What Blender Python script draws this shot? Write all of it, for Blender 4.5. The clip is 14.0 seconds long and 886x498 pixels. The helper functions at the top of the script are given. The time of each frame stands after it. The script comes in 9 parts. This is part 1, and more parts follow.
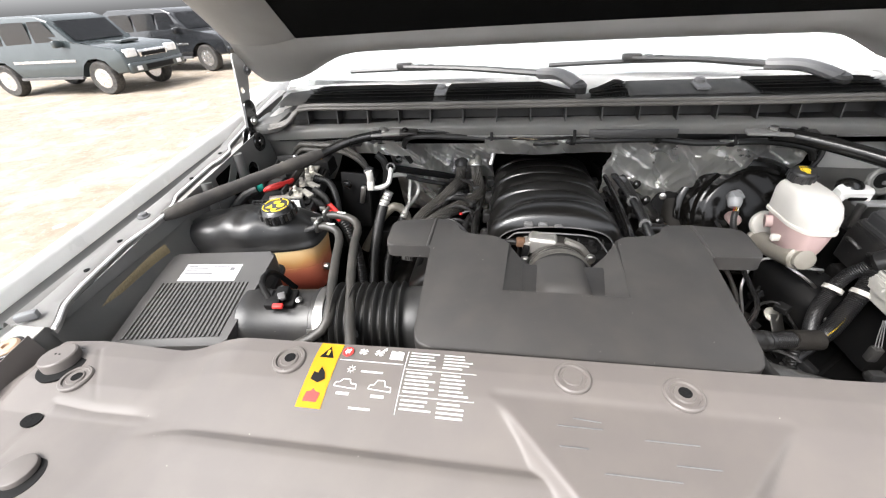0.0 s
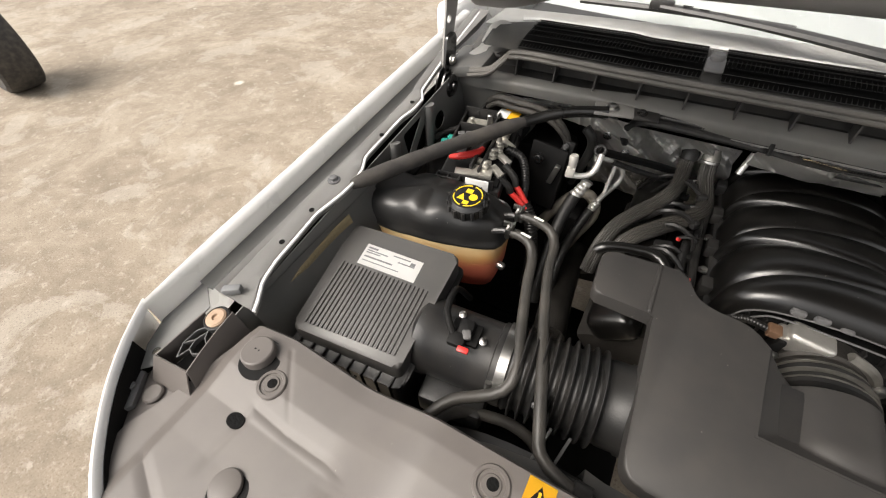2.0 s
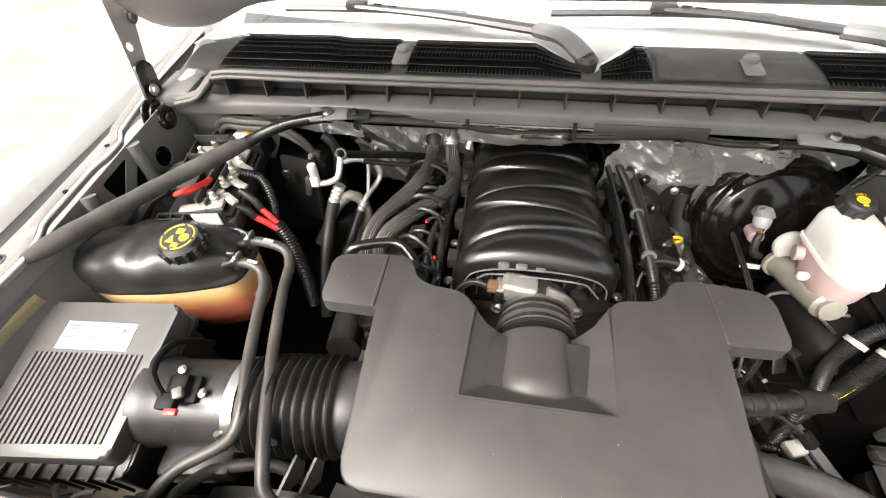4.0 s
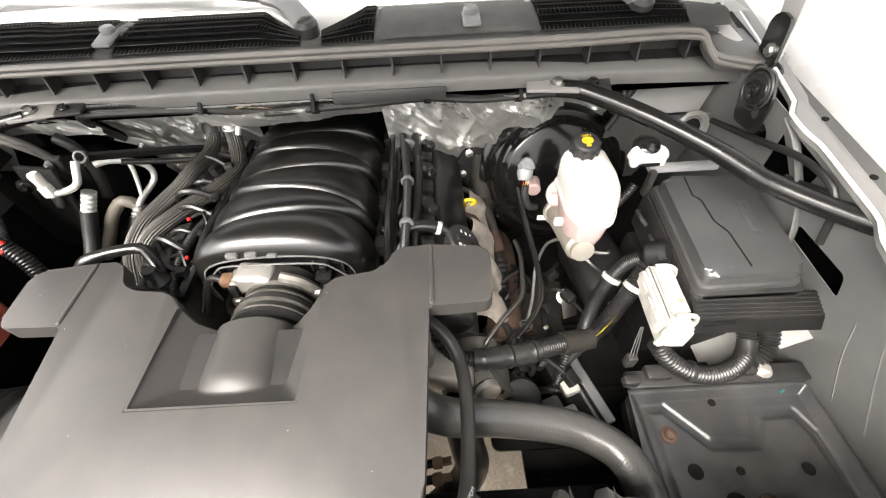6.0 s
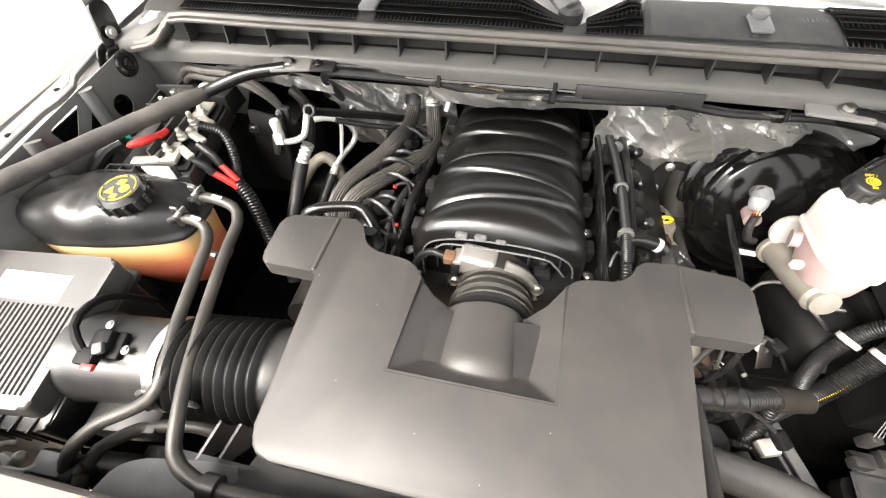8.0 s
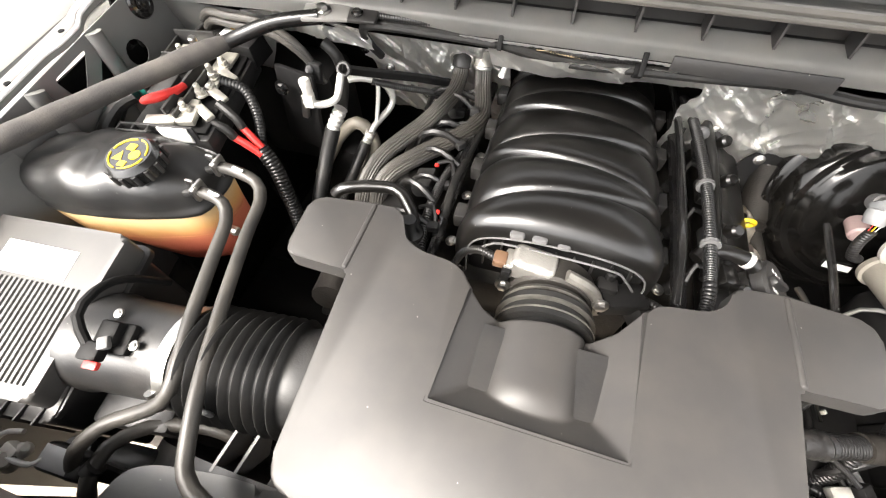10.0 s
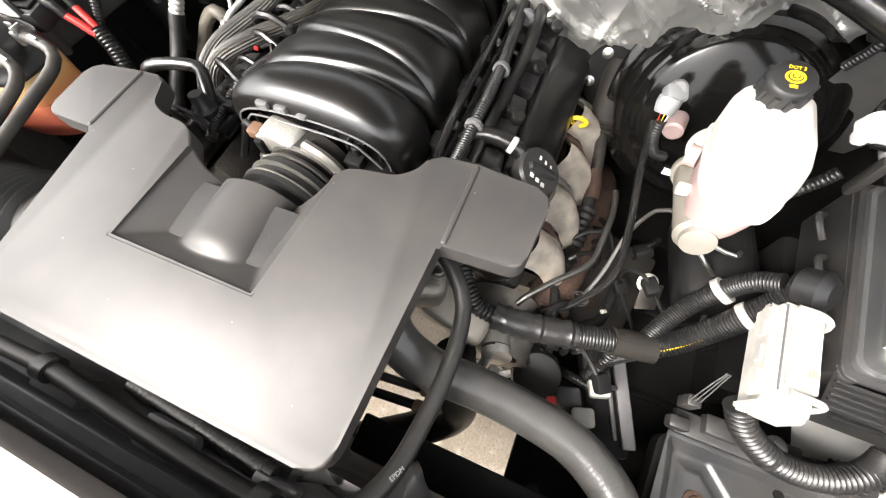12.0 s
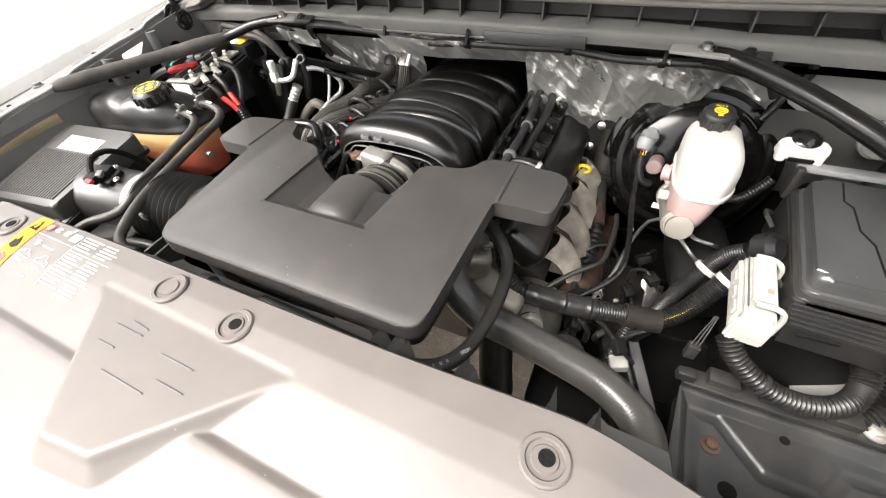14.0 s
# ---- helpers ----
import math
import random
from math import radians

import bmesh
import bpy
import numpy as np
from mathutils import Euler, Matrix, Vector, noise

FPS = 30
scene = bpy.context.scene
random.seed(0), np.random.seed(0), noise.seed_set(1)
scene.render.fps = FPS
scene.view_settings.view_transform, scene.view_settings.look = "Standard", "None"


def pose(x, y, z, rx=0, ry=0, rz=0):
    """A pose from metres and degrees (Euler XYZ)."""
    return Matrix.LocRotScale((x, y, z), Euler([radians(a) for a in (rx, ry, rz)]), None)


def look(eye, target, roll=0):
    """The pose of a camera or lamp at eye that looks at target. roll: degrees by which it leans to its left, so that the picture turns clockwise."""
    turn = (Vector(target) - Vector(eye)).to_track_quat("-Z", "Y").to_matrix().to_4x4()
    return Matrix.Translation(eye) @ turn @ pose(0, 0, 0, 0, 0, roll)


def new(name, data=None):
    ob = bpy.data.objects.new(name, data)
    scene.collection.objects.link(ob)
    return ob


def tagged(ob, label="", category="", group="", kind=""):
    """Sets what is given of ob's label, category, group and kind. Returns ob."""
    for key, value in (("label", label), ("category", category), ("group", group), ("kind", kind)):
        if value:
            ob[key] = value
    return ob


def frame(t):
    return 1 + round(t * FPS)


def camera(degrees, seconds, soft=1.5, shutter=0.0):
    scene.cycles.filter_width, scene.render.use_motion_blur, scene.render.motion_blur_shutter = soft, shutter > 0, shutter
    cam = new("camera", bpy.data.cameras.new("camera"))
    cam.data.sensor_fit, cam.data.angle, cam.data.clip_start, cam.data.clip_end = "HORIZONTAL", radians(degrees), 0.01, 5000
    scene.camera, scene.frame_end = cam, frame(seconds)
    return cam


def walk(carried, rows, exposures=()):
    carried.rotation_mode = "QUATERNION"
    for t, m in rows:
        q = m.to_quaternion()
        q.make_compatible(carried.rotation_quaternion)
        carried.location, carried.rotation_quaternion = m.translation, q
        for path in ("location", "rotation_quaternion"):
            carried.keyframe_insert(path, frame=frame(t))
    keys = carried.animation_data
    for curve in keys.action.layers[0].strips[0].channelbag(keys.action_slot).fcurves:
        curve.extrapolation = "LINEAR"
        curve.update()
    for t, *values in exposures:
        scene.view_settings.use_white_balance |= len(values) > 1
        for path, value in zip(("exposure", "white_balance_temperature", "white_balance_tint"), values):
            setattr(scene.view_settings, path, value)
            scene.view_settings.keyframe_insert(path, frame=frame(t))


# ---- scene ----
cam = camera(97.6, 14.0, soft=1.2)
METRES = 2.4
BASE = pose(-0.1013, -0.5746, 1.4742, -33.508, 3.115, 8.579)
ROWS = [
    (0.0, 0.0, 0.0, 0.0, 0.0, 0.0, 0.0),
    (0.5, -0.0528, -0.0151, 0.0056, 8.44, -5.52, -8.79),
    (1.0, -0.0655, 0.0146, 0.0155, 14.27, -14.72, -11.94),
    (1.5, -0.0842, 0.0346, 0.0584, 17.87, -16.18, -12.15),
    (2.0, -0.0827, 0.0552, 0.074, 17.5, -16.67, -12.69),
    (2.5, -0.0675, 0.0623, 0.0719, 15.44, -16.93, -12.36),
    (3.0, -0.0427, 0.0656, 0.0779, 11.29, -15.96, -10.02),
    (3.5, -0.0073, 0.0715, 0.0866, 5.65, -14.58, -6.05),
    (4.0, 0.0256, 0.0772, 0.0921, -0.91, -13.97, -1.09),
    (6.5, 0.1766, 0.0776, 0.0787, -9.75, -16.61, 5.37),
    (7.0, 0.1374, 0.0843, 0.0834, -5.69, -16.32, 2.57),
    (7.5, 0.0947, 0.0885, 0.0854, -1.4, -16.71, -0.42),
    (8.0, 0.0638, 0.0934, 0.0833, 1.96, -17.54, -3.28),
    (8.5, 0.0509, 0.0961, 0.0839, 4.52, -18.9, -5.31),
    (9.0, 0.0428, 0.1063, 0.0879, 5.88, -21.43, -6.46),
    (11.5, 0.0926, 0.1571, 0.0976, 6.13, -29.93, -5.6),
    (12.0, 0.2038, 0.1333, 0.075, 12.43, -32.09, -6.53),
    (12.5, 0.2533, 0.1254, 0.0622, 18.5, -32.41, -8.48),
    (13.0, 0.2601, 0.1107, 0.0616, 19.41, -28.69, -10.43),
    (13.5, 0.2476, 0.0955, 0.0646, 17.62, -22.94, -9.89),
    (14.0, 0.2062, 0.0361, 0.0221, 14.37, -14.86, -7.69),
]
EXPOSURES = [(t, e, k, 11) for t, e, k in ((0.0, 1.85, 6300), (0.5, 1.38, 5950), (1.0, 1.1, 6450), (1.5, 0.95, 6750), (2.0, 0.95, 6800), (2.5, 1.0, 6750), (3.0, 1.38, 6400), (3.5, 1.85, 6650), (4.0, 2.22, 6750), (6.5, 2.58, 6750),
                                         (7.0, 2.64, 6750), (9.0, 2.70, 6750), (11.5, 2.82, 6650), (13.0, 2.8, 6600), (13.6, 2.7, 6600), (14.0, 2.18, 6600))]
EXTRA = [(0.3, look((-0.180, -0.615, 1.501), (-0.700, 0.939, 0.354), -2.7)), (0.8, look((-0.251, -0.574, 1.499), (-0.827, 0.758, 0.122), 0.9)),
         (11.3, look((-0.054, -0.111, 1.447), (-0.382, 0.796, -0.305), -3.7)), (11.8, look((0.232, -0.128, 1.439), (-0.186, 0.660, -0.351), -9.0)),
         (12.2, look((0.399, -0.142, 1.401), (-0.155, 0.548, -0.393), -14.3)), (12.7, look((0.465, -0.164, 1.410), (-0.151, 0.604, -0.331), -10.1)), (13.7, look((0.423, -0.264, 1.459), (-0.255, 0.808, -0.087), -6.3))]
walk(cam, sorted([(t, BASE @ pose(METRES * x, METRES * y, METRES * z, 90 + pitch, roll, yaw)) for t, x, y, z, yaw, pitch, roll in ROWS] + EXTRA, key=lambda row: row[0]), EXPOSURES)

# ---- light ----
world = bpy.data.worlds.new("sky")
scene.world = world
world.use_nodes = True
wn = world.node_tree.nodes
sky = wn.new("ShaderNodeTexSky")
sky.sky_type = "NISHITA"
sky.sun_disc = False
sky.sun_elevation, sky.sun_rotation = radians(51), radians(219)
sky.air_density, sky.dust_density, sky.ozone_density = 1.0, 4.0, 0.6
haze = wn.new("ShaderNodeHueSaturation")
haze.inputs["Saturation"].default_value = 0.10
world.node_tree.links.new(sky.outputs[0], haze.inputs["Color"])
world.node_tree.links.new(haze.outputs[0], wn["Background"].inputs[0])
wn["Background"].inputs[1].default_value = 0.13
sun = new("sun", bpy.data.lights.new("sun", "SUN"))
sun.data.energy, sun.data.angle, sun.data.color = 2.1, radians(36), (1.0, 0.95, 0.88)
sun.matrix_world = look((-5.6, -6.8, 11.0), (0, 0, 0))


# ---- materials ----
def mat(name, col, rough=0.5, metal=0.0, var=0.2, scale=9.0, bump=0.08, fine=260.0, dust=0.0, specks=0.0, coat=0.0, col2=None, spec=0.5, rvar=0.09):
    """A surface with broad stains, fine grain and, where asked for, a film of dust and light specks."""
    m = bpy.data.materials.new(name)
    m.use_nodes = True
    nt = m.node_tree
    n, l = nt.nodes, nt.links
    b = n["Principled BSDF"]
    tc = n.new("ShaderNodeTexCoord")
    big = n.new("ShaderNodeTexNoise")
    big.inputs["Scale"].default_value, big.inputs["Detail"].default_value = scale, 6
    l.new(tc.outputs["Object"], big.inputs["Vector"])
    small = n.new("ShaderNodeTexNoise")
    small.inputs["Scale"].default_value, small.inputs["Detail"].default_value = fine, 3
    l.new(tc.outputs["Object"], small.inputs["Vector"])
    ramp = n.new("ShaderNodeValToRGB")
    ramp.color_ramp.elements[0].position, ramp.color_ramp.elements[1].position = 0.32, 0.68
    lo = [c * (1 - var) for c in col]
    hi = col2 or [min(1, c * (1 + var)) for c in col]
    ramp.color_ramp.elements[0].color, ramp.color_ramp.elements[1].color = (*lo, 1), (*hi, 1)
    l.new(big.outputs["Fac"], ramp.inputs["Fac"])
    out = ramp.outputs["Color"]
    if dust:
        patch = n.new("ShaderNodeTexNoise")
        patch.inputs["Scale"].default_value, patch.inputs["Detail"].default_value = 23, 8
        l.new(tc.outputs["Object"], patch.inputs["Vector"])
        amount = n.new("ShaderNodeMapRange")
        amount.inputs["From Min"].default_value, amount.inputs["From Max"].default_value = 0.40, 0.95
        amount.inputs["To Max"].default_value = dust
        l.new(patch.outputs["Fac"], amount.inputs["Value"])
        mix = n.new("ShaderNodeMix")
        mix.data_type = "RGBA"
        mix.inputs["B"].default_value = (0.32, 0.28, 0.23, 1)
        l.new(amount.outputs["Result"], mix.inputs["Factor"])
        l.new(out, mix.inputs["A"])
        out = mix.outputs["Result"]
    if specks:
        vor = n.new("ShaderNodeTexVoronoi")
        vor.inputs["Scale"].default_value = 110
        l.new(tc.outputs["Object"], vor.inputs["Vector"])
        near = n.new("ShaderNodeMath")
        near.operation = "LESS_THAN"
        near.inputs[1].default_value = 0.06
        l.new(vor.outputs["Distance"], near.inputs[0])
        sep = n.new("ShaderNodeSeparateColor")
        l.new(vor.outputs["Color"], sep.inputs[0])
        few = n.new("ShaderNodeMath")
        few.operation = "LESS_THAN"
        few.inputs[1].default_value = specks * 2
        l.new(sep.outputs[0], few.inputs[0])
        both = n.new("ShaderNodeMath")
        both.operation = "MULTIPLY"
        l.new(near.outputs[0], both.inputs[0])
        l.new(few.outputs[0], both.inputs[1])
        mix = n.new("ShaderNodeMix")
        mix.data_type = "RGBA"
        mix.inputs["B"].default_value = (0.36, 0.34, 0.31, 1)
        l.new(both.outputs[0], mix.inputs["Factor"])
        l.new(out, mix.inputs["A"])
        out = mix.outputs["Result"]
    l.new(out, b.inputs["Base Color"])
    rr = n.new("ShaderNodeMapRange")
    rr.inputs["To Min"].default_value, rr.inputs["To Max"].default_value = max(0.02, rough - rvar), min(1, rough + rvar)
    l.new(big.outputs["Fac"], rr.inputs["Value"])
    l.new(rr.outputs["Result"], b.inputs["Roughness"])
    b.inputs["Metallic"].default_value = metal
    b.inputs["Specular IOR Level"].default_value = spec
    b.inputs["Coat Weight"].default_value = coat
    b.inputs["Coat Roughness"].default_value = 0.08
    if bump:
        bp = n.new("ShaderNodeBump")
        bp.inputs["Strength"].default_value, bp.inputs["Distance"].default_value = bump, 0.002
        l.new(small.outputs["Fac"], bp.inputs["Height"])
        l.new(bp.outputs["Normal"], b.inputs["Normal"])
    return m


BLACK = mat("black_plastic", (0.017, 0.017, 0.0175), 0.42, dust=0.08, specks=0.06)
# near black; also on added sheets that stand for the bay's unlit depths
BLACK_D = mat("deep_black_plastic_and_shade", (0.006, 0.006, 0.0062), 0.6, dust=0.02, spec=0.15)
BLACK_S = mat("satin_black_plastic", (0.0045, 0.0042, 0.0039), 0.29, spec=0.75, rvar=0.03, bump=0.02, dust=0.02, specks=0.08)
TANKBLK = mat("satin_tank_plastic", (0.014, 0.014, 0.0142), 0.38, bump=0.04, dust=0.05, specks=0.06)
AIRLID = mat("grey_lid_plastic", (0.062, 0.060, 0.058), 0.42, var=0.08, scale=4, bump=0.03, fine=1500, dust=0.06, spec=0.6)
COVER = mat("charcoal_plastic", (0.036, 0.034, 0.0325), 0.50, spec=0.50, rvar=0.03, var=0.08, scale=4, bump=0.03, fine=1500, dust=0.06, specks=0.05)
PANEL = mat("grey_plastic_panel", (0.113, 0.101, 0.094), 0.46, spec=0.45, rvar=0.03, var=0.08, scale=4, bump=0.03, fine=1500, dust=0.10, specks=0.03)
RUBBER = mat("black_rubber", (0.011, 0.011, 0.011), 0.47, bump=0.12, fine=400, dust=0.06, spec=0.42)
RIBBED = mat("ribbed_conduit", (0.009, 0.009, 0.0095), 0.38, dust=0.05, spec=0.5)
LOOMTAPE = mat("shiny_loom_tape", (0.014, 0.014, 0.0144), 0.3, bump=0.2, fine=260, dust=0.05)
FOAM = mat("dusty_foam_sleeve", (0.030, 0.028, 0.027), 0.9, bump=0.25, fine=500, dust=0.2)
GREYPL = mat("grey_plastic", (0.10, 0.10, 0.102), 0.5, dust=0.15)
PLUGGREY = mat("light_grey_plug_plastic", (0.24, 0.24, 0.245), 0.45, dust=0.1)
COWL = mat("faded_cowl_plastic", (0.074, 0.074, 0.072), 0.6, dust=0.2)
PALEGREY = mat("pale_grey_plastic", (0.45, 0.45, 0.44), 0.5, dust=0.3)
PAINT = mat("silver_white_paint", (0.85, 0.85, 0.84), 0.28, var=0.03, bump=0.02, coat=0.5, dust=0.04)
APRON = mat("grey_inner_wing_paint", (0.145, 0.146, 0.143), 0.42, var=0.1, bump=0.05, dust=0.12)
RAILGREY = mat("pale_grey_rail_paint", (0.31, 0.305, 0.295), 0.42, var=0.08, bump=0.05, dust=0.15)
PRIMER = mat("grey_body_paint", (0.18, 0.178, 0.172), 0.42, var=0.1, bump=0.05, dust=0.22)
STEEL = mat("bare_steel", (0.55, 0.54, 0.52), 0.34, metal=1.0, bump=0.1)
ALU = mat("cast_aluminium", (0.60, 0.58, 0.54), 0.42, metal=0.85, bump=0.35, fine=380, var=0.2)
TIN = mat("tinned_terminal_metal", (0.52, 0.50, 0.45), 0.36, metal=0.6, bump=0.25, var=0.2, scale=60)
ALUD = mat("dull_aluminium", (0.22, 0.21, 0.19), 0.5, metal=0.8, bump=0.4, var=0.35, scale=25)
GRIME = mat("grimy_cast_metal", (0.032, 0.029, 0.026), 0.6, metal=0.4, var=0.4, scale=20, bump=0.4)
BRIGHT = mat("bright_aluminium_tube", (0.68, 0.67, 0.64), 0.42, metal=0.65, bump=0.08)
BLACKST = mat("black_painted_steel", (0.009, 0.009, 0.0095), 0.2, coat=0.5, bump=0.05, dust=0.05)
TRAY = mat("worn_black_steel", (0.020, 0.0205, 0.021), 0.33, metal=0.0, col2=(0.040, 0.042, 0.045), scale=9, bump=0.05, dust=0.14)
RUST = mat("rusty_iron", (0.075, 0.045, 0.033), 0.8, metal=0.3, var=0.5, scale=30, bump=0.6)
FOIL = mat("crumpled_foil", (0.88, 0.87, 0.84), 0.30, metal=0.72, bump=0.0, var=0.04)
SHROUDPL = mat("dusty_shroud_plastic", (0.080, 0.080, 0.079), 0.40, var=0.15, scale=14, bump=0.05, dust=0.16, specks=0.06, spec=0.6)
CAPBLK = mat("glossy_cap_plastic", (0.012, 0.012, 0.012), 0.22, bump=0.02, dust=0.03, spec=0.7)
SEALGREY = mat("weathered_seal_rubber", (0.085, 0.080, 0.073), 0.5, dust=0.15, bump=0.05)
SILVER = mat("silver_grey_primer_paint", (0.58, 0.575, 0.56), 0.40, metal=0.15, var=0.08, bump=0.04, dust=0.10)
FIBRE = mat("frayed_tan_fibre", (0.55, 0.42, 0.26), 0.8, var=0.3, scale=60, bump=0.4)
DRUM = mat("black_enamelled_steel", (0.004, 0.0038, 0.0036), 0.13, bump=0.02, dust=0.015, spec=0.28)
BRAID = mat("braided_rubber_hose", (0.050, 0.049, 0.047), 0.34, coat=0.25, bump=0.14, fine=420, dust=0.08)
SHIELD = mat("heat_shield_steel", (0.74, 0.69, 0.61), 0.36, metal=0.35, bump=0.3, fine=70, var=0.3, scale=30)
LIDBLK = mat("dark_lid_plastic", (0.046, 0.047, 0.048), 0.34, spec=0.9, var=0.1, bump=0.03, fine=1500, dust=0.06, specks=0.05)
BRKT = mat("slate_plastic", (0.17, 0.175, 0.18), 0.5, dust=0.1)
DUSTHOSE = mat("dusty_rubber_hose", (0.036, 0.034, 0.031), 0.46, bump=0.12, fine=400, dust=0.14, spec=0.45)
DARKSTEEL = mat("dull_dark_steel", (0.16, 0.155, 0.145), 0.34, metal=0.9, bump=0.08, var=0.2)
RODBLK = mat("worn_black_rod_paint", (0.006, 0.006, 0.006), 0.25, bump=0.05, dust=0.02, spec=0.4, rvar=0.10)
OLIVE = mat("olive_tan_strip", (0.20, 0.16, 0.09), 0.8, bump=0.4)
WHITE = mat("white_plastic", (0.80, 0.79, 0.76), 0.4, var=0.06)
CONNW = mat("grubby_white_plastic", (0.42, 0.41, 0.38), 0.45, var=0.18, scale=40, dust=0.35)
NYLON = mat("milky_nylon", (0.55, 0.53, 0.49), 0.45, var=0.05)
CASTPALE = mat("pale_cast_metal", (0.27, 0.25, 0.215), 0.45, metal=0.25, bump=0.3, fine=380, var=0.15)
BROWN = mat("dusty_brown_rubber", (0.013, 0.0115, 0.010), 0.7, var=0.3, scale=25, bump=0.3, fine=300, dust=0.04, spec=0.25)
PINK = mat("pinkish_nylon", (0.40, 0.29, 0.275), 0.42, var=0.08)
TEALD = mat("dark_teal_plastic", (0.01, 0.10, 0.085), 0.45)
RED = mat("red_plastic", (0.60, 0.035, 0.03), 0.4, var=0.15)
YELLOW = mat("yellow_plastic", (0.80, 0.55, 0.02), 0.45, var=0.08)
GREEN = mat("teal_plastic", (0.02, 0.30, 0.24), 0.45)
LABEL = mat("white_paper_label", (0.82, 0.82, 0.80), 0.5, var=0.04, bump=0.02)
INK = mat("grey_ink", (0.25, 0.25, 0.26), 0.6)
PRINT = mat("white_print", (0.80, 0.80, 0.78), 0.5, var=0.05, bump=0.0)
ORANGELAB = mat("amber_label", (0.85, 0.45, 0.02), 0.45, var=0.05, bump=0.0)
HOSETAN = mat("grey_tan_hose", (0.16, 0.145, 0.12), 0.5, var=0.12, bump=0.1, dust=0.1)
TAN = mat("tan_rubber", (0.36, 0.25, 0.17), 0.6)
BROWNPL = mat("brown_plug_plastic", (0.15, 0.085, 0.05), 0.5)
PALE = mat("pale_green_strap", (0.45, 0.50, 0.42), 0.6)
CARDARK = mat("dark_green_car_paint", (0.04, 0.05, 0.052), 0.25, coat=0.6, dust=0.0, var=0.1, bump=0.0, scale=2)
CARBLACK = mat("black_car_paint", (0.015, 0.016, 0.018), 0.2, coat=0.6)
TYRE = mat("tyre_rubber", (0.028, 0.027, 0.026), 0.75, bump=0.3, fine=150, dust=0.25)
CHROME = mat("alloy_rim", (0.7, 0.7, 0.7), 0.25, metal=0.9)
LAMP = mat("clear_lens", (0.75, 0.75, 0.75), 0.1)
INTERIOR = mat("dark_dashboard", (0.03, 0.03, 0.032), 0.7)
# bonnet felt; also flush discs that paint the dark inside holes
UNDER = mat("black_felt_and_hole_dark", (0.008, 0.008, 0.008), 0.95, bump=0.5, fine=300, spec=0.1)

# partly diffuse: its pale colour stands in for the bright sky reflection
GLASS = bpy.data.materials.new("windscreen_glass")
GLASS.use_nodes = True
gb = GLASS.node_tree.nodes["Principled BSDF"]
gb.inputs["Base Color"].default_value = (0.80, 0.85, 0.84, 1)
gb.inputs["Roughness"].default_value = 0.03
gb.inputs["Transmission Weight"].default_value = 0.72
gb.inputs["IOR"].default_value = 1.5


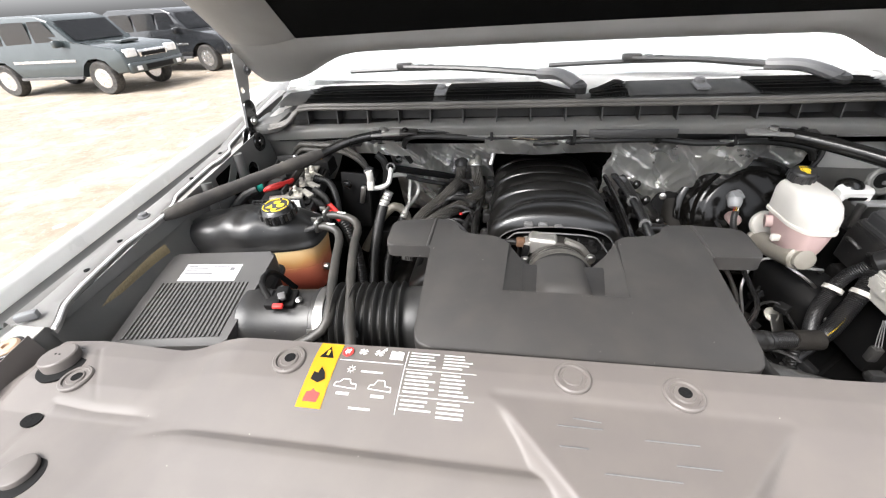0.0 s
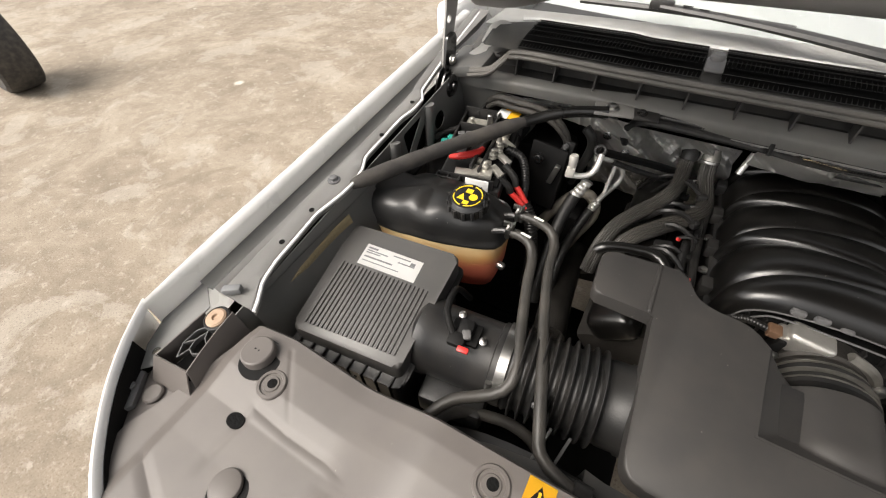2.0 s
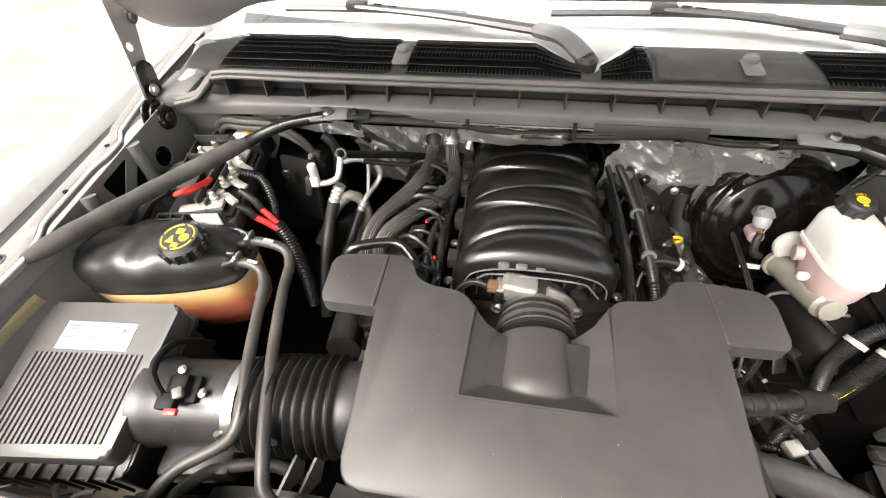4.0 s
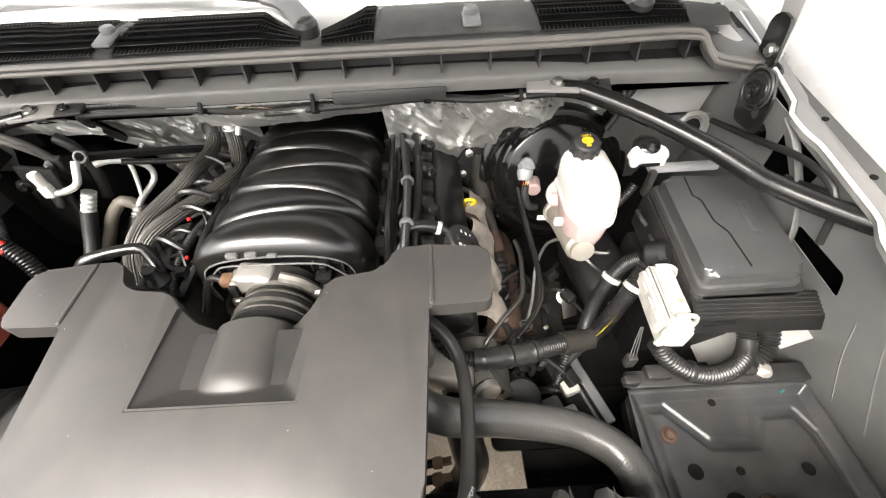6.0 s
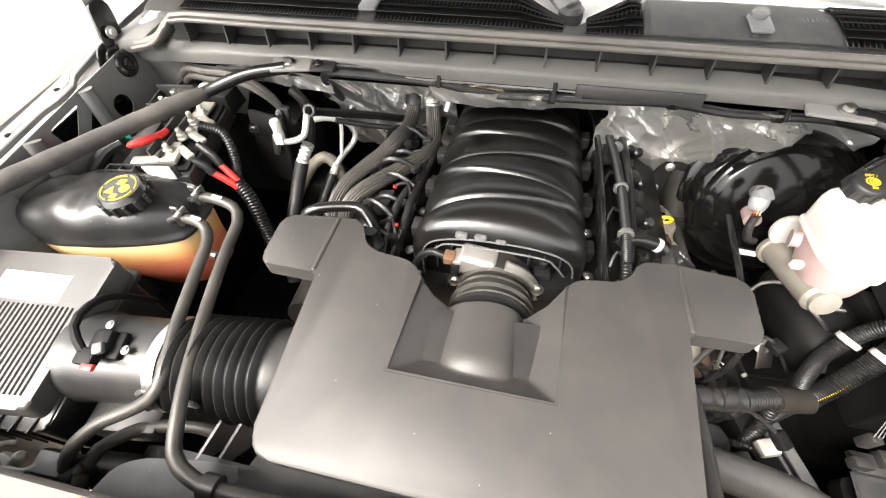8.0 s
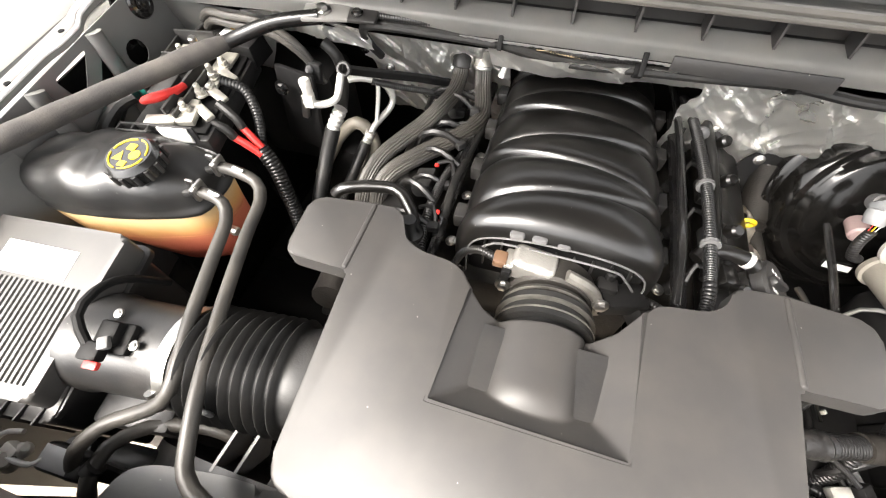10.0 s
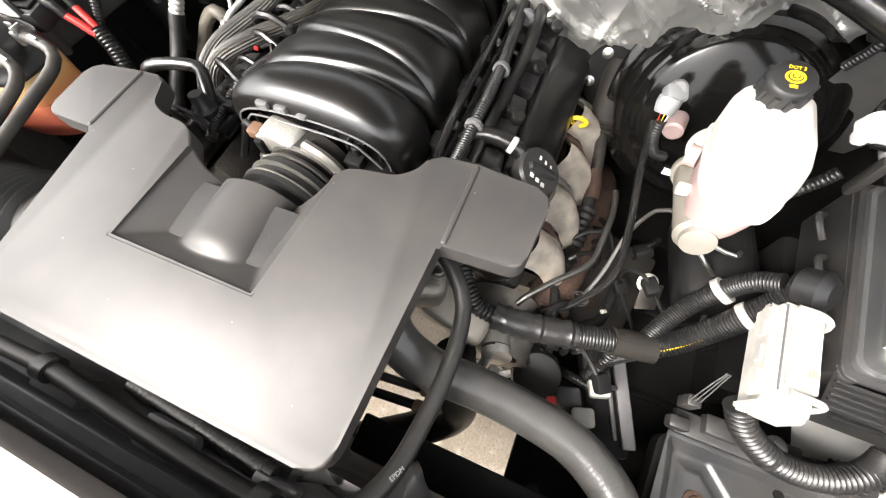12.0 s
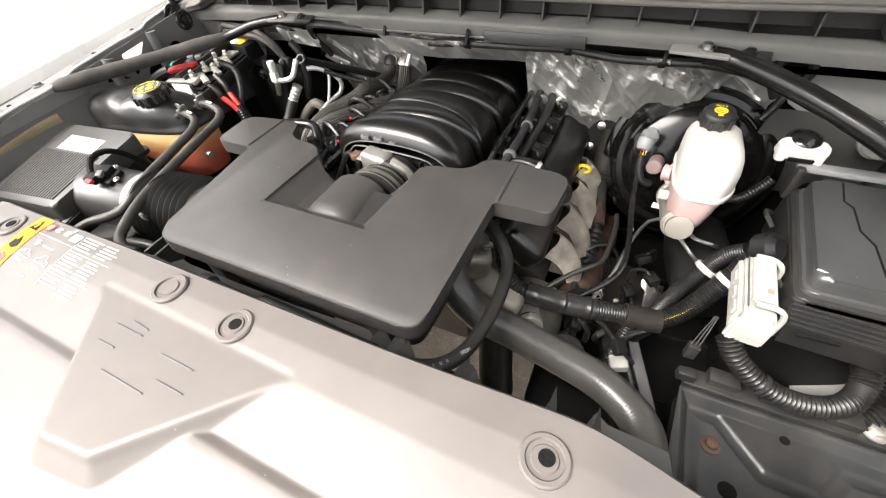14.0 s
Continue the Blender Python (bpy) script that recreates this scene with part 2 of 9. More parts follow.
def ground_material():
    m = bpy.data.materials.new("worn_concrete")
    m.use_nodes = True
    n, l = m.node_tree.nodes, m.node_tree.links
    b = n["Principled BSDF"]
    tc = n.new("ShaderNodeTexCoord")
    layers = []
    for s, d, w in ((0.6, 9, 1.2), (5.0, 12, 0.6), (120, 9, 0.0), (19, 10, 0.4), (1.9, 13, 0.5)):
        x = n.new("ShaderNodeTexNoise")
        x.inputs["Scale"].default_value, x.inputs["Detail"].default_value = s, d
        x.inputs["Roughness"].default_value, x.inputs["Distortion"].default_value = 0.66, w
        l.new(tc.outputs["Object"], x.inputs["Vector"])
        layers.append(x)
    ramp = n.new("ShaderNodeValToRGB")
    el = ramp.color_ramp.elements
    el[0].position, el[0].color = 0.32, (0.160, 0.130, 0.097, 1)
    el[1].position, el[1].color = 0.68, (0.336, 0.287, 0.226, 1)
    for p, c in ((0.46, (0.226, 0.187, 0.143, 1)), (0.56, (0.271, 0.227, 0.175, 1))):
        el.new(p).color = c
    mixv = n.new("ShaderNodeMix")
    mixv.inputs["Factor"].default_value = 0.6
    l.new(layers[0].outputs["Fac"], mixv.inputs["A"])
    l.new(layers[1].outputs["Fac"], mixv.inputs["B"])
    l.new(mixv.outputs["Result"], ramp.inputs["Fac"])
    out = ramp.outputs["Color"]

    def over(out, fac, colour, blend="MIX"):
        mul = n.new("ShaderNodeMix")
        mul.data_type, mul.blend_type = "RGBA", blend
        l.new(out, mul.inputs["A"])
        mul.inputs["B"].default_value = (*colour, 1)
        l.new(fac, mul.inputs["Factor"])
        return mul.outputs["Result"]

    def band(fac, lo, hi, amount):
        r = n.new("ShaderNodeMapRange")
        r.inputs["From Min"].default_value, r.inputs["From Max"].default_value = lo, hi
        r.inputs["To Max"].default_value = amount
        l.new(fac, r.inputs["Value"])
        return r.outputs["Result"]
    out = over(out, band(layers[0].outputs["Fac"], 0.53, 0.62, 0.30), (0.410, 0.361, 0.295))
    out = over(out, band(layers[4].outputs["Fac"], 0.535, 0.575, 0.38), (0.410, 0.373, 0.320))
    out = over(out, band(layers[4].outputs["Fac"], 0.45, 0.40, 0.40), (0.172, 0.138, 0.102))
    # worn pale flakes, gritty dark pits, brownish stains, loose pale chips
    out = over(out, band(layers[3].outputs["Fac"], 0.56, 0.66, 0.42), (0.476, 0.426, 0.361))
    out = over(out, band(layers[3].outputs["Fac"], 0.42, 0.30, 0.6), (0.164, 0.127, 0.090))
    out = over(out, band(layers[2].outputs["Fac"], 0.46, 0.34, 0.75), (0.107, 0.082, 0.061))
    out = over(out, band(layers[2].outputs["Fac"], 0.58, 0.68, 0.55), (0.451, 0.402, 0.328))
    for sc, near_, few_ in ((2.2, 0.11, 0.16), (7.0, 0.10, 0.10)):
        vor = n.new("ShaderNodeTexVoronoi")
        vor.inputs["Scale"].default_value = sc
        wob = n.new("ShaderNodeMix")
        wob.data_type = "VECTOR"
        wob.inputs["Factor"].default_value = 0.06
        l.new(tc.outputs["Object"], wob.inputs["A"])
        l.new(layers[3].outputs["Color"], wob.inputs["B"])
        l.new(wob.outputs["Result"], vor.inputs["Vector"])
        sep = n.new("ShaderNodeSeparateColor")
        l.new(vor.outputs["Color"], sep.inputs[0])
        few = n.new("ShaderNodeMath")
        few.operation = "LESS_THAN"
        few.inputs[1].default_value = few_
        l.new(sep.outputs[0], few.inputs[0])
        both = n.new("ShaderNodeMath")
        both.operation = "MULTIPLY"
        l.new(few.outputs[0], both.inputs[0])
        l.new(band(vor.outputs["Distance"], near_, near_ * 0.5, 0.8), both.inputs[1])
        out = over(out, both.outputs[0], (0.541, 0.508, 0.451))
    l.new(out, b.inputs["Base Color"])
    b.inputs["Roughness"].default_value = 0.9
    bp = n.new("ShaderNodeBump")
    bp.inputs["Strength"].default_value, bp.inputs["Distance"].default_value = 0.25, 0.008
    l.new(layers[2].outputs["Fac"], bp.inputs["Height"])
    l.new(bp.outputs["Normal"], b.inputs["Normal"])
    return m


GROUND = ground_material()


def coolant_material():
    """Milky plastic: yellowed above, orange then red where the coolant stands."""
    m = mat("stained_tank_wall", (0.7, 0.5, 0.25), 0.42, var=0.1)
    n, l = m.node_tree.nodes, m.node_tree.links
    geo = n.new("ShaderNodeNewGeometry")
    sep = n.new("ShaderNodeSeparateXYZ")
    l.new(geo.outputs["Position"], sep.inputs[0])
    wob = n.new("ShaderNodeTexNoise")
    wob.inputs["Scale"].default_value = 22
    l.new(geo.outputs["Position"], wob.inputs["Vector"])
    add = n.new("ShaderNodeMath")
    add.operation = "MULTIPLY_ADD"
    add.inputs[1].default_value = 0.03
    l.new(wob.outputs["Fac"], add.inputs[0])
    l.new(sep.outputs[2], add.inputs[2])
    lev = n.new("ShaderNodeMapRange")
    lev.inputs["From Min"].default_value, lev.inputs["From Max"].default_value = 0.965, 1.078
    l.new(add.outputs[0], lev.inputs["Value"])
    ramp = n.new("ShaderNodeValToRGB")
    el = ramp.color_ramp.elements
    el[0].position, el[0].color = 0.0, (0.62, 0.13, 0.085, 1)
    el[1].position, el[1].color = 0.9, (0.74, 0.56, 0.30, 1)
    for p, c in ((0.40, (0.68, 0.20, 0.11, 1)), (0.62, (0.72, 0.38, 0.14, 1))):
        el.new(p).color = c
    l.new(lev.outputs["Result"], ramp.inputs["Fac"])
    l.new(ramp.outputs["Color"], n["Principled BSDF"].inputs["Base Color"])
    return m


COOLANT = coolant_material()


# ---- building helpers ----
def thing(name, at, label, category, group="", kind=""):
    ob = new(name)
    ob.location = at
    ob.empty_display_size = 0.05
    return tagged(ob, label, category, group, kind)


def link_mesh(name, bm, material, sharp=35.0):
    me = bpy.data.meshes.new(name)
    bm.normal_update()
    bm.to_mesh(me)
    bm.free()
    for p in me.polygons:
        p.use_smooth = True
    me.set_sharp_from_angle(angle=radians(sharp))
    me.materials.append(material)
    return new(name, me)


def part(name, bm, material, parent, label="", sharp=35.0):
    ob = link_mesh(name, bm, material, sharp)
    ob.parent = parent
    if parent.type == "EMPTY":
        ob.matrix_parent_inverse = Matrix.Translation(parent.location).inverted()
    if label:
        ob["label"] = label
    return ob


def whole(name, bm, material, label, category, group="", kind="", sharp=35.0):
    """A top-level thing of one mesh."""
    return tagged(link_mesh(name, bm, material, sharp), label, category, group, kind)


def spline(pts, step=0.012):
    """Points along a smooth curve through pts."""
    p = [Vector(q) for q in pts]
    p = [p[0] * 2 - p[1]] + p + [p[-1] * 2 - p[-2]]
    out = []
    for a, b, c, d in zip(p, p[1:], p[2:], p[3:]):
        k = max(2, int((c - b).length / step))
        for i in range(k):
            t = i / k
            out.append(0.5 * ((2 * b) + (c - a) * t + (2 * a - 5 * b + 4 * c - d) * t * t + (3 * b - a - 3 * c + d) * t ** 3))
    out.append(p[-2])
    return out


def sweep(bm, path, radius, seg=10, flat=1.0, up=None):
    """A tube along path; radius is a number or a function of (index, share of the way)."""
    path = [Vector(q) for q in path]
    rings, side = [], None
    for i, q in enumerate(path):
        d = (path[min(i + 1, len(path) - 1)] - path[max(i - 1, 0)]).normalized()
        if side is None:
            ref = Vector(up) if up else (Vector((0, 0, 1)) if abs(d.z) < 0.9 else Vector((1, 0, 0)))
            side = d.cross(ref).normalized()
        side = (side - d * side.dot(d)).normalized()
        top = side.cross(d)
        r = radius(i, i / max(1, len(path) - 1)) if callable(radius) else radius
        rings.append([bm.verts.new(q + side * (r * math.cos(a)) + top * (r * flat * math.sin(a)))
                      for a in (2 * math.pi * k / seg for k in range(seg))])
    for a, b in zip(rings, rings[1:]):
        for k in range(seg):
            bm.faces.new((a[k], a[(k + 1) % seg], b[(k + 1) % seg], b[k]))
    bm.faces.new(rings[0][::-1])
    bm.faces.new(rings[-1])
    return bm


def tube(pts, r, seg=10, step=0.012):
    return sweep(bmesh.new(), spline(pts, step), r, seg)


def corrugated(pts, r, pitch=0.006, depth=0.12, seg=12):
    way = spline(pts, pitch / 4)
    return sweep(bmesh.new(), way, lambda i, t: r * (1 - depth * (0, 0.25, 1, 0.25)[i % 4]), seg)


def ridged(pts, r, ribs=13, depth=0.13):
    """A hose with ridges along its length."""
    bm = bmesh.new()
    way = spline(pts, 0.01)
    tube_bm = sweep(bm, way, r, ribs * 4)
    k = ribs * 4
    bm.verts.ensure_lookup_table()
    for i, q in enumerate(way):
        for j in range(k):
            v = bm.verts[i * k + j]
            v.co = q + (v.co - q) * (1 - depth * (0, 0.5, 1, 0.5)[j % 4])
    return tube_bm


def lathe(bm, profile, m, seg=24):
    """Turns (radius, height) pairs round the z axis of m."""
    rings = []
    for r, h in profile:
        rings.append([bm.verts.new(m @ Vector((r * math.cos(a), r * math.sin(a), h))) for a in (2 * math.pi * k / seg for k in range(seg))])
    for a, b in zip(rings, rings[1:]):
        for k in range(seg):
            bm.faces.new((a[k], a[(k + 1) % seg], b[(k + 1) % seg], b[k]))
    bm.faces.new(rings[0][::-1])
    bm.faces.new(rings[-1])
    return bm


def turned(profile, m, seg=24):
    return lathe(bmesh.new(), profile, m, seg)


def frame_at(at, axis=(0, 0, 1)):
    """A pose at a point with its z axis along axis."""
    return Matrix.Translation(at) @ Vector(axis).to_track_quat("Z", "Y").to_matrix().to_4x4()


def box(bm, c, s, bevel=0.0, rot=(0, 0, 0), seg=2):
    made = bmesh.ops.create_cube(bm, size=1, matrix=pose(*c, *rot) @ Matrix.Diagonal((*s, 1)))
    if bevel:
        edges = list({e for v in made["verts"] for e in v.link_edges})
        bmesh.ops.bevel(bm, geom=edges, offset=bevel, segments=seg, affect="EDGES", profile=0.5, clamp_overlap=True)
    return bm


def boxed(c, s, bevel=0.0, rot=(0, 0, 0), seg=2):
    return box(bmesh.new(), c, s, bevel, rot, seg)


def rounded(pts, r, n=5):
    """A plan outline with its corners rounded; r is one radius or one per corner."""
    out, k = [], len(pts)
    for i in range(k):
        a, b, c = Vector(pts[i - 1]), Vector(pts[i]), Vector(pts[(i + 1) % k])
        rr = r[i] if isinstance(r, (list, tuple)) else r
        rr = min(rr, (a - b).length * 0.45, (c - b).length * 0.45)
        if rr <= 0:
            out.append(tuple(b))
            continue
        p, q = b + (a - b).normalized() * rr, b + (c - b).normalized() * rr
        for j in range(n + 1):
            t = j / n
            out.append(tuple(p * (1 - t) ** 2 + b * 2 * t * (1 - t) + q * t * t))
    return out


def slab(bm, outline, z0, z1, bevel=0.0, m=None, seg=2, height=None):
    """A plan outline drawn up from z0 to z1, its top rim bevelled, then bent by height(x, y) and set by m."""
    low = [bm.verts.new((x, y, z0)) for x, y in outline]
    top = [bm.verts.new((x, y, z1)) for x, y in outline]
    k = len(outline)
    f = bm.faces.new(top)
    bm.faces.new(low[::-1])
    for i in range(k):
        bm.faces.new((low[i], low[(i + 1) % k], top[(i + 1) % k], top[i]))
    mine = set(low + top)
    if bevel:
        res = bmesh.ops.bevel(bm, geom=list(f.edges), offset=bevel, segments=seg, affect="EDGES", profile=0.5, clamp_overlap=True)
        mine = {v for v in mine if v.is_valid} | set(res["verts"])
    for v in mine:
        if height:
            v.co.z += height(v.co.x, v.co.y)
        if m:
            v.co = m @ v.co
    bmesh.ops.recalc_face_normals(bm, faces=list({f for v in mine for f in v.link_faces}))
    return bm


def slabbed(outline, z0, z1, bevel=0.0, m=None, seg=2, height=None):
    return slab(bmesh.new(), outline, z0, z1, bevel, m, seg, height)


def sheet(bm, nu, nv, at, close=False):
    """A grid of nu x nv quads at the places at(u, v), u and v from 0 to 1."""
    g = [[bm.verts.new(at(i / nu, j / nv)) for i in range(nu + 1)] for j in range(nv + 1)]
    for j in range(nv):
        for i in range(nu):
            bm.faces.new((g[j][i], g[j][i + 1], g[j + 1][i + 1], g[j + 1][i]))
    return g


def holed(outline, holes, thick, m):
    """A flat plate with openings through it, set by m."""
    bm = bmesh.new()
    loops = []
    for loop in [outline] + holes:
        vs = [bm.verts.new((x, y, 0)) for x, y in loop]
        loops.append([bm.edges.new((vs[i], vs[(i + 1) % len(vs)])) for i in range(len(vs))])
    bmesh.ops.triangle_fill(bm, use_beauty=True, use_dissolve=False, edges=[e for lo in loops for e in lo])
    got = bmesh.ops.extrude_face_region(bm, geom=list(bm.faces))
    for v in got["geom"]:
        if isinstance(v, bmesh.types.BMVert):
            v.co.z -= thick
    bmesh.ops.recalc_face_normals(bm, faces=list(bm.faces))
    bmesh.ops.transform(bm, matrix=m, verts=list(bm.verts))
    return bm


def ring(r, n=16, c=(0, 0), squash=1.0):
    return [(c[0] + r * math.cos(2 * math.pi * k / n), c[1] + squash * r * math.sin(2 * math.pi * k / n)) for k in range(n)]


def lerp(x, table):
    """Straight interpolation in rows of (x, value)."""
    return float(np.interp(x, [a for a, _ in table], [b for _, b in table]))


def bolt(parent, at, axis=(0, 0, 1), r=0.008, material=None, name="bolt"):
    bm = bmesh.new()
    m = frame_at(at, axis)
    lathe(bm, [(r * 1.5, -0.001), (r * 1.5, 0.0015), (r * 1.3, 0.002)], m, 16)
    lathe(bm, [(r, 0.001), (r, r * 0.9), (r * 0.8, r)], m, 6)
    return part(name, bm, material or STEEL, parent)


def clamp_band(parent, at, axis, r, width=0.012, name="hose_clamp", material=None):
    bm = bmesh.new()
    m = frame_at(at, axis)
    lathe(bm, [(r * 0.96, -width / 2), (r * 1.05, -width / 2), (r * 1.05, width / 2), (r * 0.96, width / 2)], m, 18)
    box(bm, m @ Vector((0, r * 1.15, 0)), (0.012, 0.01, 0.014), 0.002)
    return part(name, bm, material or STEEL, parent)


# ---- ground ----
bm = bmesh.new()
bmesh.ops.create_grid(bm, x_segments=40, y_segments=40, size=400)
ground = whole("ground", bm, GROUND, "worn beige concrete lot with stains and loose grit", "ground", kind="structure")

# ---- the truck's body ----
MID = 0.02   # the body's middle line
truck = thing("pickup_truck", (MID, 0, 0.5), "silver-white pickup truck with its bonnet open over the engine", "truck")

RAIL_LIP = [(-0.32, 0.70), (-0.27, 0.712), (-0.235, 0.735), (-0.20, 0.742), (-0.10, 0.746), (-0.055, 0.736), (-0.02, 0.732), (0.015, 0.738), (0.04, 0.752), (0.16, 0.752),
            (0.19, 0.744), (0.225, 0.744), (0.25, 0.762), (0.40, 0.782), (0.60, 0.80)]


def rail_z(y):
    return 1.160 + 0.15 * y


def fender(s):
    """One wing: outer skin, crest, drip channel, bolt flange and inner lip. s is -1 or 1."""
    bm = bmesh.new()
    prof = [(0.925, -0.62), (0.918, -0.40), (0.900, -0.20), (0.882, -0.09), (0.868, -0.036), (0.860, -0.013), (0.851, -0.003), (0.844, 0.0), (0.837, -0.001), (0.832, -0.004),
            (0.830, -0.010), (0.828, -0.030), (0.826, -0.060)]
    inner = [(0.8275, -0.050), (0.826, -0.030), (0.814, -0.037), (0.800, -0.035), (0.793, -0.026), (0.788, -0.022)]

    def crest(u, v):
        y = -0.345 + 0.945 * v
        x, dz = prof[int(round(u * (len(prof) - 1)))]
        x = 0.840 + (x - 0.840) * lerp(y, [(-0.345, 0.30), (-0.31, 0.6), (-0.22, 1.0)])
        return (MID + s * x, y, 1.176 + 0.115 * y + dz)

    def rail(u, v):
        y = -0.277 + 0.877 * v
        lip, zr = lerp(y, RAIL_LIP), rail_z(y)
        rows = [(x, 1.176 + 0.115 * y + dz) for x, dz in inner[-1:]]
        rows += [(0.780, zr - 0.003), (0.775, zr), (lip + 0.02, zr), (lip + 0.004, zr + 0.001), (lip, zr - 0.003), (lip - 0.001, zr - 0.012)]
        x, z = rows[int(round(u * (len(rows) - 1)))]
        return (MID + s * x, y, z)
    made = []
    def channel(u, v):
        y = -0.277 + 0.877 * v
        x, dz = inner[int(round(u * (len(inner) - 1)))]
        return (MID + s * x, y, 1.176 + 0.115 * y + dz)

    for nm, at, k, mt, lab in (("drip_channel", channel, len(inner) - 1, APRON, "grey drip channel"), ("fender", crest, len(prof) - 1, PAINT, "silver-white painted front wing"), ("wing_rail", rail, 6, RAILGREY, "pale grey bolted wing rail")):
        bm = bmesh.new()
        sheet(bm, k, 64, at)
        bmesh.ops.solidify(bm, geom=list(bm.faces), thickness=0.0012)
        bmesh.ops.recalc_face_normals(bm, faces=list(bm.faces))
        made.append(part(nm, bm, mt, truck, lab, 50))
    # the bright rolled edge of the rail
    edge = [(MID + s * (lerp(y, RAIL_LIP) - 0.001), y, rail_z(y) - 0.002) for y in (-0.276 + 0.0125 * k for k in range(70))]
    made.append(part("rolled_edge", sweep(bmesh.new(), edge, 0.0028, 8), PAINT, truck))
    return made


# the body's middle lies a little to the right of the engine's; the left wing keeps its own place
for s in (-1, 1):
    wing = fender(s)
    f = wing[2]
    if s < 0:
        for ob in wing:
            ob.data.transform(Matrix.Translation((-MID - 0.001, 0, 0)))
    for y in (-0.03, 0.36):
        bolt(f, (s * 0.767 + (0.043 if s > 0 else 0), y, rail_z(y)), r=0.0075, material=GREYPL)
    for y in (-0.10, 0.207, -0.17, 0.10):
        # flush black disc painted as the dark of a hole
        bm = turned([(0.0045, -0.001), (0.0045, 0.0014), (0.003, 0.0014)], frame_at((s * 0.757 + (0.043 if s > 0 else 0), y, rail_z(y) + 0.0005)), 12)
        part("rail_hole_disc", bm, UNDER, f)
    # the inner apron below the lip, with openings
    x = s * 0.738 + (0.045 if s > 0 else 0.0)
    m = Matrix.Translation((x, 0, 0)) @ Matrix(((0, 0, 1, 0), (1, 0, 0, 0), (0, 1, 0, 0), (0, 0, 0, 1)))
    outline = [(-0.36, 0.62), (0.62, 0.62), (0.62, 1.235)] + [(y, rail_z(y) - 0.010) for y in (0.45, 0.3, 0.15, 0.0, -0.15, -0.30)] + [(-0.36, 1.09)]
    holes = [rounded([(0.245, 1.060), (0.229, 1.158), (0.176, 1.100)], 0.008), rounded([(0.208, 1.168), (0.140, 1.158), (0.152, 1.105)], 0.008), ring(0.020, 16, (0.278, 1.124)), rounded([(0.135, 1.108), (0.092, 1.138), (0.080, 1.118)], 0.006)]
    holes += [rounded([(0.02, 1.02), (0.13, 1.03), (0.13, 1.06), (0.03, 1.06)], 0.01)]
    bm = holed(outline, holes, 0.0015, m)
    if s > 0:
        for v in bm.verts:
            v.co.x += 0.25 * (1.14 - v.co.z)
    ap = part("inner_apron", bm, APRON, truck, "grey painted inner wing with pressed openings")
    lean = 0.25 if s > 0 else 0.0
    if s > 0:
        rib = [(0.232, 1.180), (0.212, 1.170), (0.193, 1.154), (0.176, 1.132), (0.159, 1.109), (0.140, 1.075), (0.128, 1.03), (0.122, 0.95)]
        part("stiffener", sweep(bmesh.new(), spline([(x - 0.003 + lean * (1.14 - z), y, z) for y, z in rib], 0.01), 0.0062, 10, 0.6), APRON, ap)
    for y in (0.22, 0.095) if s < 0 else ():
        way = [(x - s * 0.004 + lean * (1.14 - z), y + dy, z) for dy, z in ((0, 0.80), (0, 0.92), (0.004, 1.02), (0.008, 1.10), (0.010, 1.15), (0.012, rail_z(y) - 0.012))]
        part("stiffener", sweep(bmesh.new(), spline(way, 0.02), 0.013, 12, 0.7), APRON, ap)
    if s > 0:
        # pressed arcs and ribs of the wheelhouse beside the tray
        for r in (0.055, 0.080, 0.105):
            arc = [(0.05 - r * math.cos(a), 0.955 + r * math.sin(a)) for a in (k * 0.1 - 0.9 for k in range(20))]
            part("pressed_arc", sweep(bmesh.new(), [(x + 0.0034 + lean * (1.14 - z), y, z) for y, z in arc], 0.005, 8), APRON, ap)
        for pts in ([(-0.05, 1.06), (-0.085, 0.98), (-0.13, 0.89)], [(-0.02, 1.02), (-0.04, 0.95), (-0.075, 0.87)], [(-0.11, 1.02), (-0.17, 0.96), (-0.25, 0.90)]):
            part("pressed_rib", sweep(bmesh.new(), spline([(x + 0.0040 + lean * (1.14 - z), y, z) for y, z in pts], 0.02), 0.006, 8), APRON, ap)
    # a dark wall added behind the openings, so that they read as unlit depth
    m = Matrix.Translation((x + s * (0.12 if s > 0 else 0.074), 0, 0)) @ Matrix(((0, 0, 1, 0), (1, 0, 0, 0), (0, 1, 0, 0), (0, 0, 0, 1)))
    part("dark_backing", holed([(-0.34, 0.60), (0.60, 0.60), (0.60, 1.165), (0.0, 1.100), (-0.34, 1.030)], [], 0.004, m), BLACK_D, truck, "added black sheet that keeps the wing's openings dark")

# the left apron's pressed shoulder by the air box
bm = bmesh.new()
sheet(bm, 12, 8, lambda u, v: (-0.736 + 0.035 * math.sin(v * 1.6), -0.27 + 0.30 * u, 1.10 - 0.14 * v + 0.02 * u))
bmesh.ops.solidify(bm, geom=list(bm.faces), thickness=0.0015)
part("apron_shoulder", bm, PRIMER, truck)

# strip added to give the inner wing a streak of the ground's colour
part("wing_streak", sweep(bmesh.new(), spline([(-0.731, -0.225, 1.070), (-0.731, -0.15, 1.083), (-0.731, -0.085, 1.092), (-0.730, -0.05, 1.094)], 0.02), 0.015, 10, 0.25, (1, 0, 0)), OLIVE, truck, "added olive-tan strip on the inner wing")

# ---- firewall and cowl ----
FW_Y = 0.60
bm = bmesh.new()


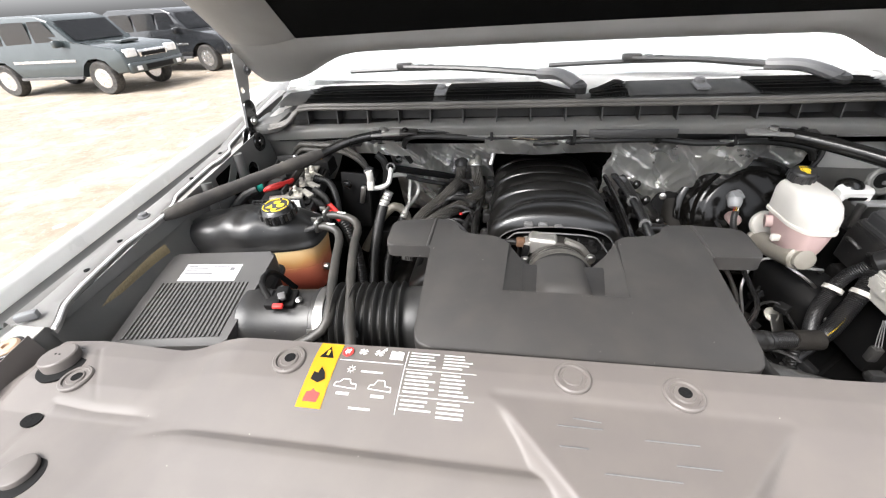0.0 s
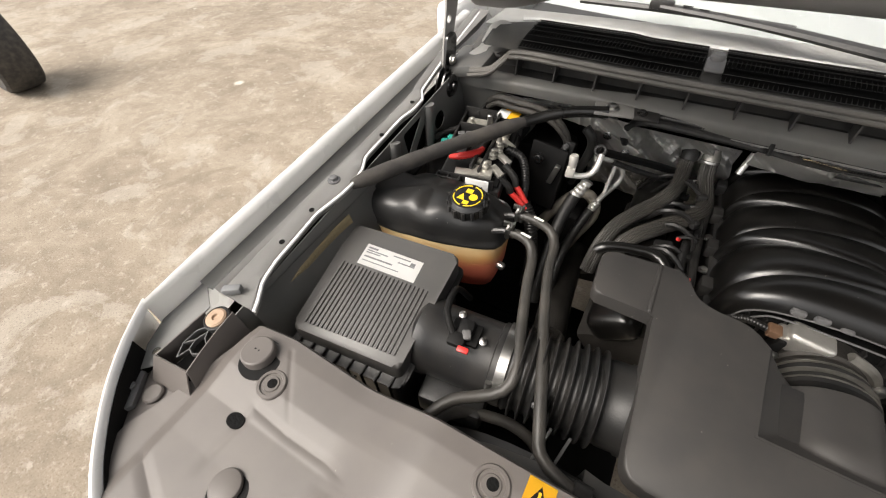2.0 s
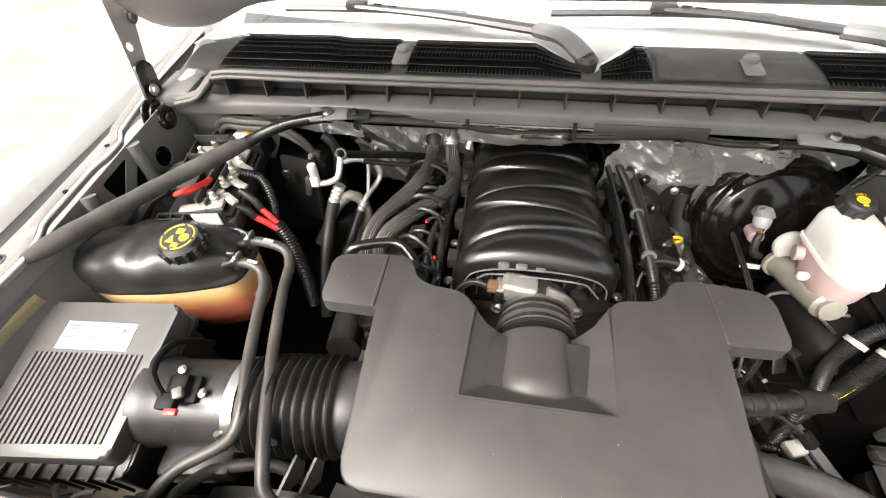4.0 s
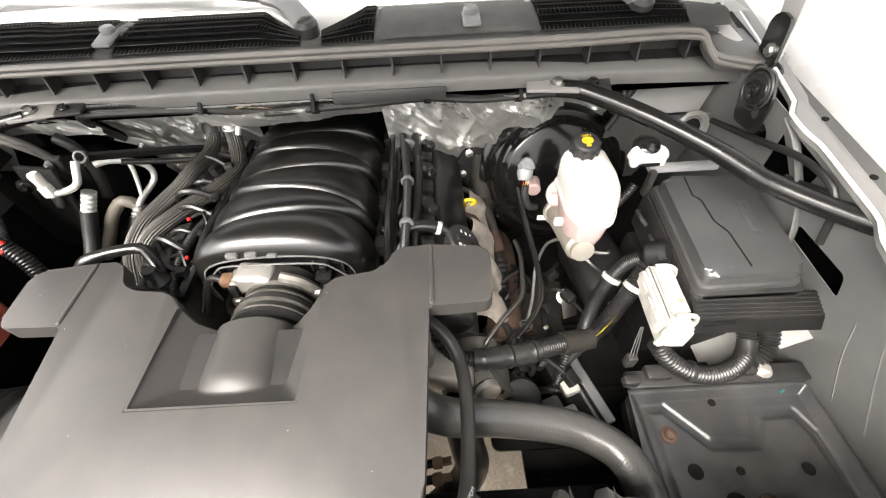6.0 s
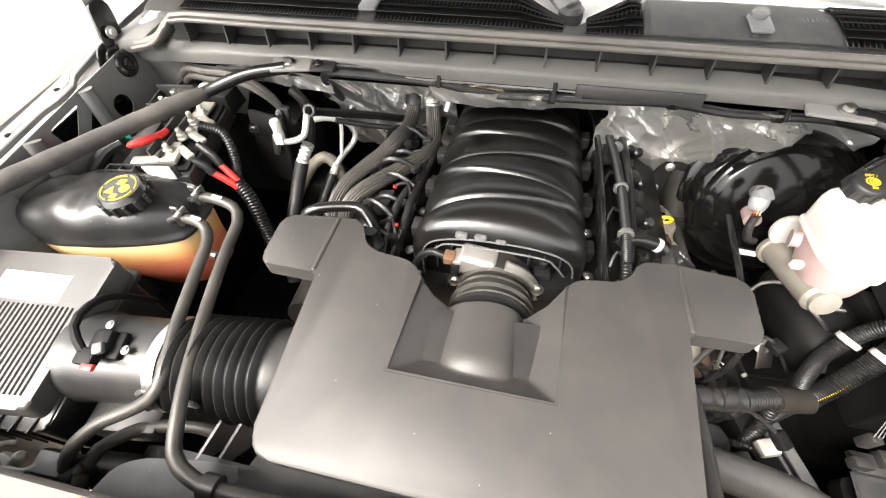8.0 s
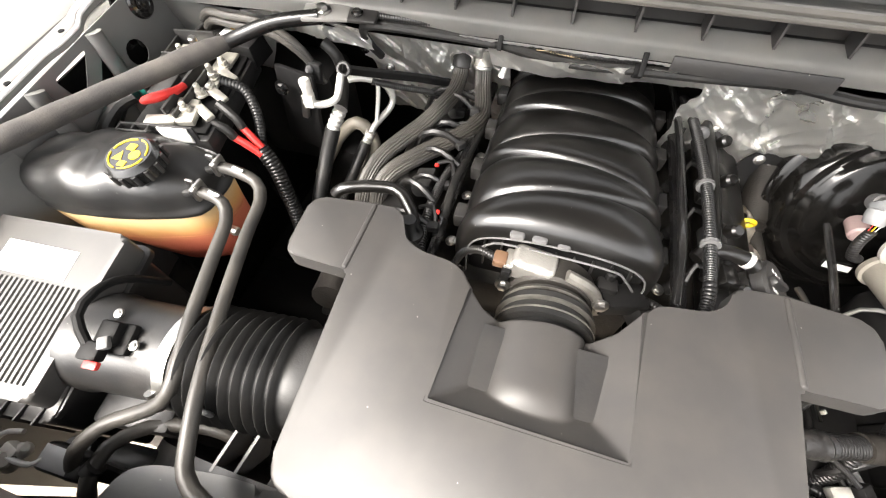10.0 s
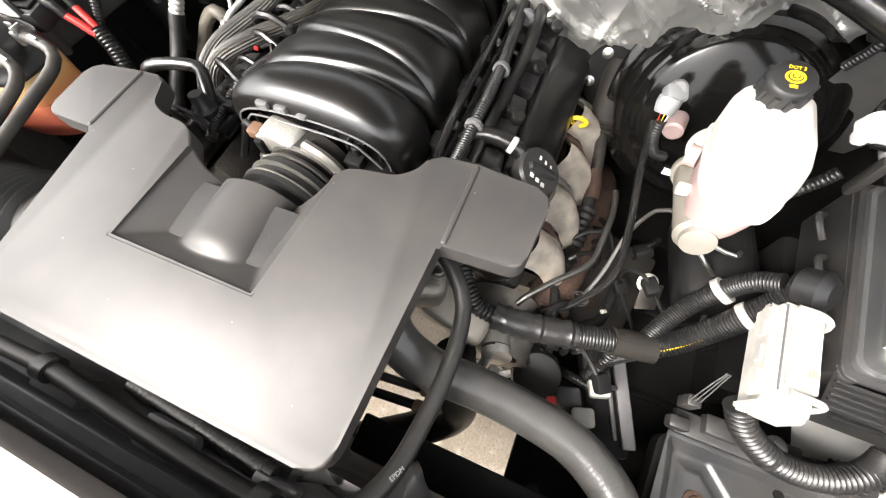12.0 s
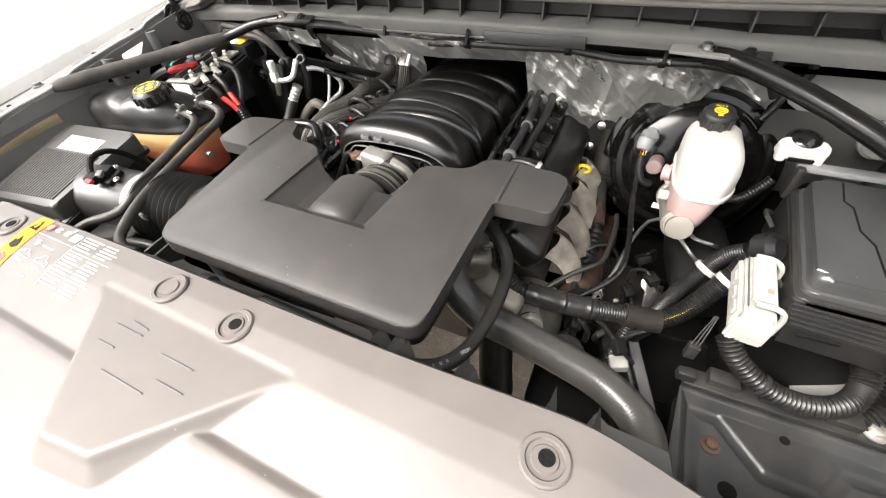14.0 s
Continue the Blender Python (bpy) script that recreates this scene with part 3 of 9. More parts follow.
def firewall(u, v):
    x = -0.76 + 1.56 * u
    rows = [(0.63, 0.40), (0.63, 0.90), (0.625, 1.06), (0.59, 1.115), (0.48, 1.150), (0.42, 1.153), (0.385, 1.153)]
    k = v * 6
    y, z = rows[int(round(k))]
    return (x, y + 0.006 * math.sin(x * 37) * (1 if v < 0.6 else 0), z)


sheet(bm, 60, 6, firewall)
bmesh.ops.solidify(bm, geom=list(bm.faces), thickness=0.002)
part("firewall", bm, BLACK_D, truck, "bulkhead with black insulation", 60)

# the pale cross rail in front of the cowl
bm = bmesh.new()
prof = [(0.410, 1.184), (0.376, 1.178), (0.366, 1.180), (0.362, 1.198), (0.366, 1.206), (0.40, 1.212)]
sheet(bm, 40, 5, lambda u, v: (-0.735 + 1.51 * u, prof[int(round(v * 5))][0], prof[int(round(v * 5))][1] - 0.012 * (2 * abs(u - 0.5)) ** 3))
bmesh.ops.solidify(bm, geom=list(bm.faces), thickness=0.002)
part("cross_rail", bm, PRIMER, truck, "grey painted cowl cross rail", 60)

bm = bmesh.new()
sheet(bm, 14, 8, lambda u, v: (-0.735 + 0.345 * u, 0.374 + 0.03 * v + 0.003 * math.sin(u * 8), 1.165 - (0.12 - 0.095 * min(1, max(0, (u - 0.45) / 0.12))) * v))
bmesh.ops.solidify(bm, geom=list(bm.faces), thickness=0.002)
part("bulkhead_plate", bm, PRIMER, truck, "pale grey bulkhead plate", 60)

cowl = thing("cowl_grille", (MID, 0.40, 1.2), "grey plastic cowl grille below the windscreen, slotted and dusty", "cowl grille")
# the ribbed trough below the seal
bm = bmesh.new()
prof = [(0.385, 1.206), (0.405, 1.213), (0.408, 1.236), (0.382, 1.240)]
sheet(bm, 30, 3, lambda u, v: (-0.66 + 1.38 * u, prof[int(round(v * 3))][0], prof[int(round(v * 3))][1]))
bmesh.ops.solidify(bm, geom=list(bm.faces), thickness=0.002)
trough = part("trough", bm, BLACK, cowl, "black plastic trough")
for k in range(17):
    x = -0.61 + k * 0.08
    bm = bmesh.new()
    slab(bm, [(0.374, 1.208), (0.407, 1.212), (0.407, 1.238), (0.378, 1.238)], -0.0015, 0.0015, 0, Matrix.Translation((x, 0, 0)) @ Matrix(((0, 0, 1, 0), (1, 0, 0, 0), (0, 1, 0, 0), (0, 0, 0, 1))))
    part("rib", bm, BLACK, trough)


def top_edge(x):
    """Where the grille's upper edge runs in plan, and its height, with the dip round the wiper pivot."""
    d = abs(x - 0.062)
    y = lerp(x, [(-0.70, 0.50), (-0.63, 0.534), (-0.42, 0.535), (-0.39, 0.522), (0.0, 0.515), (0.30, 0.515), (0.62, 0.50), (0.70, 0.46), (0.74, 0.43)])
    dip = max(0.0, 1 - d / 0.085)
    return y - 0.108 * dip ** 0.85, 1.262 - 0.012 * dip


def cowl_at(x, t):
    """The grille's face between the seal (t = 0) and its upper edge (t = 1)."""
    y1, z1 = top_edge(x)
    y0, z0 = 0.388, 1.252
    return Vector((x, y0 + (y1 - y0) * t, z0 + (z1 - z0) * t + 0.010 * math.sin(math.pi * min(1, t)) ** 0.7))


bm = bmesh.new()
sheet(bm, 150, 10, lambda u, v: cowl_at(-0.69 + 1.42 * u, v))
bmesh.ops.solidify(bm, geom=list(bm.faces), thickness=0.003)
bmesh.ops.recalc_face_normals(bm, faces=list(bm.faces))
part("cowl_panel", bm, COWL, cowl, "faded grey cowl panel", 50)
# louvres: slanted blades over a fine dark mesh, reaching from the seal to the panel's upper lip; a black sheet below
# paints the openings' dark
for a, b, rows in ((-0.618, -0.285, 6), (-0.254, 0.048, 6), (0.082, 0.165, 6), (0.43, 0.665, 6)):
    bm = bmesh.new()
    sheet(bm, 24, 6, lambda u, v: cowl_at(a + (b - a) * u, 0.05 + 0.88 * v) + Vector((0, 0, 0.0016)))
    bmesh.ops.solidify(bm, geom=list(bm.faces), thickness=0.0012)
    lv = part("louvre", bm, BLACK_D, cowl, "black sheet drawn as louvre openings")
    for r in range(rows + 1):
        t = 0.05 + 0.88 * r / rows
        bm = bmesh.new()
        sheet(bm, 24, 2, lambda u, v: cowl_at(a + (b - a) * u, max(0.0, t - 0.070 + 0.070 * v)) + Vector((0, 0, 0.0076 - 0.0050 * v)))
        bmesh.ops.solidify(bm, geom=list(bm.faces), thickness=0.0012)
        part("blade", bm, COWL, lv)
    bm = bmesh.new()
    n = int((b - a) / 0.0068)
    for k in range(n + 1):
        x = a + (b - a) * k / n
        sweep(bm, [cowl_at(x, 0.05) + Vector((0, 0, 0.0020)), cowl_at(x + 0.004, 0.5) + Vector((0, 0, 0.0020)), cowl_at(x + 0.008, 0.93) + Vector((0, 0, 0.0020))], 0.0009, 4)
    part("grid", bm, BLACK, lv)["kind"] = "stuff"
bm = bmesh.new()
sheet(bm, 10, 6, lambda u, v: cowl_at(0.175 + 0.245 * u, 0.05 + 0.88 * v) + Vector((0, 0, 0.003)))
bmesh.ops.solidify(bm, geom=list(bm.faces), thickness=0.002)
flap = part("access_flap", bm, COWL, cowl, "finely ribbed blank flap")
bm = bmesh.new()
for k in range(40):
    x = 0.18 + 0.235 * k / 39
    sweep(bm, [cowl_at(x, 0.10) + Vector((0, 0, 0.0026)), cowl_at(x, 0.5) + Vector((0, 0, 0.0028)), cowl_at(x, 0.90) + Vector((0, 0, 0.0026))], 0.0007, 4)
part("fine_ribs", bm, COWL, flap)["kind"] = "stuff"
# the pale moulded lip along the upper edge, dipping round the wiper's pivot
lipway = []
for k in range(141):
    x = -0.66 + 1.34 * k / 140
    y1, z1 = top_edge(x)
    lipway.append(Vector((x, y1 + 0.004, z1 + 0.004)))
part("upper_lip", sweep(bmesh.new(), lipway, 0.0075, 8, 0.45, (0, 0, 1)), PALEGREY, cowl, "pale weathered upper lip")
for x in (-0.269, 0.322):
    p = cowl_at(x, 0.30)
    bm = boxed(p + Vector((0, 0.0, 0.006)), (0.030, 0.045, 0.008), 0.006, (8, 0, 0))
    lathe(bm, [(0.012, 0), (0.012, 0.010), (0.009, 0.014)], frame_at(p + Vector((0, 0.015, 0.006))), 14)
    part("clip", bm, GREYPL, cowl, "grey screw clip")
# rubber seal: a double bead
for dy, dz, r in ((0.0, 0.0, 0.0065), (-0.012, -0.004, 0.004)):
    pts = [(-0.70, 0.345 + dy, 1.212 + dz), (-0.655, 0.352 + dy, 1.222 + dz), (-0.628, 0.368 + dy, 1.245 + dz), (-0.60, 0.379 + dy, 1.252 + dz), (-0.4, 0.380 + dy, 1.250 + dz),
           (0.05, 0.382 + dy, 1.249 + dz), (0.45, 0.380 + dy, 1.248 + dz), (0.65, 0.380 + dy, 1.250 + dz), (0.685, 0.370 + dy, 1.243 + dz), (0.70, 0.352 + dy, 1.222 + dz), (0.775, 0.345 + dy, 1.207 + dz)]
    part("seal", tube(pts, r, 8), SEALGREY, cowl, "weathered grey rubber bonnet seal")
for s, x0 in ((-1, -0.72), (1, 0.755)):
    bm = boxed((x0, 0.40, 1.21), (0.10, 0.11, 0.03), 0.012, (6, s * 10, 0))
    box(bm, (x0 - s * 0.03, 0.46, 1.235), (0.09, 0.10, 0.02), 0.01, (12, 0, 0))
    part("end_cap", bm, COWL, cowl)

# strip between grille and glass, glass, dashboard behind it
bm = bmesh.new()
sheet(bm, 60, 4, lambda u, v: (-0.74 + 1.52 * u, top_edge(-0.74 + 1.52 * u)[0] - 0.002 + (0.62 - top_edge(-0.74 + 1.52 * u)[0]) * v + 0.0, 1.256 + 0.012 * v - 0.02 * (1.52 * abs(u - 0.5)) ** 2 * v))
bmesh.ops.solidify(bm, geom=list(bm.faces), thickness=0.003)
part("screen_base", bm, PALEGREY, truck, "pale grey strip under the windscreen")


def screen(u, v):
    x = -0.78 + 1.6 * u
    return (x, 0.60 + 0.75 * v - 0.10 * (2 * u - 1) ** 2 * -1, 1.262 + 0.53 * v)


bm = bmesh.new()
sheet(bm, 24, 8, screen)
bmesh.ops.solidify(bm, geom=list(bm.faces), thickness=0.005)
glass = part("windscreen", bm, GLASS, truck, "windscreen with the sky's reflection put into a pale colour", 60)
glass.visible_shadow = False
bm = boxed((MID, 1.05, 1.20), (1.5, 0.8, 0.06), 0.03)
box(bm, (MID, 1.6, 1.1), (1.6, 0.05, 1.0), 0.01)
part("dashboard", bm, INTERIOR, truck, "dark dashboard")
for s in (-1, 1):
    bm = sweep(bmesh.new(), [(MID + s * 0.80, 0.68, 1.22), (MID + s * 0.76, 1.0, 1.46), (MID + s * 0.70, 1.40, 1.79)], 0.04, 10)
    part("pillar", bm, PAINT, truck)
bm = boxed((MID, 1.98, 1.80), (1.45, 1.2, 0.06), 0.025)
part("roof", bm, PAINT, truck)
for s in (-1, 1):
    part("door", boxed((MID + s * 0.93, 1.58, 0.85), (0.06, 1.96, 0.8), 0.02), PAINT, truck)
    part("door_frame", boxed((MID + s * 0.80, 2.50, 1.50), (0.10, 0.12, 0.62), 0.02, (0, -s * 14, 0)), PAINT, truck)
part("cab_back", boxed((MID, 2.56, 1.12), (1.80, 0.06, 1.34), 0.02), PAINT, truck)
part("cab_floor", boxed((MID, 1.6, 0.50), (1.80, 1.9, 0.06), 0.02), BLACK_D, truck)

# wipers
for k, (piv, knee, joint, b0, b1) in enumerate((((0.057, 0.424, 1.262), (-0.025, 0.520, 1.283), (-0.395, 0.585, 1.306), (-0.56, 0.60, 1.300), (-0.165, 0.578, 1.300)),
                                                ((0.60, 0.44, 1.262), (0.50, 0.54, 1.285), (0.205, 0.585, 1.308), (0.00, 0.592, 1.300), (0.40, 0.582, 1.302)))):
    w = thing("windscreen_wiper", piv, "black windscreen wiper resting at the foot of the glass", "wiper", "windscreen wipers")
    P = [Vector(q) for q in (piv, knee, joint)]
    part("pivot_cap", turned([(0.017, -0.012), (0.019, 0.0), (0.019, 0.016), (0.013, 0.022)], frame_at(P[0], (0, -0.2, 1)), 18), BLACK, w)
    way = spline([P[0] + Vector((0, 0, 0.014)), (P[0] + P[1]) / 2 + Vector((0.004, 0, 0.020)), P[1] + Vector((0, 0, 0.006))], 0.01)
    part("arm_head", sweep(bmesh.new(), way, 0.018, 10, 0.75), GREYPL, w, "grey arm head with rounded back")
    part("arm", sweep(bmesh.new(), spline([P[1] + Vector((0, 0, 0.006)), (P[1] + P[2]) / 2 + Vector((0, 0.003, 0.006)), P[2]], 0.02), lambda i, t: 0.017 - 0.005 * t, 8, 0.5), BLACK, w)
    for j in range(5):
        q = P[1].lerp(P[2], 0.55 + 0.08 * j) + Vector((0, 0.001, 0.0095))
        part("slot", boxed(q, (0.018, 0.003, 0.0015), 0, (0, 0, math.degrees(math.atan2((P[2] - P[1]).y, (P[2] - P[1]).x)))), BLACK_D, w)
    part("blade_mount", boxed(P[2] + Vector((0, 0.002, 0.002)), (0.045, 0.022, 0.016), 0.004), BLACK, w)
    part("blade", sweep(bmesh.new(), [Vector(b0).lerp(Vector(b1), j / 8) + Vector((0, 0, -0.004 + 0.003 * math.sin(math.pi * j / 8))) for j in range(9)], 0.0075, 6, 0.8), BLACK, w)

# ---- bonnet, raised ----
HOOD_A = radians(40)
hy, hz = 0.39, 1.366


def hood_pt(x, d, lift=0.0):
    """A point of the raised bonnet: d metres from its rear edge, lift above its underside."""
    bow = 0.012 * (1 - (x - MID) ** 2 / 0.7)
    return Vector((x, hy - d * math.cos(HOOD_A) - (lift + bow) * math.sin(HOOD_A) * -1, hz + d * math.sin(HOOD_A) + (lift + bow) * math.cos(HOOD_A)))


hood = thing("bonnet", (MID, hy, hz), "raised silver-white bonnet with black felt lining below", "bonnet")
bm = bmesh.new()
def rear_d(x):
    """How far the curved rear edge lies from the straight line across its middle."""
    k = min(1.0, max(0.0, (abs(x - MID) - 0.46) / 0.27))
    return -0.115 * k * k * (3 - 2 * k)


def skin_at(u, v):
    x = MID + (2 * u - 1) * (0.78 - 0.02 * v)
    d = rear_d(x)
    return hood_pt(x, d + (1.22 - d) * v, 0.035)


sheet(bm, 40, 16, skin_at)
bmesh.ops.solidify(bm, geom=list(bm.faces), thickness=0.002)
part("skin", bm, PAINT, hood)
bm = bmesh.new()
xin, d0, d1 = 0.60, 0.055, 1.08


def frame_strip(a, b, c, d, n=14):
    sheet(bm, n, 4, lambda u, v: hood_pt(*((1 - v) * (Vector(a).lerp(Vector(b), u)) + v * (Vector(c).lerp(Vector(d), u))), -0.012 * math.sin(math.pi * v)))


def rear_strip(u, v):
    x = MID + (2 * u - 1) * 0.765
    d = rear_d(x)
    return hood_pt(x, d + (d0 - d) * v, -0.016 * math.sin(math.pi * v) ** 0.6)


sheet(bm, 60, 6, rear_strip)
frame_strip((MID - 0.765, 1.2), (MID + 0.765, 1.2), (MID - xin, d1), (MID + xin, d1), 30)
frame_strip((MID - 0.765, d0), (MID - 0.765, 1.2), (MID - xin, d0), (MID - xin, d1))
frame_strip((MID + 0.765, d0), (MID + 0.765, 1.2), (MID + xin, d0), (MID + xin, d1))
bmesh.ops.solidify(bm, geom=list(bm.faces), thickness=0.002)
part("inner_frame", bm, RAILGREY, hood, "grey painted inner frame", 60)
bm = bmesh.new()
sheet(bm, 30, 20, lambda u, v: hood_pt(MID + (2 * u - 1) * (xin + 0.02), d0 - 0.015 + (d1 - d0 + 0.03) * v, 0.004 - 0.008 * math.sin(12 * u * math.pi) * math.sin(9 * v * math.pi) * 0.2))
bmesh.ops.solidify(bm, geom=list(bm.faces), thickness=0.004)
part("lining", bm, UNDER, hood, "black felt lining")

# bonnet hinges
for s in (-1, 1):
    x = MID + s * 0.775
    mY = Matrix(((0, 0, 1, 0), (1, 0, 0, 0), (0, 1, 0, 0), (0, 0, 0, 1)))
    m = Matrix.Translation((x, 0, 0)) @ mY
    h = part("bonnet_hinge", holed(rounded([(0.27, 1.12), (0.42, 1.15), (0.43, 1.22), (0.31, 1.215)], 0.02), [ring(0.008, 10, (0.37, 1.18))], 0.003, m), BLACKST, truck, "dark steel bonnet hinge")
    m2 = Matrix.Translation((x + s * 0.004, 0, 0)) @ mY
    part("upright_plate", holed(rounded([(0.364, 1.382), (0.422, 1.370), (0.398, 1.310), (0.376, 1.252), (0.356, 1.208), (0.334, 1.212), (0.342, 1.262), (0.352, 1.310)], 0.010), [ring(0.0075, 12, (0.364, 1.298))], 0.004, m2), RAILGREY, h, "pale grey hinge plate")
    bolt(h, (x - s * 0.002, 0.396, 1.338), (-s, 0, 0), 0.008, GREYPL)
    m3 = Matrix.Translation((x - s * 0.004, 0, 0)) @ mY
    part("lower_link", holed(rounded([(0.320, 1.165), (0.354, 1.160), (0.374, 1.215), (0.382, 1.262), (0.368, 1.276), (0.342, 1.272), (0.328, 1.215)], 0.009), [ring(0.004, 10, (0.350, 1.225))], 0.005, m3), BLACKST, h)
    bolt(h, (x - s * 0.010, 0.349, 1.226), (-s, 0, 0), 0.007, STEEL)
    # the bright folded bracket between hinge and cowl
    bm = bmesh.new()
    fold = [(0.020, 0.372, 1.205), (0.022, 0.400, 1.222), (0.036, 0.430, 1.236), (0.040, 0.470, 1.262)]
    sheet(bm, 6, 3, lambda u, v: Vector((x - s * (fold[int(round(3 * v))][0] + 0.052 * u), fold[int(round(3 * v))][1] + 0.014 * u, fold[int(round(3 * v))][2] + 0.012 * math.sin(3.1 * u))))
    bmesh.ops.solidify(bm, geom=list(bm.faces), thickness=0.002)
    part("folded_bracket", bm, SILVER, h, "bright folded bracket")
    part("side_strut", sweep(bmesh.new(), [(x - s * 0.030, 0.365, 1.195), (x - s * 0.046, 0.41, 1.225), (x - s * 0.060, 0.455, 1.258)], 0.010, 8, 0.6), BLACK, h)
    out, py, pz = (x + 0.010, 0.334, 1.177) if s < 0 else (0.762, 0.296, 1.192)
    m4 = Matrix.Translation((out, py - 0.334, pz - 1.177)) @ mY
    part("pivot_plate", holed(rounded([(0.292, 1.120), (0.352, 1.116), (0.372, 1.165), (0.366, 1.205), (0.320, 1.208), (0.298, 1.175)], 0.012), [ring(0.010, 14, (0.318, 1.146))], 0.004, m4), BLACKST, h, "black pivot plate with a hole")
    part("pivot_cup", turned([(0.024, 0), (0.024, 0.004), (0.021, 0.007), (0.014, 0.008), (0.010, 0.005), (0.009, 0.012)], frame_at((out - s * 0.004, py, pz), (-s, 0, 0)), 22), BLACKST, h)
    if s > 0:
        # the coil spring of the pivot
        for r in (0.012, 0.018, 0.024, 0.030):
            part("spring_turn", sweep(bmesh.new(), [(out - 0.008, py + r * math.cos(a), pz + r * math.sin(a)) for a in np.linspace(0, 2 * math.pi, 25)], 0.0022, 6), BLACK, h)
    bolt(h, (out - s * 0.010, py, pz), (-s, 0, 0), 0.007, BLACKST)

# ---- nose: fascia and lamp edge round the panel's front ----
NOSE = [(0.845, -0.340, 1.136), (0.824, -0.388, 1.123), (0.788, -0.440, 1.110), (0.742, -0.490, 1.093), (0.69, -0.522, 1.088), (0.62, -0.553, 1.085),
        (0.52, -0.585, 1.085), (0.35, -0.622, 1.086), (0.15, -0.648, 1.087)]
nose = [(-x, y, z) for x, y, z in NOSE] + [(MID, -0.652, 1.087)] + [(x + 0.02, y, z) for x, y, z in NOSE[::-1]]
way = spline(nose, 0.02)
bm = bmesh.new()
rows = []
for i, q in enumerate(way):
    d = (way[min(i + 1, len(way) - 1)] - way[max(i - 1, 0)]).normalized()
    out = Vector((d.y, -d.x, 0)).normalized()
    rows.append([bm.verts.new(q + out * a + Vector((0, 0, b))) for a, b in ((-0.003, -0.012), (-0.002, -0.003), (0.002, 0.0), (0.008, -0.005), (0.014, -0.03), (0.022, -0.09), (0.034, -0.2), (0.045, -0.42))])
for a, b in zip(rows, rows[1:]):
    for k in range(7):
        bm.faces.new((a[k], b[k], b[k + 1], a[k + 1]))
bmesh.ops.recalc_face_normals(bm, faces=list(bm.faces))
part("front_fascia", bm, PAINT, truck, "silver-white front edge", 60)
# a black sheet added for the dark gap of each headlamp behind the painted edge
for s in (-1, 1):
    dx = 0.02 if s > 0 else 0.0
    rim = [Vector((s * a + dx, b, c)) for a, b, c in NOSE[1:5]]
    bm = bmesh.new()
    wy = spline(rim, 0.012)
    rows = [[bm.verts.new(q + Vector((-s * a, a * 0.5, 0)) + Vector((0, 0, min(0, h - q.z) if k > 1 else -0.010))) for k, (a, h) in enumerate(((0.0035, 0), (0.0045, 0), (0.006, 1.052), (0.075, 1.050)))] for q in wy]
    for a, b in zip(rows, rows[1:]):
        for k in range(3):
            bm.faces.new((a[k], b[k], b[k + 1], a[k + 1]))
    bmesh.ops.recalc_face_normals(bm, faces=list(bm.faces))
    part("lamp_gap_sheet", bm, BLACK_D, truck, "added black sheet standing for the gap round the headlamp")
    bm = slabbed(rounded([(s * a + dx, b) for a, b in ((0.800, -0.402), (0.812, -0.412), (0.798, -0.436), (0.778, -0.452), (0.770, -0.440))][::s], 0.004), 1.070, 1.078, 0.002)
    lathe(bm, [(0.005, 0), (0.005, 0.004), (0.003, 0.005)], frame_at((s * 0.793 + dx, -0.424, 1.078)), 12)
    part("lamp_tab", bm, GREYPL, truck, "grey headlamp tab")

# lower structure: side rails, cross member, front wheels
for s in (-1, 1):
    part("chassis_rail", boxed((MID + s * 0.50, 0.62, 0.56), (0.09, 2.1, 0.16), 0.01), BLACK_D, truck)
part("cross_member", boxed((0, 0.30, 0.52), (1.0, 0.14, 0.10), 0.02), BLACK_D, truck)
part("lower_support", boxed((0, -0.40, 0.62), (1.3, 0.08, 0.10), 0.01), BLACK_D, truck)
for s in (-1, 1):
    m = Matrix.Translation((MID + s * 0.86, 0.12, 0.40)) @ pose(0, 0, 0, 0, 90, 0)
    wh = part("wheel", turned([(0.20, -0.10), (0.33, -0.13), (0.385, -0.11), (0.40, -0.05), (0.40, 0.05), (0.385, 0.11), (0.33, 0.13), (0.20, 0.10)], m, 40), TYRE, truck, "black tyre on an alloy rim")
    part("rim", turned([(0.21, -0.09), (0.22, 0.06), (0.18, 0.07), (0.06, 0.05), (0.05, 0.0)], m, 30), CHROME, wh)

# ---- radiator cover panel ----
panel = thing("radiator_cover", (0, -0.40, 1.10), "dusty grey plastic radiator cover with a raised emblem field", "radiator cover")


FIELD = [(-0.102, -0.326), (0.160, -0.330), (0.052, -0.442), (-0.004, -0.448)]


def field_distance(x, y):
    """How far (x, y) lies outside the emblem field; 0 or less inside."""
    best, inside = 9.0, True
    for (ax, ay), (bx, by) in zip(FIELD, FIELD[1:] + FIELD[:1]):
        t = max(0, min(1, ((x - ax) * (bx - ax) + (y - ay) * (by - ay)) / ((bx - ax) ** 2 + (by - ay) ** 2)))
        best = min(best, math.hypot(x - ax - t * (bx - ax), y - ay - t * (by - ay)))
        inside = inside and (bx - ax) * (y - ay) - (by - ay) * (x - ax) <= 0
    return -best if inside else best


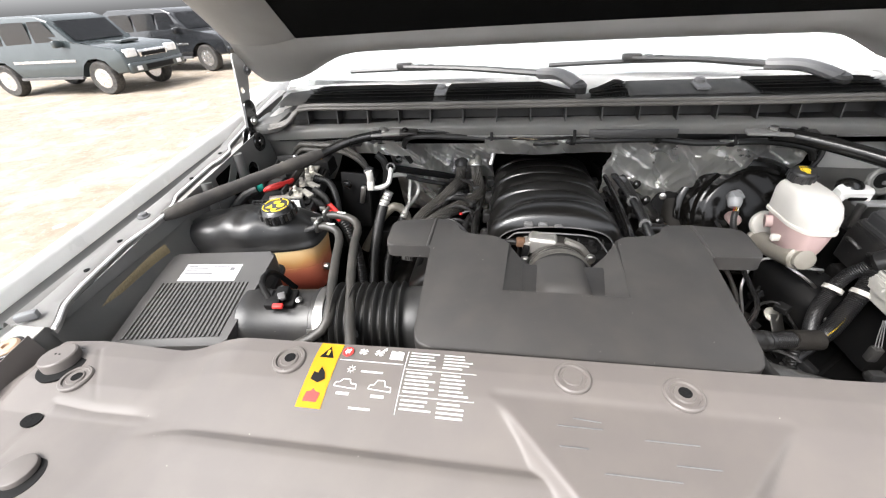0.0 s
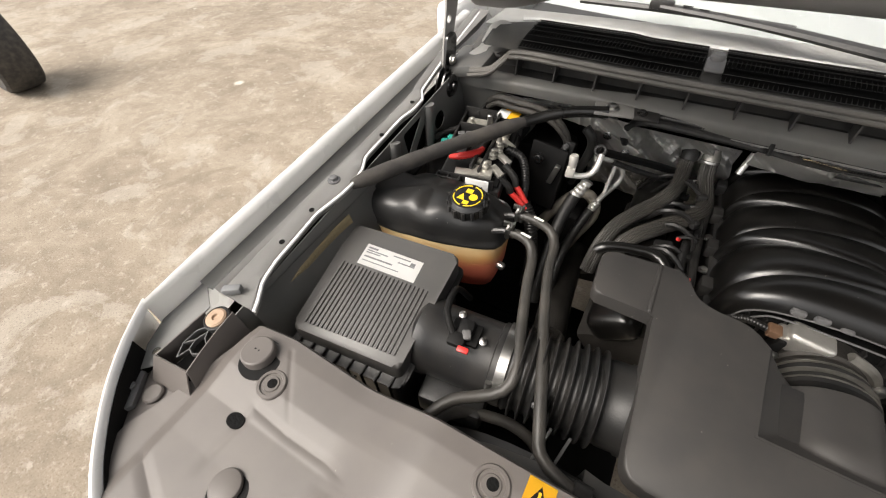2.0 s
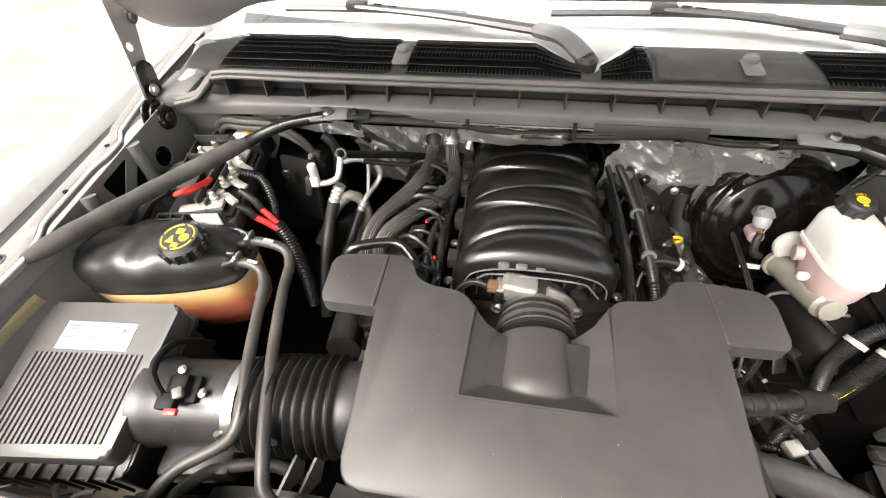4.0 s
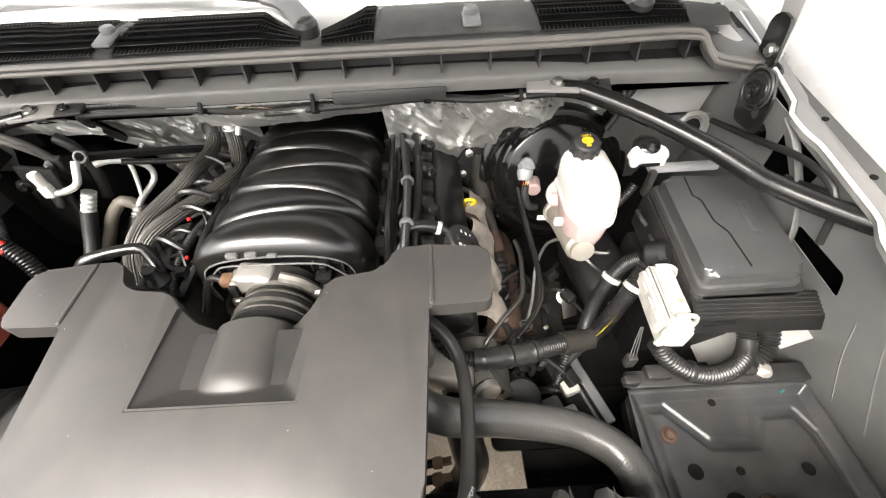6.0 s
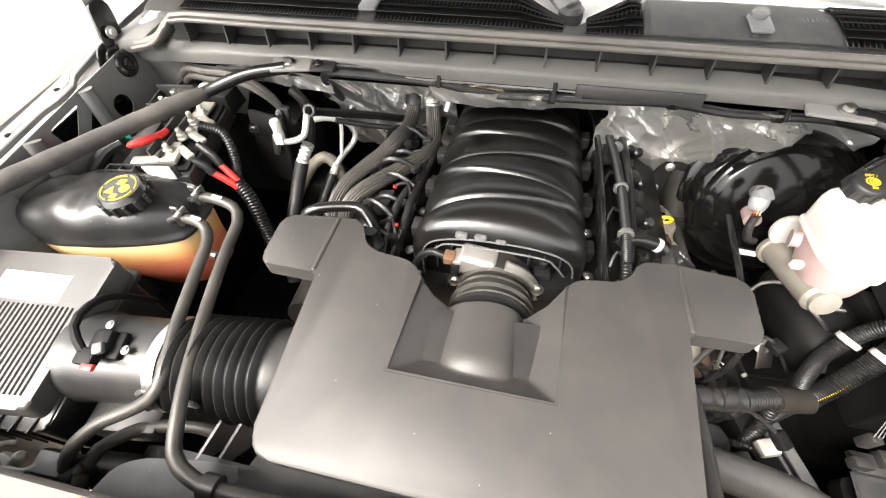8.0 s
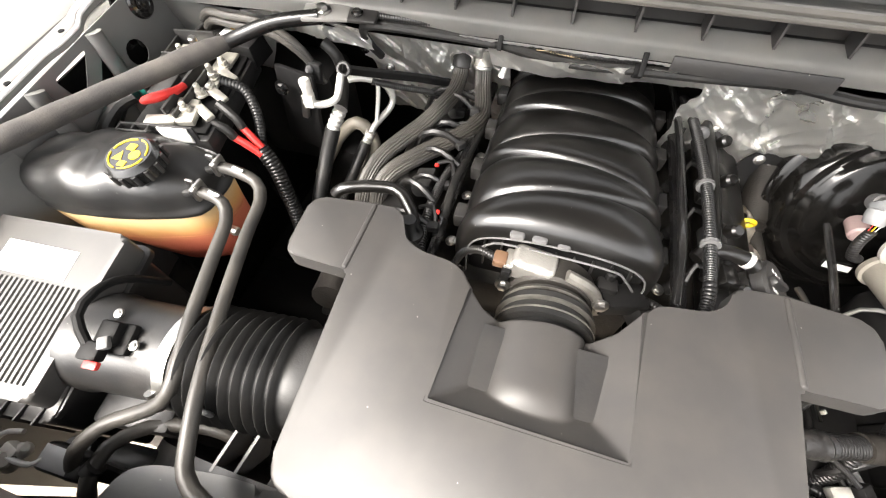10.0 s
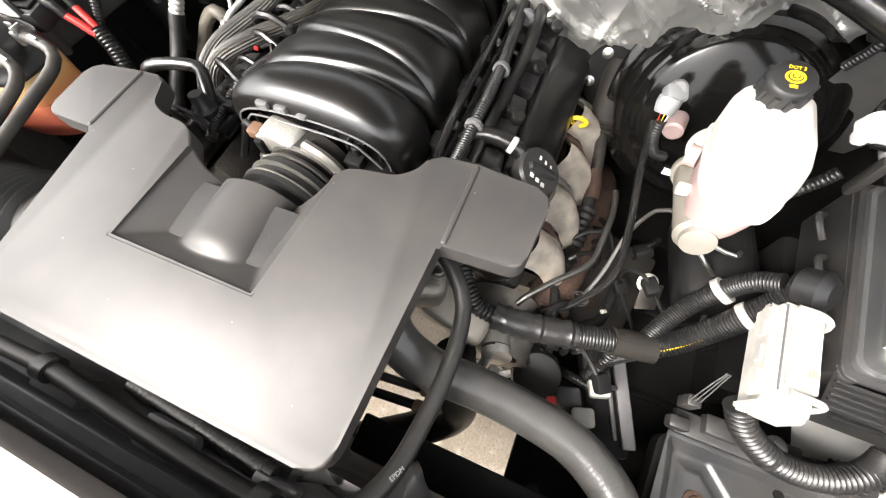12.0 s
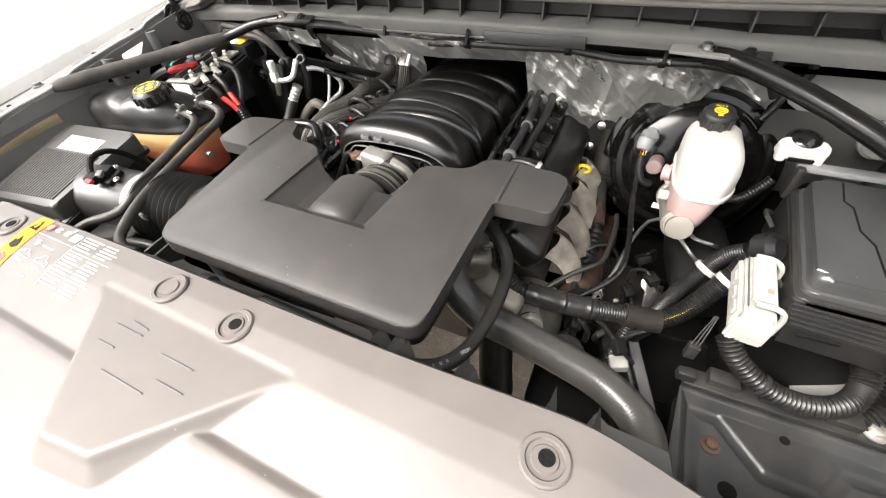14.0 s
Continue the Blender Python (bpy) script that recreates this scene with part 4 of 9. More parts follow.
# moulded creases, alike on both halves: (points, width, depth)
CREASES = [([(0.704, -0.466), (0.639, -0.492), (0.572, -0.519), (0.517, -0.534), (0.455, -0.540), (0.42, -0.536)], 0.013, 0.0045),
           ([(0.624, -0.364), (0.628, -0.409), (0.632, -0.452)], 0.009, 0.0026), ([(0.623, -0.365), (0.565, -0.369), (0.506, -0.368), (0.472, -0.374)], 0.010, 0.0034), ([(0.632, -0.290), (0.573, -0.358)], 0.006, 0.0022)]


def creased(ax, y):
    sunk = 0.0
    for pts, w, dp in CREASES:
        for i, ((px, py), (qx, qy)) in enumerate(zip(pts, pts[1:])):
            if not (min(px, qx) - w < ax < max(px, qx) + w and min(py, qy) - w < y < max(py, qy) + w):
                continue
            t = max(0, min(1, ((ax - px) * (qx - px) + (y - py) * (qy - py)) / ((qx - px) ** 2 + (qy - py) ** 2)))
            d = math.hypot(ax - px - t * (qx - px), y - py - t * (qy - py))
            if d < w:
                fade = 1.0
                if i == len(pts) - 2:
                    fade = min(1, (1 - t) * 2 + 0.1)
                sunk = max(sunk, 0.6 * dp * fade * (1 - d / w) ** 1.6)
    return sunk


def panel_z(x, y):
    ax = abs(x)
    z = lerp(y, [(-0.66, 1.088), (-0.52, 1.099), (-0.43, 1.1145), (-0.405, 1.1195), (-0.398, 1.1200), (-0.390, 1.1165), (-0.375, 1.1200), (-0.33, 1.131), (-0.30, 1.135), (-0.27, 1.134), (-0.25, 1.128)])
    out = min(1, max(0, (ax - 0.40) / 0.12))
    out = out * out * (3 - 2 * out)
    z = z * (1 - out) + out * lerp(y, [(-0.60, 1.083), (-0.48, 1.084), (-0.43, 1.085), (-0.38, 1.088), (-0.34, 1.097), (-0.30, 1.100), (-0.27, 1.098)])
    # the raised wedge by the corner bolts, the lower outer border
    z -= 0.010 * min(1, max(0, (ax - 0.695) / 0.02)) + creased(ax, y)
    # raised, level emblem field with sloping flanks
    d = field_distance(x, y)
    if d <= 0:
        return 1.1305
    w = min(1, d / 0.009)
    w = w * w * (3 - 2 * w)
    return 1.1305 + w * (max(z, 1.1305 - 0.95 * d) - 1.1305)


def rear_y(x):
    return lerp(x, [(-0.75, -0.288), (-0.64, -0.275), (-0.52, -0.280), (-0.40, -0.280), (-0.32, -0.279), (-0.17, -0.276), (0.10, -0.275), (0.24, -0.274), (0.33, -0.271), (0.39, -0.269), (0.47, -0.273), (0.58, -0.282), (0.75, -0.292)])


def front_y(x):
    return lerp(abs(x), [(0, -0.650), (0.15, -0.646), (0.35, -0.620), (0.52, -0.583), (0.62, -0.551), (0.70, -0.520), (0.757, -0.488)])


def panel_at(u, v):
    s = 2 * u - 1
    xr, xf = 0.705 * s, 0.757 * s
    x = xr + (xf - xr) * min(1, v * 1.2)
    y = rear_y(x) + (front_y(x) - rear_y(x)) * v
    return Vector((x, y, panel_z(x, y)))


bm = bmesh.new()
g = sheet(bm, 500, 200, panel_at)
# the folded rear edge
for dz, dy in ((-0.004, 0.003), (-0.022, 0.004)):
    rowv = [bm.verts.new(v.co + Vector((0, dy, dz))) for v in g[0]]
    prev = g[0] if dz > -0.01 else last
    for i in range(len(rowv) - 1):
        bm.faces.new((rowv[i], rowv[i + 1], prev[i + 1], prev[i]))
    last = rowv
bmesh.ops.recalc_face_normals(bm, faces=list(bm.faces))
plate = part("plate", bm, PANEL, panel, "grey grained plastic plate", 40)


def on_panel(x, y, dz=0.0):
    return Vector((x, y, panel_z(x, y) + dz))


def pin(x, y, open_hole=True):
    p = on_panel(x, y)
    ob = part("push_pin", turned([(0.019, -0.002), (0.019, 0.0015), (0.0175, 0.003), (0.0145, 0.003), (0.0135, 0.001), (0.0105, 0.001), (0.0095, 0.0025)], frame_at(p), 28), PANEL, panel, "grey plastic push pin")
    if open_hole:
        part("pin_hole_disc", turned([(0.0062, 0.0), (0.0062, 0.0031), (0.004, 0.0031)], frame_at(p + Vector((0.001, 0.001, 0))), 16), UNDER, ob)
    return ob


for x, y, o in ((-0.338, -0.307, True), (0.078, -0.308, True), (-0.026, -0.300, False), (0.382, -0.305, True), (-0.622, -0.335, True), (0.622, -0.335, True)):
    pin(x, y, o)
for s in (-1, 1):
    for nm, q, r, hgt in (("bump_stop", (0.663, -0.316), 0.0215, 0.012), ("knob", (0.584, -0.441), 0.0175, 0.006)):
        p = on_panel(s * q[0], q[1])
        # flat black disc that paints a recess's shade round the stop
        well = part("recess_shade", turned([(r * 1.30, -0.002), (r * 1.30, 0.0006), (r * 0.9, 0.0008)], frame_at(p + Vector((0.003, -0.002, 0))), 30), BLACK_D, panel, "flat black disc painted as a shaded recess")
        stop = part(nm, turned([(r, -0.004), (r * 1.02, hgt * 0.8), (r * 0.98, hgt), (r * 0.90, hgt * 1.1)], frame_at(p + Vector((-0.002, 0.002, 0)), (0.03 * s, 0.05, 1)), 30), PANEL, panel, "grey rubber bump stop")
        for dx in (-0.003, 0.003):
            if nm == "bump_stop":
                part("pin_mark", turned([(0.0012, 0), (0.0012, 0.0006), (0.0008, 0.0007)], frame_at(p + Vector((dx - 0.002, 0.003, hgt * 1.1))), 8), BLACK_D, stop)
    # no opening cut: a black disc gives the slot its dark
    part("slot_hole_disc", turned([(0.012, -0.001), (0.012, 0.0012), (0.009, 0.0012)], frame_at(on_panel(s * 0.633, -0.387)) @ Matrix.Diagonal((1.0, 0.75, 1, 1)), 20), UNDER, panel, "flat black disc drawn as an open slot")
# emblem outline: thin raised lines
for a, b in (((-0.045, -0.352), (-0.005, -0.352)), ((0.03, -0.358), (0.075, -0.358)), ((-0.045, -0.372), (-0.02, -0.372)), ((0.05, -0.378), (0.085, -0.378)), ((-0.01, -0.392), (0.05, -0.392)), ((-0.03, -0.343), (-0.005, -0.345))):
    part("emblem_line", sweep(bmesh.new(), [on_panel(*a, 0.0006), on_panel((a[0] + b[0]) / 2, (a[1] + b[1]) / 2, 0.0006), on_panel(*b, 0.0006)], 0.0007, 6), GREYPL, plate)

# honeycomb bracket and tan grommet at the corner
for s in (-1, 1):
    br = thing("corner_bracket", (s * 0.755, -0.35, 1.08), "black plastic corner bracket with open cells", "bracket", "corner brackets")
    part("tray", boxed((s * 0.755, -0.335, 1.066), (0.050, 0.088, 0.006), 0.002), BLACK_D, br)
    rim = [(0.727, -0.378), (0.733, -0.350), (0.738, -0.318), (0.740, -0.290)]
    bm = bmesh.new()
    sheet(bm, 3, 3, lambda u, v: (s * (lerp(rim[0][1] + 0.088 * u, [(b, a) for a, b in rim]) - 0.012 * v), rim[0][1] + 0.088 * u - 0.010 * v * (1 - u), 1.104 + 0.010 * u - 0.040 * v))
    bmesh.ops.recalc_face_normals(bm, faces=list(bm.faces))
    bmesh.ops.solidify(bm, geom=list(bm.faces), thickness=0.002)
    bmesh.ops.recalc_face_normals(bm, faces=list(bm.faces))
    part("wall", bm, PANEL, br)
    bm = bmesh.new()
    sheet(bm, 3, 3, lambda u, v: (s * (0.727 + 0.060 * u - 0.016 * v * (1 - u)), -0.378 - 0.006 * u - 0.026 * v, 1.104 - 0.001 * u - 0.040 * v))
    bmesh.ops.recalc_face_normals(bm, faces=list(bm.faces))
    bmesh.ops.solidify(bm, geom=list(bm.faces), thickness=0.002)
    bmesh.ops.recalc_face_normals(bm, faces=list(bm.faces))
    part("wall", bm, PANEL, br)
    part("wall", boxed((s * 0.787, -0.345, 1.082), (0.004, 0.076, 0.036), 0.0015, (0, 6 * s, 0)), PANEL, br)
    flange = [(0.718, -0.384), (0.792, -0.380), (0.803, -0.40), (0.797, -0.43), (0.772, -0.462), (0.745, -0.482), (0.712, -0.47)]
    part("flange", slabbed(rounded([(s * a, b) for a, b in (flange if s < 0 else flange[::-1])][::-1], 0.01), 1.062, 1.069, 0.002), PANEL, br)
    part("knob", turned([(0.013, -0.002), (0.013, 0.004), (0.011, 0.006)], frame_at((s * 0.766, -0.417, 1.069)), 18), PANEL, br)
    # pale cell ribs: two crooked rails with short bridges
    for pts in ([(0.742, -0.368), (0.742, -0.350), (0.748, -0.338), (0.745, -0.322), (0.751, -0.312)], [(0.770, -0.370), (0.764, -0.354), (0.768, -0.340), (0.762, -0.325), (0.764, -0.313)],
                [(0.742, -0.350), (0.755, -0.357), (0.764, -0.354)], [(0.748, -0.338), (0.758, -0.333), (0.762, -0.325)], [(0.770, -0.370), (0.780, -0.352), (0.768, -0.340)], [(0.780, -0.352), (0.778, -0.330), (0.764, -0.313)]):
        part("cell_rib", sweep(bmesh.new(), [(s * a, b, 1.088 + 0.10 * (b + 0.34)) for a, b in pts], 0.0013, 6, 3.5), GREYPL, br)
    part("grommet", turned([(0.0145, -0.004), (0.0145, 0.003), (0.012, 0.005), (0.005, 0.005), (0.004, 0.002)], frame_at((s * 0.757, -0.306, 1.106), (0, -0.12, 1)), 24), TAN, br, "tan rubber grommet")
    part("cup", turned([(0.0185, -0.012), (0.0185, 0.001), (0.0170, 0.002), (0.0160, 0.001)], frame_at((s * 0.757, -0.306, 1.106), (0, -0.12, 1)), 24), BLACK, br)
    part("tab", boxed((s * 0.757, -0.268, 1.128), (0.026, 0.012, 0.012), 0.003, (0, 0, -35 * s)), BRKT, br)

# the painted corner below each wing's front end
for s in (-1, 1):
    g = [(0.792, -0.296), (0.838, -0.262), (0.840, -0.330), (0.826, -0.378), (0.806, -0.405), (0.792, -0.392)]
    dx = 0.02 if s > 0 else 0.0
    bm = holed([(s * a, b) for a, b in g], [ring(0.006, 14, (s * 0.806, -0.378))], 0.002, Matrix.Translation((dx, 0, 1.090)))
    for v in bm.verts:
        v.co.z += 0.16 * (v.co.y + 0.34) + 0.12 * max(0, abs(v.co.x - dx) - 0.80)
    part("corner_gusset", bm, APRON, truck, "grey painted corner gusset")

# warning label on the panel
lab = thing("warning_label", (-0.21, -0.31, 1.13), "printed warning label with an amber strip and white pictograms", "label")


def lpt(a, b, lift=0.0008):
    """A point of the label: a along its length, b down its height, both from 0 to 1."""
    x, y = -0.309 + 0.190 * a, -0.280 - 0.078 * b
    return on_panel(x, y, lift)


def decal(name, a0, b0, a1, b1, material, lift=0.0008, lean=0.0):
    bm = bmesh.new()
    sheet(bm, 6, 4, lambda u, v: lpt(a0 + (a1 - a0) * u, b0 + (b1 - b0) * v + lean * u, lift))
    bmesh.ops.solidify(bm, geom=list(bm.faces), thickness=0.0002)
    return part(name, bm, material, lab)


def poly_decal(name, pts, material, lift=0.0014):
    bm = bmesh.new()
    bm.faces.new([bm.verts.new(lpt(a, b, lift)) for a, b in pts])
    got = bmesh.ops.extrude_face_region(bm, geom=list(bm.faces))
    for v in got["geom"]:
        if isinstance(v, bmesh.types.BMVert):
            v.co.z -= 0.0004
    bmesh.ops.recalc_face_normals(bm, faces=list(bm.faces))
    return part(name, bm, material, lab)


decal("amber_strip", 0.0, 0.0, 0.145, 1.0, ORANGELAB)
poly_decal("triangle", [(0.03, 0.27), (0.072, 0.06), (0.118, 0.27)], BLACK_D)
poly_decal("triangle_mark", [(0.066, 0.23), (0.066, 0.13), (0.080, 0.13), (0.080, 0.23)], ORANGELAB, 0.0017)
poly_decal("flame_sign", [(0.03, 0.62), (0.035, 0.50), (0.06, 0.52), (0.07, 0.42), (0.10, 0.50), (0.115, 0.60), (0.08, 0.66)], BLACK_D)
poly_decal("figure_sign", [(0.03, 0.92), (0.035, 0.80), (0.06, 0.78), (0.07, 0.74), (0.085, 0.78), (0.115, 0.80), (0.11, 0.92)], RED)
poly_decal("red_disc", [(0.19 + 0.033 * math.cos(k * math.pi / 10), 0.13 + 0.09 * math.sin(k * math.pi / 10)) for k in range(20)], RED)
poly_decal("disc_mark", [(0.185, 0.19), (0.172, 0.14), (0.180, 0.08), (0.192, 0.10)], PRINT, 0.0017)
poly_decal("disc_mark", [(0.20, 0.18), (0.19, 0.13), (0.198, 0.07), (0.209, 0.09)], PRINT, 0.0017)
decal("rule", 0.16, 0.27, 0.545, 0.285, PRINT)
decal("rule", 0.555, 0.03, 0.560, 0.97, PRINT)
for c, w in ((0.285, 0.028), (0.385, 0.03)):
    for j in range(4):
        t = j * math.pi / 2 + 0.5
        poly_decal("fan_blade", [(c, 0.11), (c + w * math.cos(t), 0.11 + 2.0 * w * math.sin(t)), (c + w * math.cos(t + 0.9), 0.11 + 2.0 * w * math.sin(t + 0.9))], PRINT)
poly_decal("pointer", [(0.40, 0.06), (0.42, 0.0), (0.425, 0.06)], PRINT)
for a0, a1 in ((0.455, 0.492), (0.497, 0.535)):
    poly_decal("book_page", [(a0, 0.05), (a1, 0.07), (a1, 0.21), (a0, 0.20)], PRINT)
for j in range(8):
    t = j * math.pi / 4
    poly_decal("snowflake_arm", [(0.25 + 0.010 * math.cos(t - 0.3), 0.42 + 0.024 * math.sin(t - 0.3)), (0.25 + 0.026 * math.cos(t), 0.42 + 0.068 * math.sin(t)), (0.25 + 0.010 * math.cos(t + 0.3), 0.42 + 0.024 * math.sin(t + 0.3))], PRINT)
decal("text_bar", 0.31, 0.42, 0.44, 0.45, PRINT)
for c in (0.245, 0.445):
    tall = 0.10 if c > 0.3 else 0.07
    out = [(-0.065, 0.0), (-0.06, -0.05), (-0.035, -0.06), (-0.02, -0.06 - tall * 0.7), (0.02, -0.06 - tall * 0.7), (0.03, -0.05), (0.062, -0.045), (0.066, 0.02)]
    for (p, q), (r, s2) in zip(out, out[1:] + out[:1]):
        bm = sweep(bmesh.new(), [lpt(c + p, 0.68 + q, 0.001), lpt(c + (p + r) / 2, 0.68 + (q + s2) / 2, 0.001), lpt(c + r, 0.68 + s2, 0.001)], 0.0004, 4)
        part("vehicle_outline", bm, PRINT, lab)
    decal("text_bar", c - 0.04, 0.75, c + 0.035, 0.79, PRINT)
decal("text_bar", 0.30, 0.93, 0.42, 0.96, PRINT)
for row in range(17):
    for a in (0.575, 0.775):
        if row in (5, 12) or (a < 0.7 and row > 15):
            continue
        random.seed(row * 7 + int(a * 100))
        decal("text_line", a, 0.04 + row * 0.056, a + 0.175 - random.random() * 0.07, 0.04 + row * 0.056 + 0.026, PRINT)
for b0 in (0.335, 0.72):
    decal("rule", 0.565, b0, 0.97, b0 + 0.012, PRINT)


# ---- engine block, heads, valve covers ----
engine = thing("engine", (0, 0.32, 0.6), "dirty cast engine block with black valve covers", "engine")
bm = boxed((0, 0.33, 0.70), (0.30, 0.50, 0.34), 0.02)
box(bm, (0, 0.33, 0.90), (0.26, 0.46, 0.12), 0.02)
part("block", bm, GRIME, engine, "grimy cast block")
for s in (-1, 1):
    part("cylinder_head", boxed((s * 0.235, 0.30, 0.865), (0.13, 0.46, 0.10), 0.01, (0, s * 35, 0)), GRIME, engine)
    bm = boxed((s * 0.262, 0.280, 0.945), (0.086, 0.46, 0.060), 0.019, (0, s * 38, 0), 4)
    vc = part("valve_cover", bm, BLACK_S, engine, "satin black valve cover")
    for k in range(4):
        y = 0.14 + k * 0.105
        part("coil", boxed((s * 0.225, y, 0.99), (0.034, 0.05, 0.024), 0.005, (0, s * 14, 0)), BLACK, vc)
        part("coil_plug", boxed((s * 0.212, y - 0.028, 1.0), (0.018, 0.014, 0.014), 0.003), BLACK_D, vc)
    # wiring channel and fuel rail beside the manifold
    part("fuel_rail", sweep(bmesh.new(), [(s * 0.172, 0.10, 0.995), (s * 0.172, 0.3, 1.0), (s * 0.172, 0.53, 0.995)], 0.010, 10), BLACKST, engine)
    reach = [(s * 0.185, 0.085, 1.02), (s * 0.193, 0.14, 1.035), (s * 0.196, 0.30, 1.04), (s * 0.185, 0.45, 1.04), (s * 0.175, 0.53, 1.03)]
    if s < 0:
        reach = [(-0.180, 0.085, 1.00), (-0.190, 0.13, 1.008), (-0.194, 0.20, 1.010), (-0.190, 0.27, 1.000), (-0.182, 0.33, 0.985)]
    part("loom_trunk", corrugated(reach, 0.0082, 0.0042, 0.15), RIBBED, engine)
    for k in range(4):
        y = 0.155 + k * 0.10
        part("injector", turned([(0.009, 0), (0.010, 0.012), (0.007, 0.014), (0.007, 0.03), (0.004, 0.032)], frame_at((s * 0.166, y, 0.975), (s * 0.4, 0, 1)), 14), BLACK_D, engine)
        bm = tube([(s * 0.178, y, 1.005), (s * 0.186, y + 0.02, 1.02), (s * 0.21, y + 0.02, 1.01)], 0.0035, 6)
        part("lead", bm, RIBBED, engine)
# smooth pipes and a wrapped loom along the right of the manifold
for pts, r, mt_ in (([(0.165, 0.115, 1.005), (0.163, 0.20, 1.032), (0.163, 0.36, 1.036), (0.160, 0.50, 1.036), (0.150, 0.56, 1.040)], 0.0062, BLACKST), ([(0.203, 0.16, 1.012), (0.208, 0.22, 1.022), (0.214, 0.33, 1.022), (0.212, 0.44, 1.026), (0.200, 0.53, 1.034)], 0.0105, BLACK_S),
                    ([(-0.170, 0.17, 1.000), (-0.172, 0.24, 1.006), (-0.168, 0.33, 1.000), (-0.162, 0.42, 1.000)], 0.0075, RUBBER)):
    part("pipe", tube(pts, r, 12), mt_, engine)
for y in (0.20, 0.31, 0.43):
    part("band", turned([(0.0105, -0.004), (0.0125, -0.003), (0.0125, 0.003), (0.0105, 0.004)], frame_at((0.196, y, 1.037), (0, 1, 0)), 14), GREYPL, engine)
for y, z in ((0.175, 1.004), (0.275, 1.006), (0.375, 1.008), (0.465, 1.010)):
    bm = boxed((0.228, y, z), (0.030, 0.034, 0.026), 0.006, (0, 24, 8))
    lathe(bm, [(0.010, 0), (0.010, 0.014), (0.007, 0.018)], frame_at((0.238, y - 0.02, z + 0.004), (0.3, -0.4, 0.8)), 12)
    part("coil_boot", bm, BLACK_S, engine)
part("bright_nipple", turned([(0.006, -0.02), (0.006, 0.0), (0.009, 0.002), (0.009, 0.012), (0.005, 0.014), (0.005, 0.030)], frame_at((0.232, 0.470, 1.030), (0.6, 0.5, 0.35)), 12), ALU, engine, "bright fitting")
# heat shields on the exhaust manifold
for s in (1,):
    for k in range(4):
        y = 0.085 + k * 0.085
        bm = bmesh.new()
        sheet(bm, 10, 8, lambda u, v: (s * (0.304 + 0.055 * math.sin(v * 1.7) + 0.016 * math.sin(u * math.pi)), y + 0.074 * u + 0.012 * math.sin(v * 4), 0.918 - 0.10 * v + 0.018 * math.sin(u * math.pi) + 0.003 * math.sin(u * 11 + v * 7)))
        bmesh.ops.solidify(bm, geom=list(bm.faces), thickness=0.0015)
        part("heat_shield", bm, SHIELD, engine, "crinkled bright heat shield", 60)
        part("plug_boot", sweep(bmesh.new(), [(s * 0.290, y + 0.078, 0.925), (s * 0.325, y + 0.080, 0.905), (s * 0.350, y + 0.080, 0.86)], 0.007, 10), (RUST, ALUD)[k % 2], engine)
part("exhaust_manifold", sweep(bmesh.new(), spline([(0.36, 0.06, 0.83), (0.38, 0.2, 0.80), (0.39, 0.38, 0.76), (0.36, 0.5, 0.62)], 0.02), 0.035, 12), RUST, engine, "rusty exhaust manifold")
part("exhaust_manifold", sweep(bmesh.new(), spline([(-0.36, 0.06, 0.83), (-0.38, 0.2, 0.80), (-0.39, 0.38, 0.76), (-0.36, 0.5, 0.62)], 0.02), 0.035, 12), GRIME, engine, "grimy exhaust manifold")
# oil filler at the right cover's front
cap = thing("oil_filler_cap", (0.279, 0.187, 0.983), "black oil filler cap with white markings", "oil cap")
m = frame_at((0.279, 0.187, 0.983), (0.62, -0.06, 0.79))
part("neck", turned([(0.024, -0.02), (0.024, 0.008)], m, 20), BLACK, cap)
bm = bmesh.new()
prof = [(0.030, 0.006), (0.034, 0.008), (0.034, 0.022), (0.031, 0.026)]
lathe(bm, prof, m, 24)
box(bm, m @ Vector((0, 0, 0.027)), (0.045, 0.014, 0.012), 0.004, (0, 38, 20))
part("cap_body", bm, BLACK, cap)
for k in range(6):
    part("mark_bar", boxed(m @ Vector((0.015 - 0.030 * (k % 2), -0.010 + 0.010 * (k // 2), 0.0262)), ((0.003, 0.006)[k % 2], 0.006, 0.001), 0, (0, 38, 10)), PRINT, cap)
part("breather", tube([(0.185, 0.185, 1.02), (0.200, 0.199, 1.026), (0.230, 0.202, 1.026), (0.258, 0.198, 1.018), (0.272, 0.19, 1.000)], 0.0105, 12), BLACK_S, cap)
part("breather_band", turned([(0.0108, -0.004), (0.0118, -0.003), (0.0118, 0.003), (0.0108, 0.004)], frame_at((0.250, 0.2, 1.0215), (0.9, -0.1, -0.3)), 16), PALEGREY, cap, "pale band")
# dipstick with its yellow ring
dip = thing("dipstick", (0.312, 0.36, 0.85), "yellow ring-handled dipstick in a thin tube", "dipstick")
bm = bmesh.new()
for cx, r in ((0.318, 0.0125), (0.300, 0.0065)):
    ringpts = [(cx + r * math.cos(a), 0.358 - 0.2 * r * math.sin(a), 0.930 + 0.8 * r * math.sin(a)) for a in (k * 2 * math.pi / 18 for k in range(19))]
    sweep(bm, ringpts, 0.0036, 8)
part("ring_handle", bm, YELLOW, dip, "yellow ring")
part("stick_tube", tube([(0.312, 0.358, 0.918), (0.315, 0.355, 0.86), (0.33, 0.34, 0.70)], 0.0045, 8), BLACKST, dip)

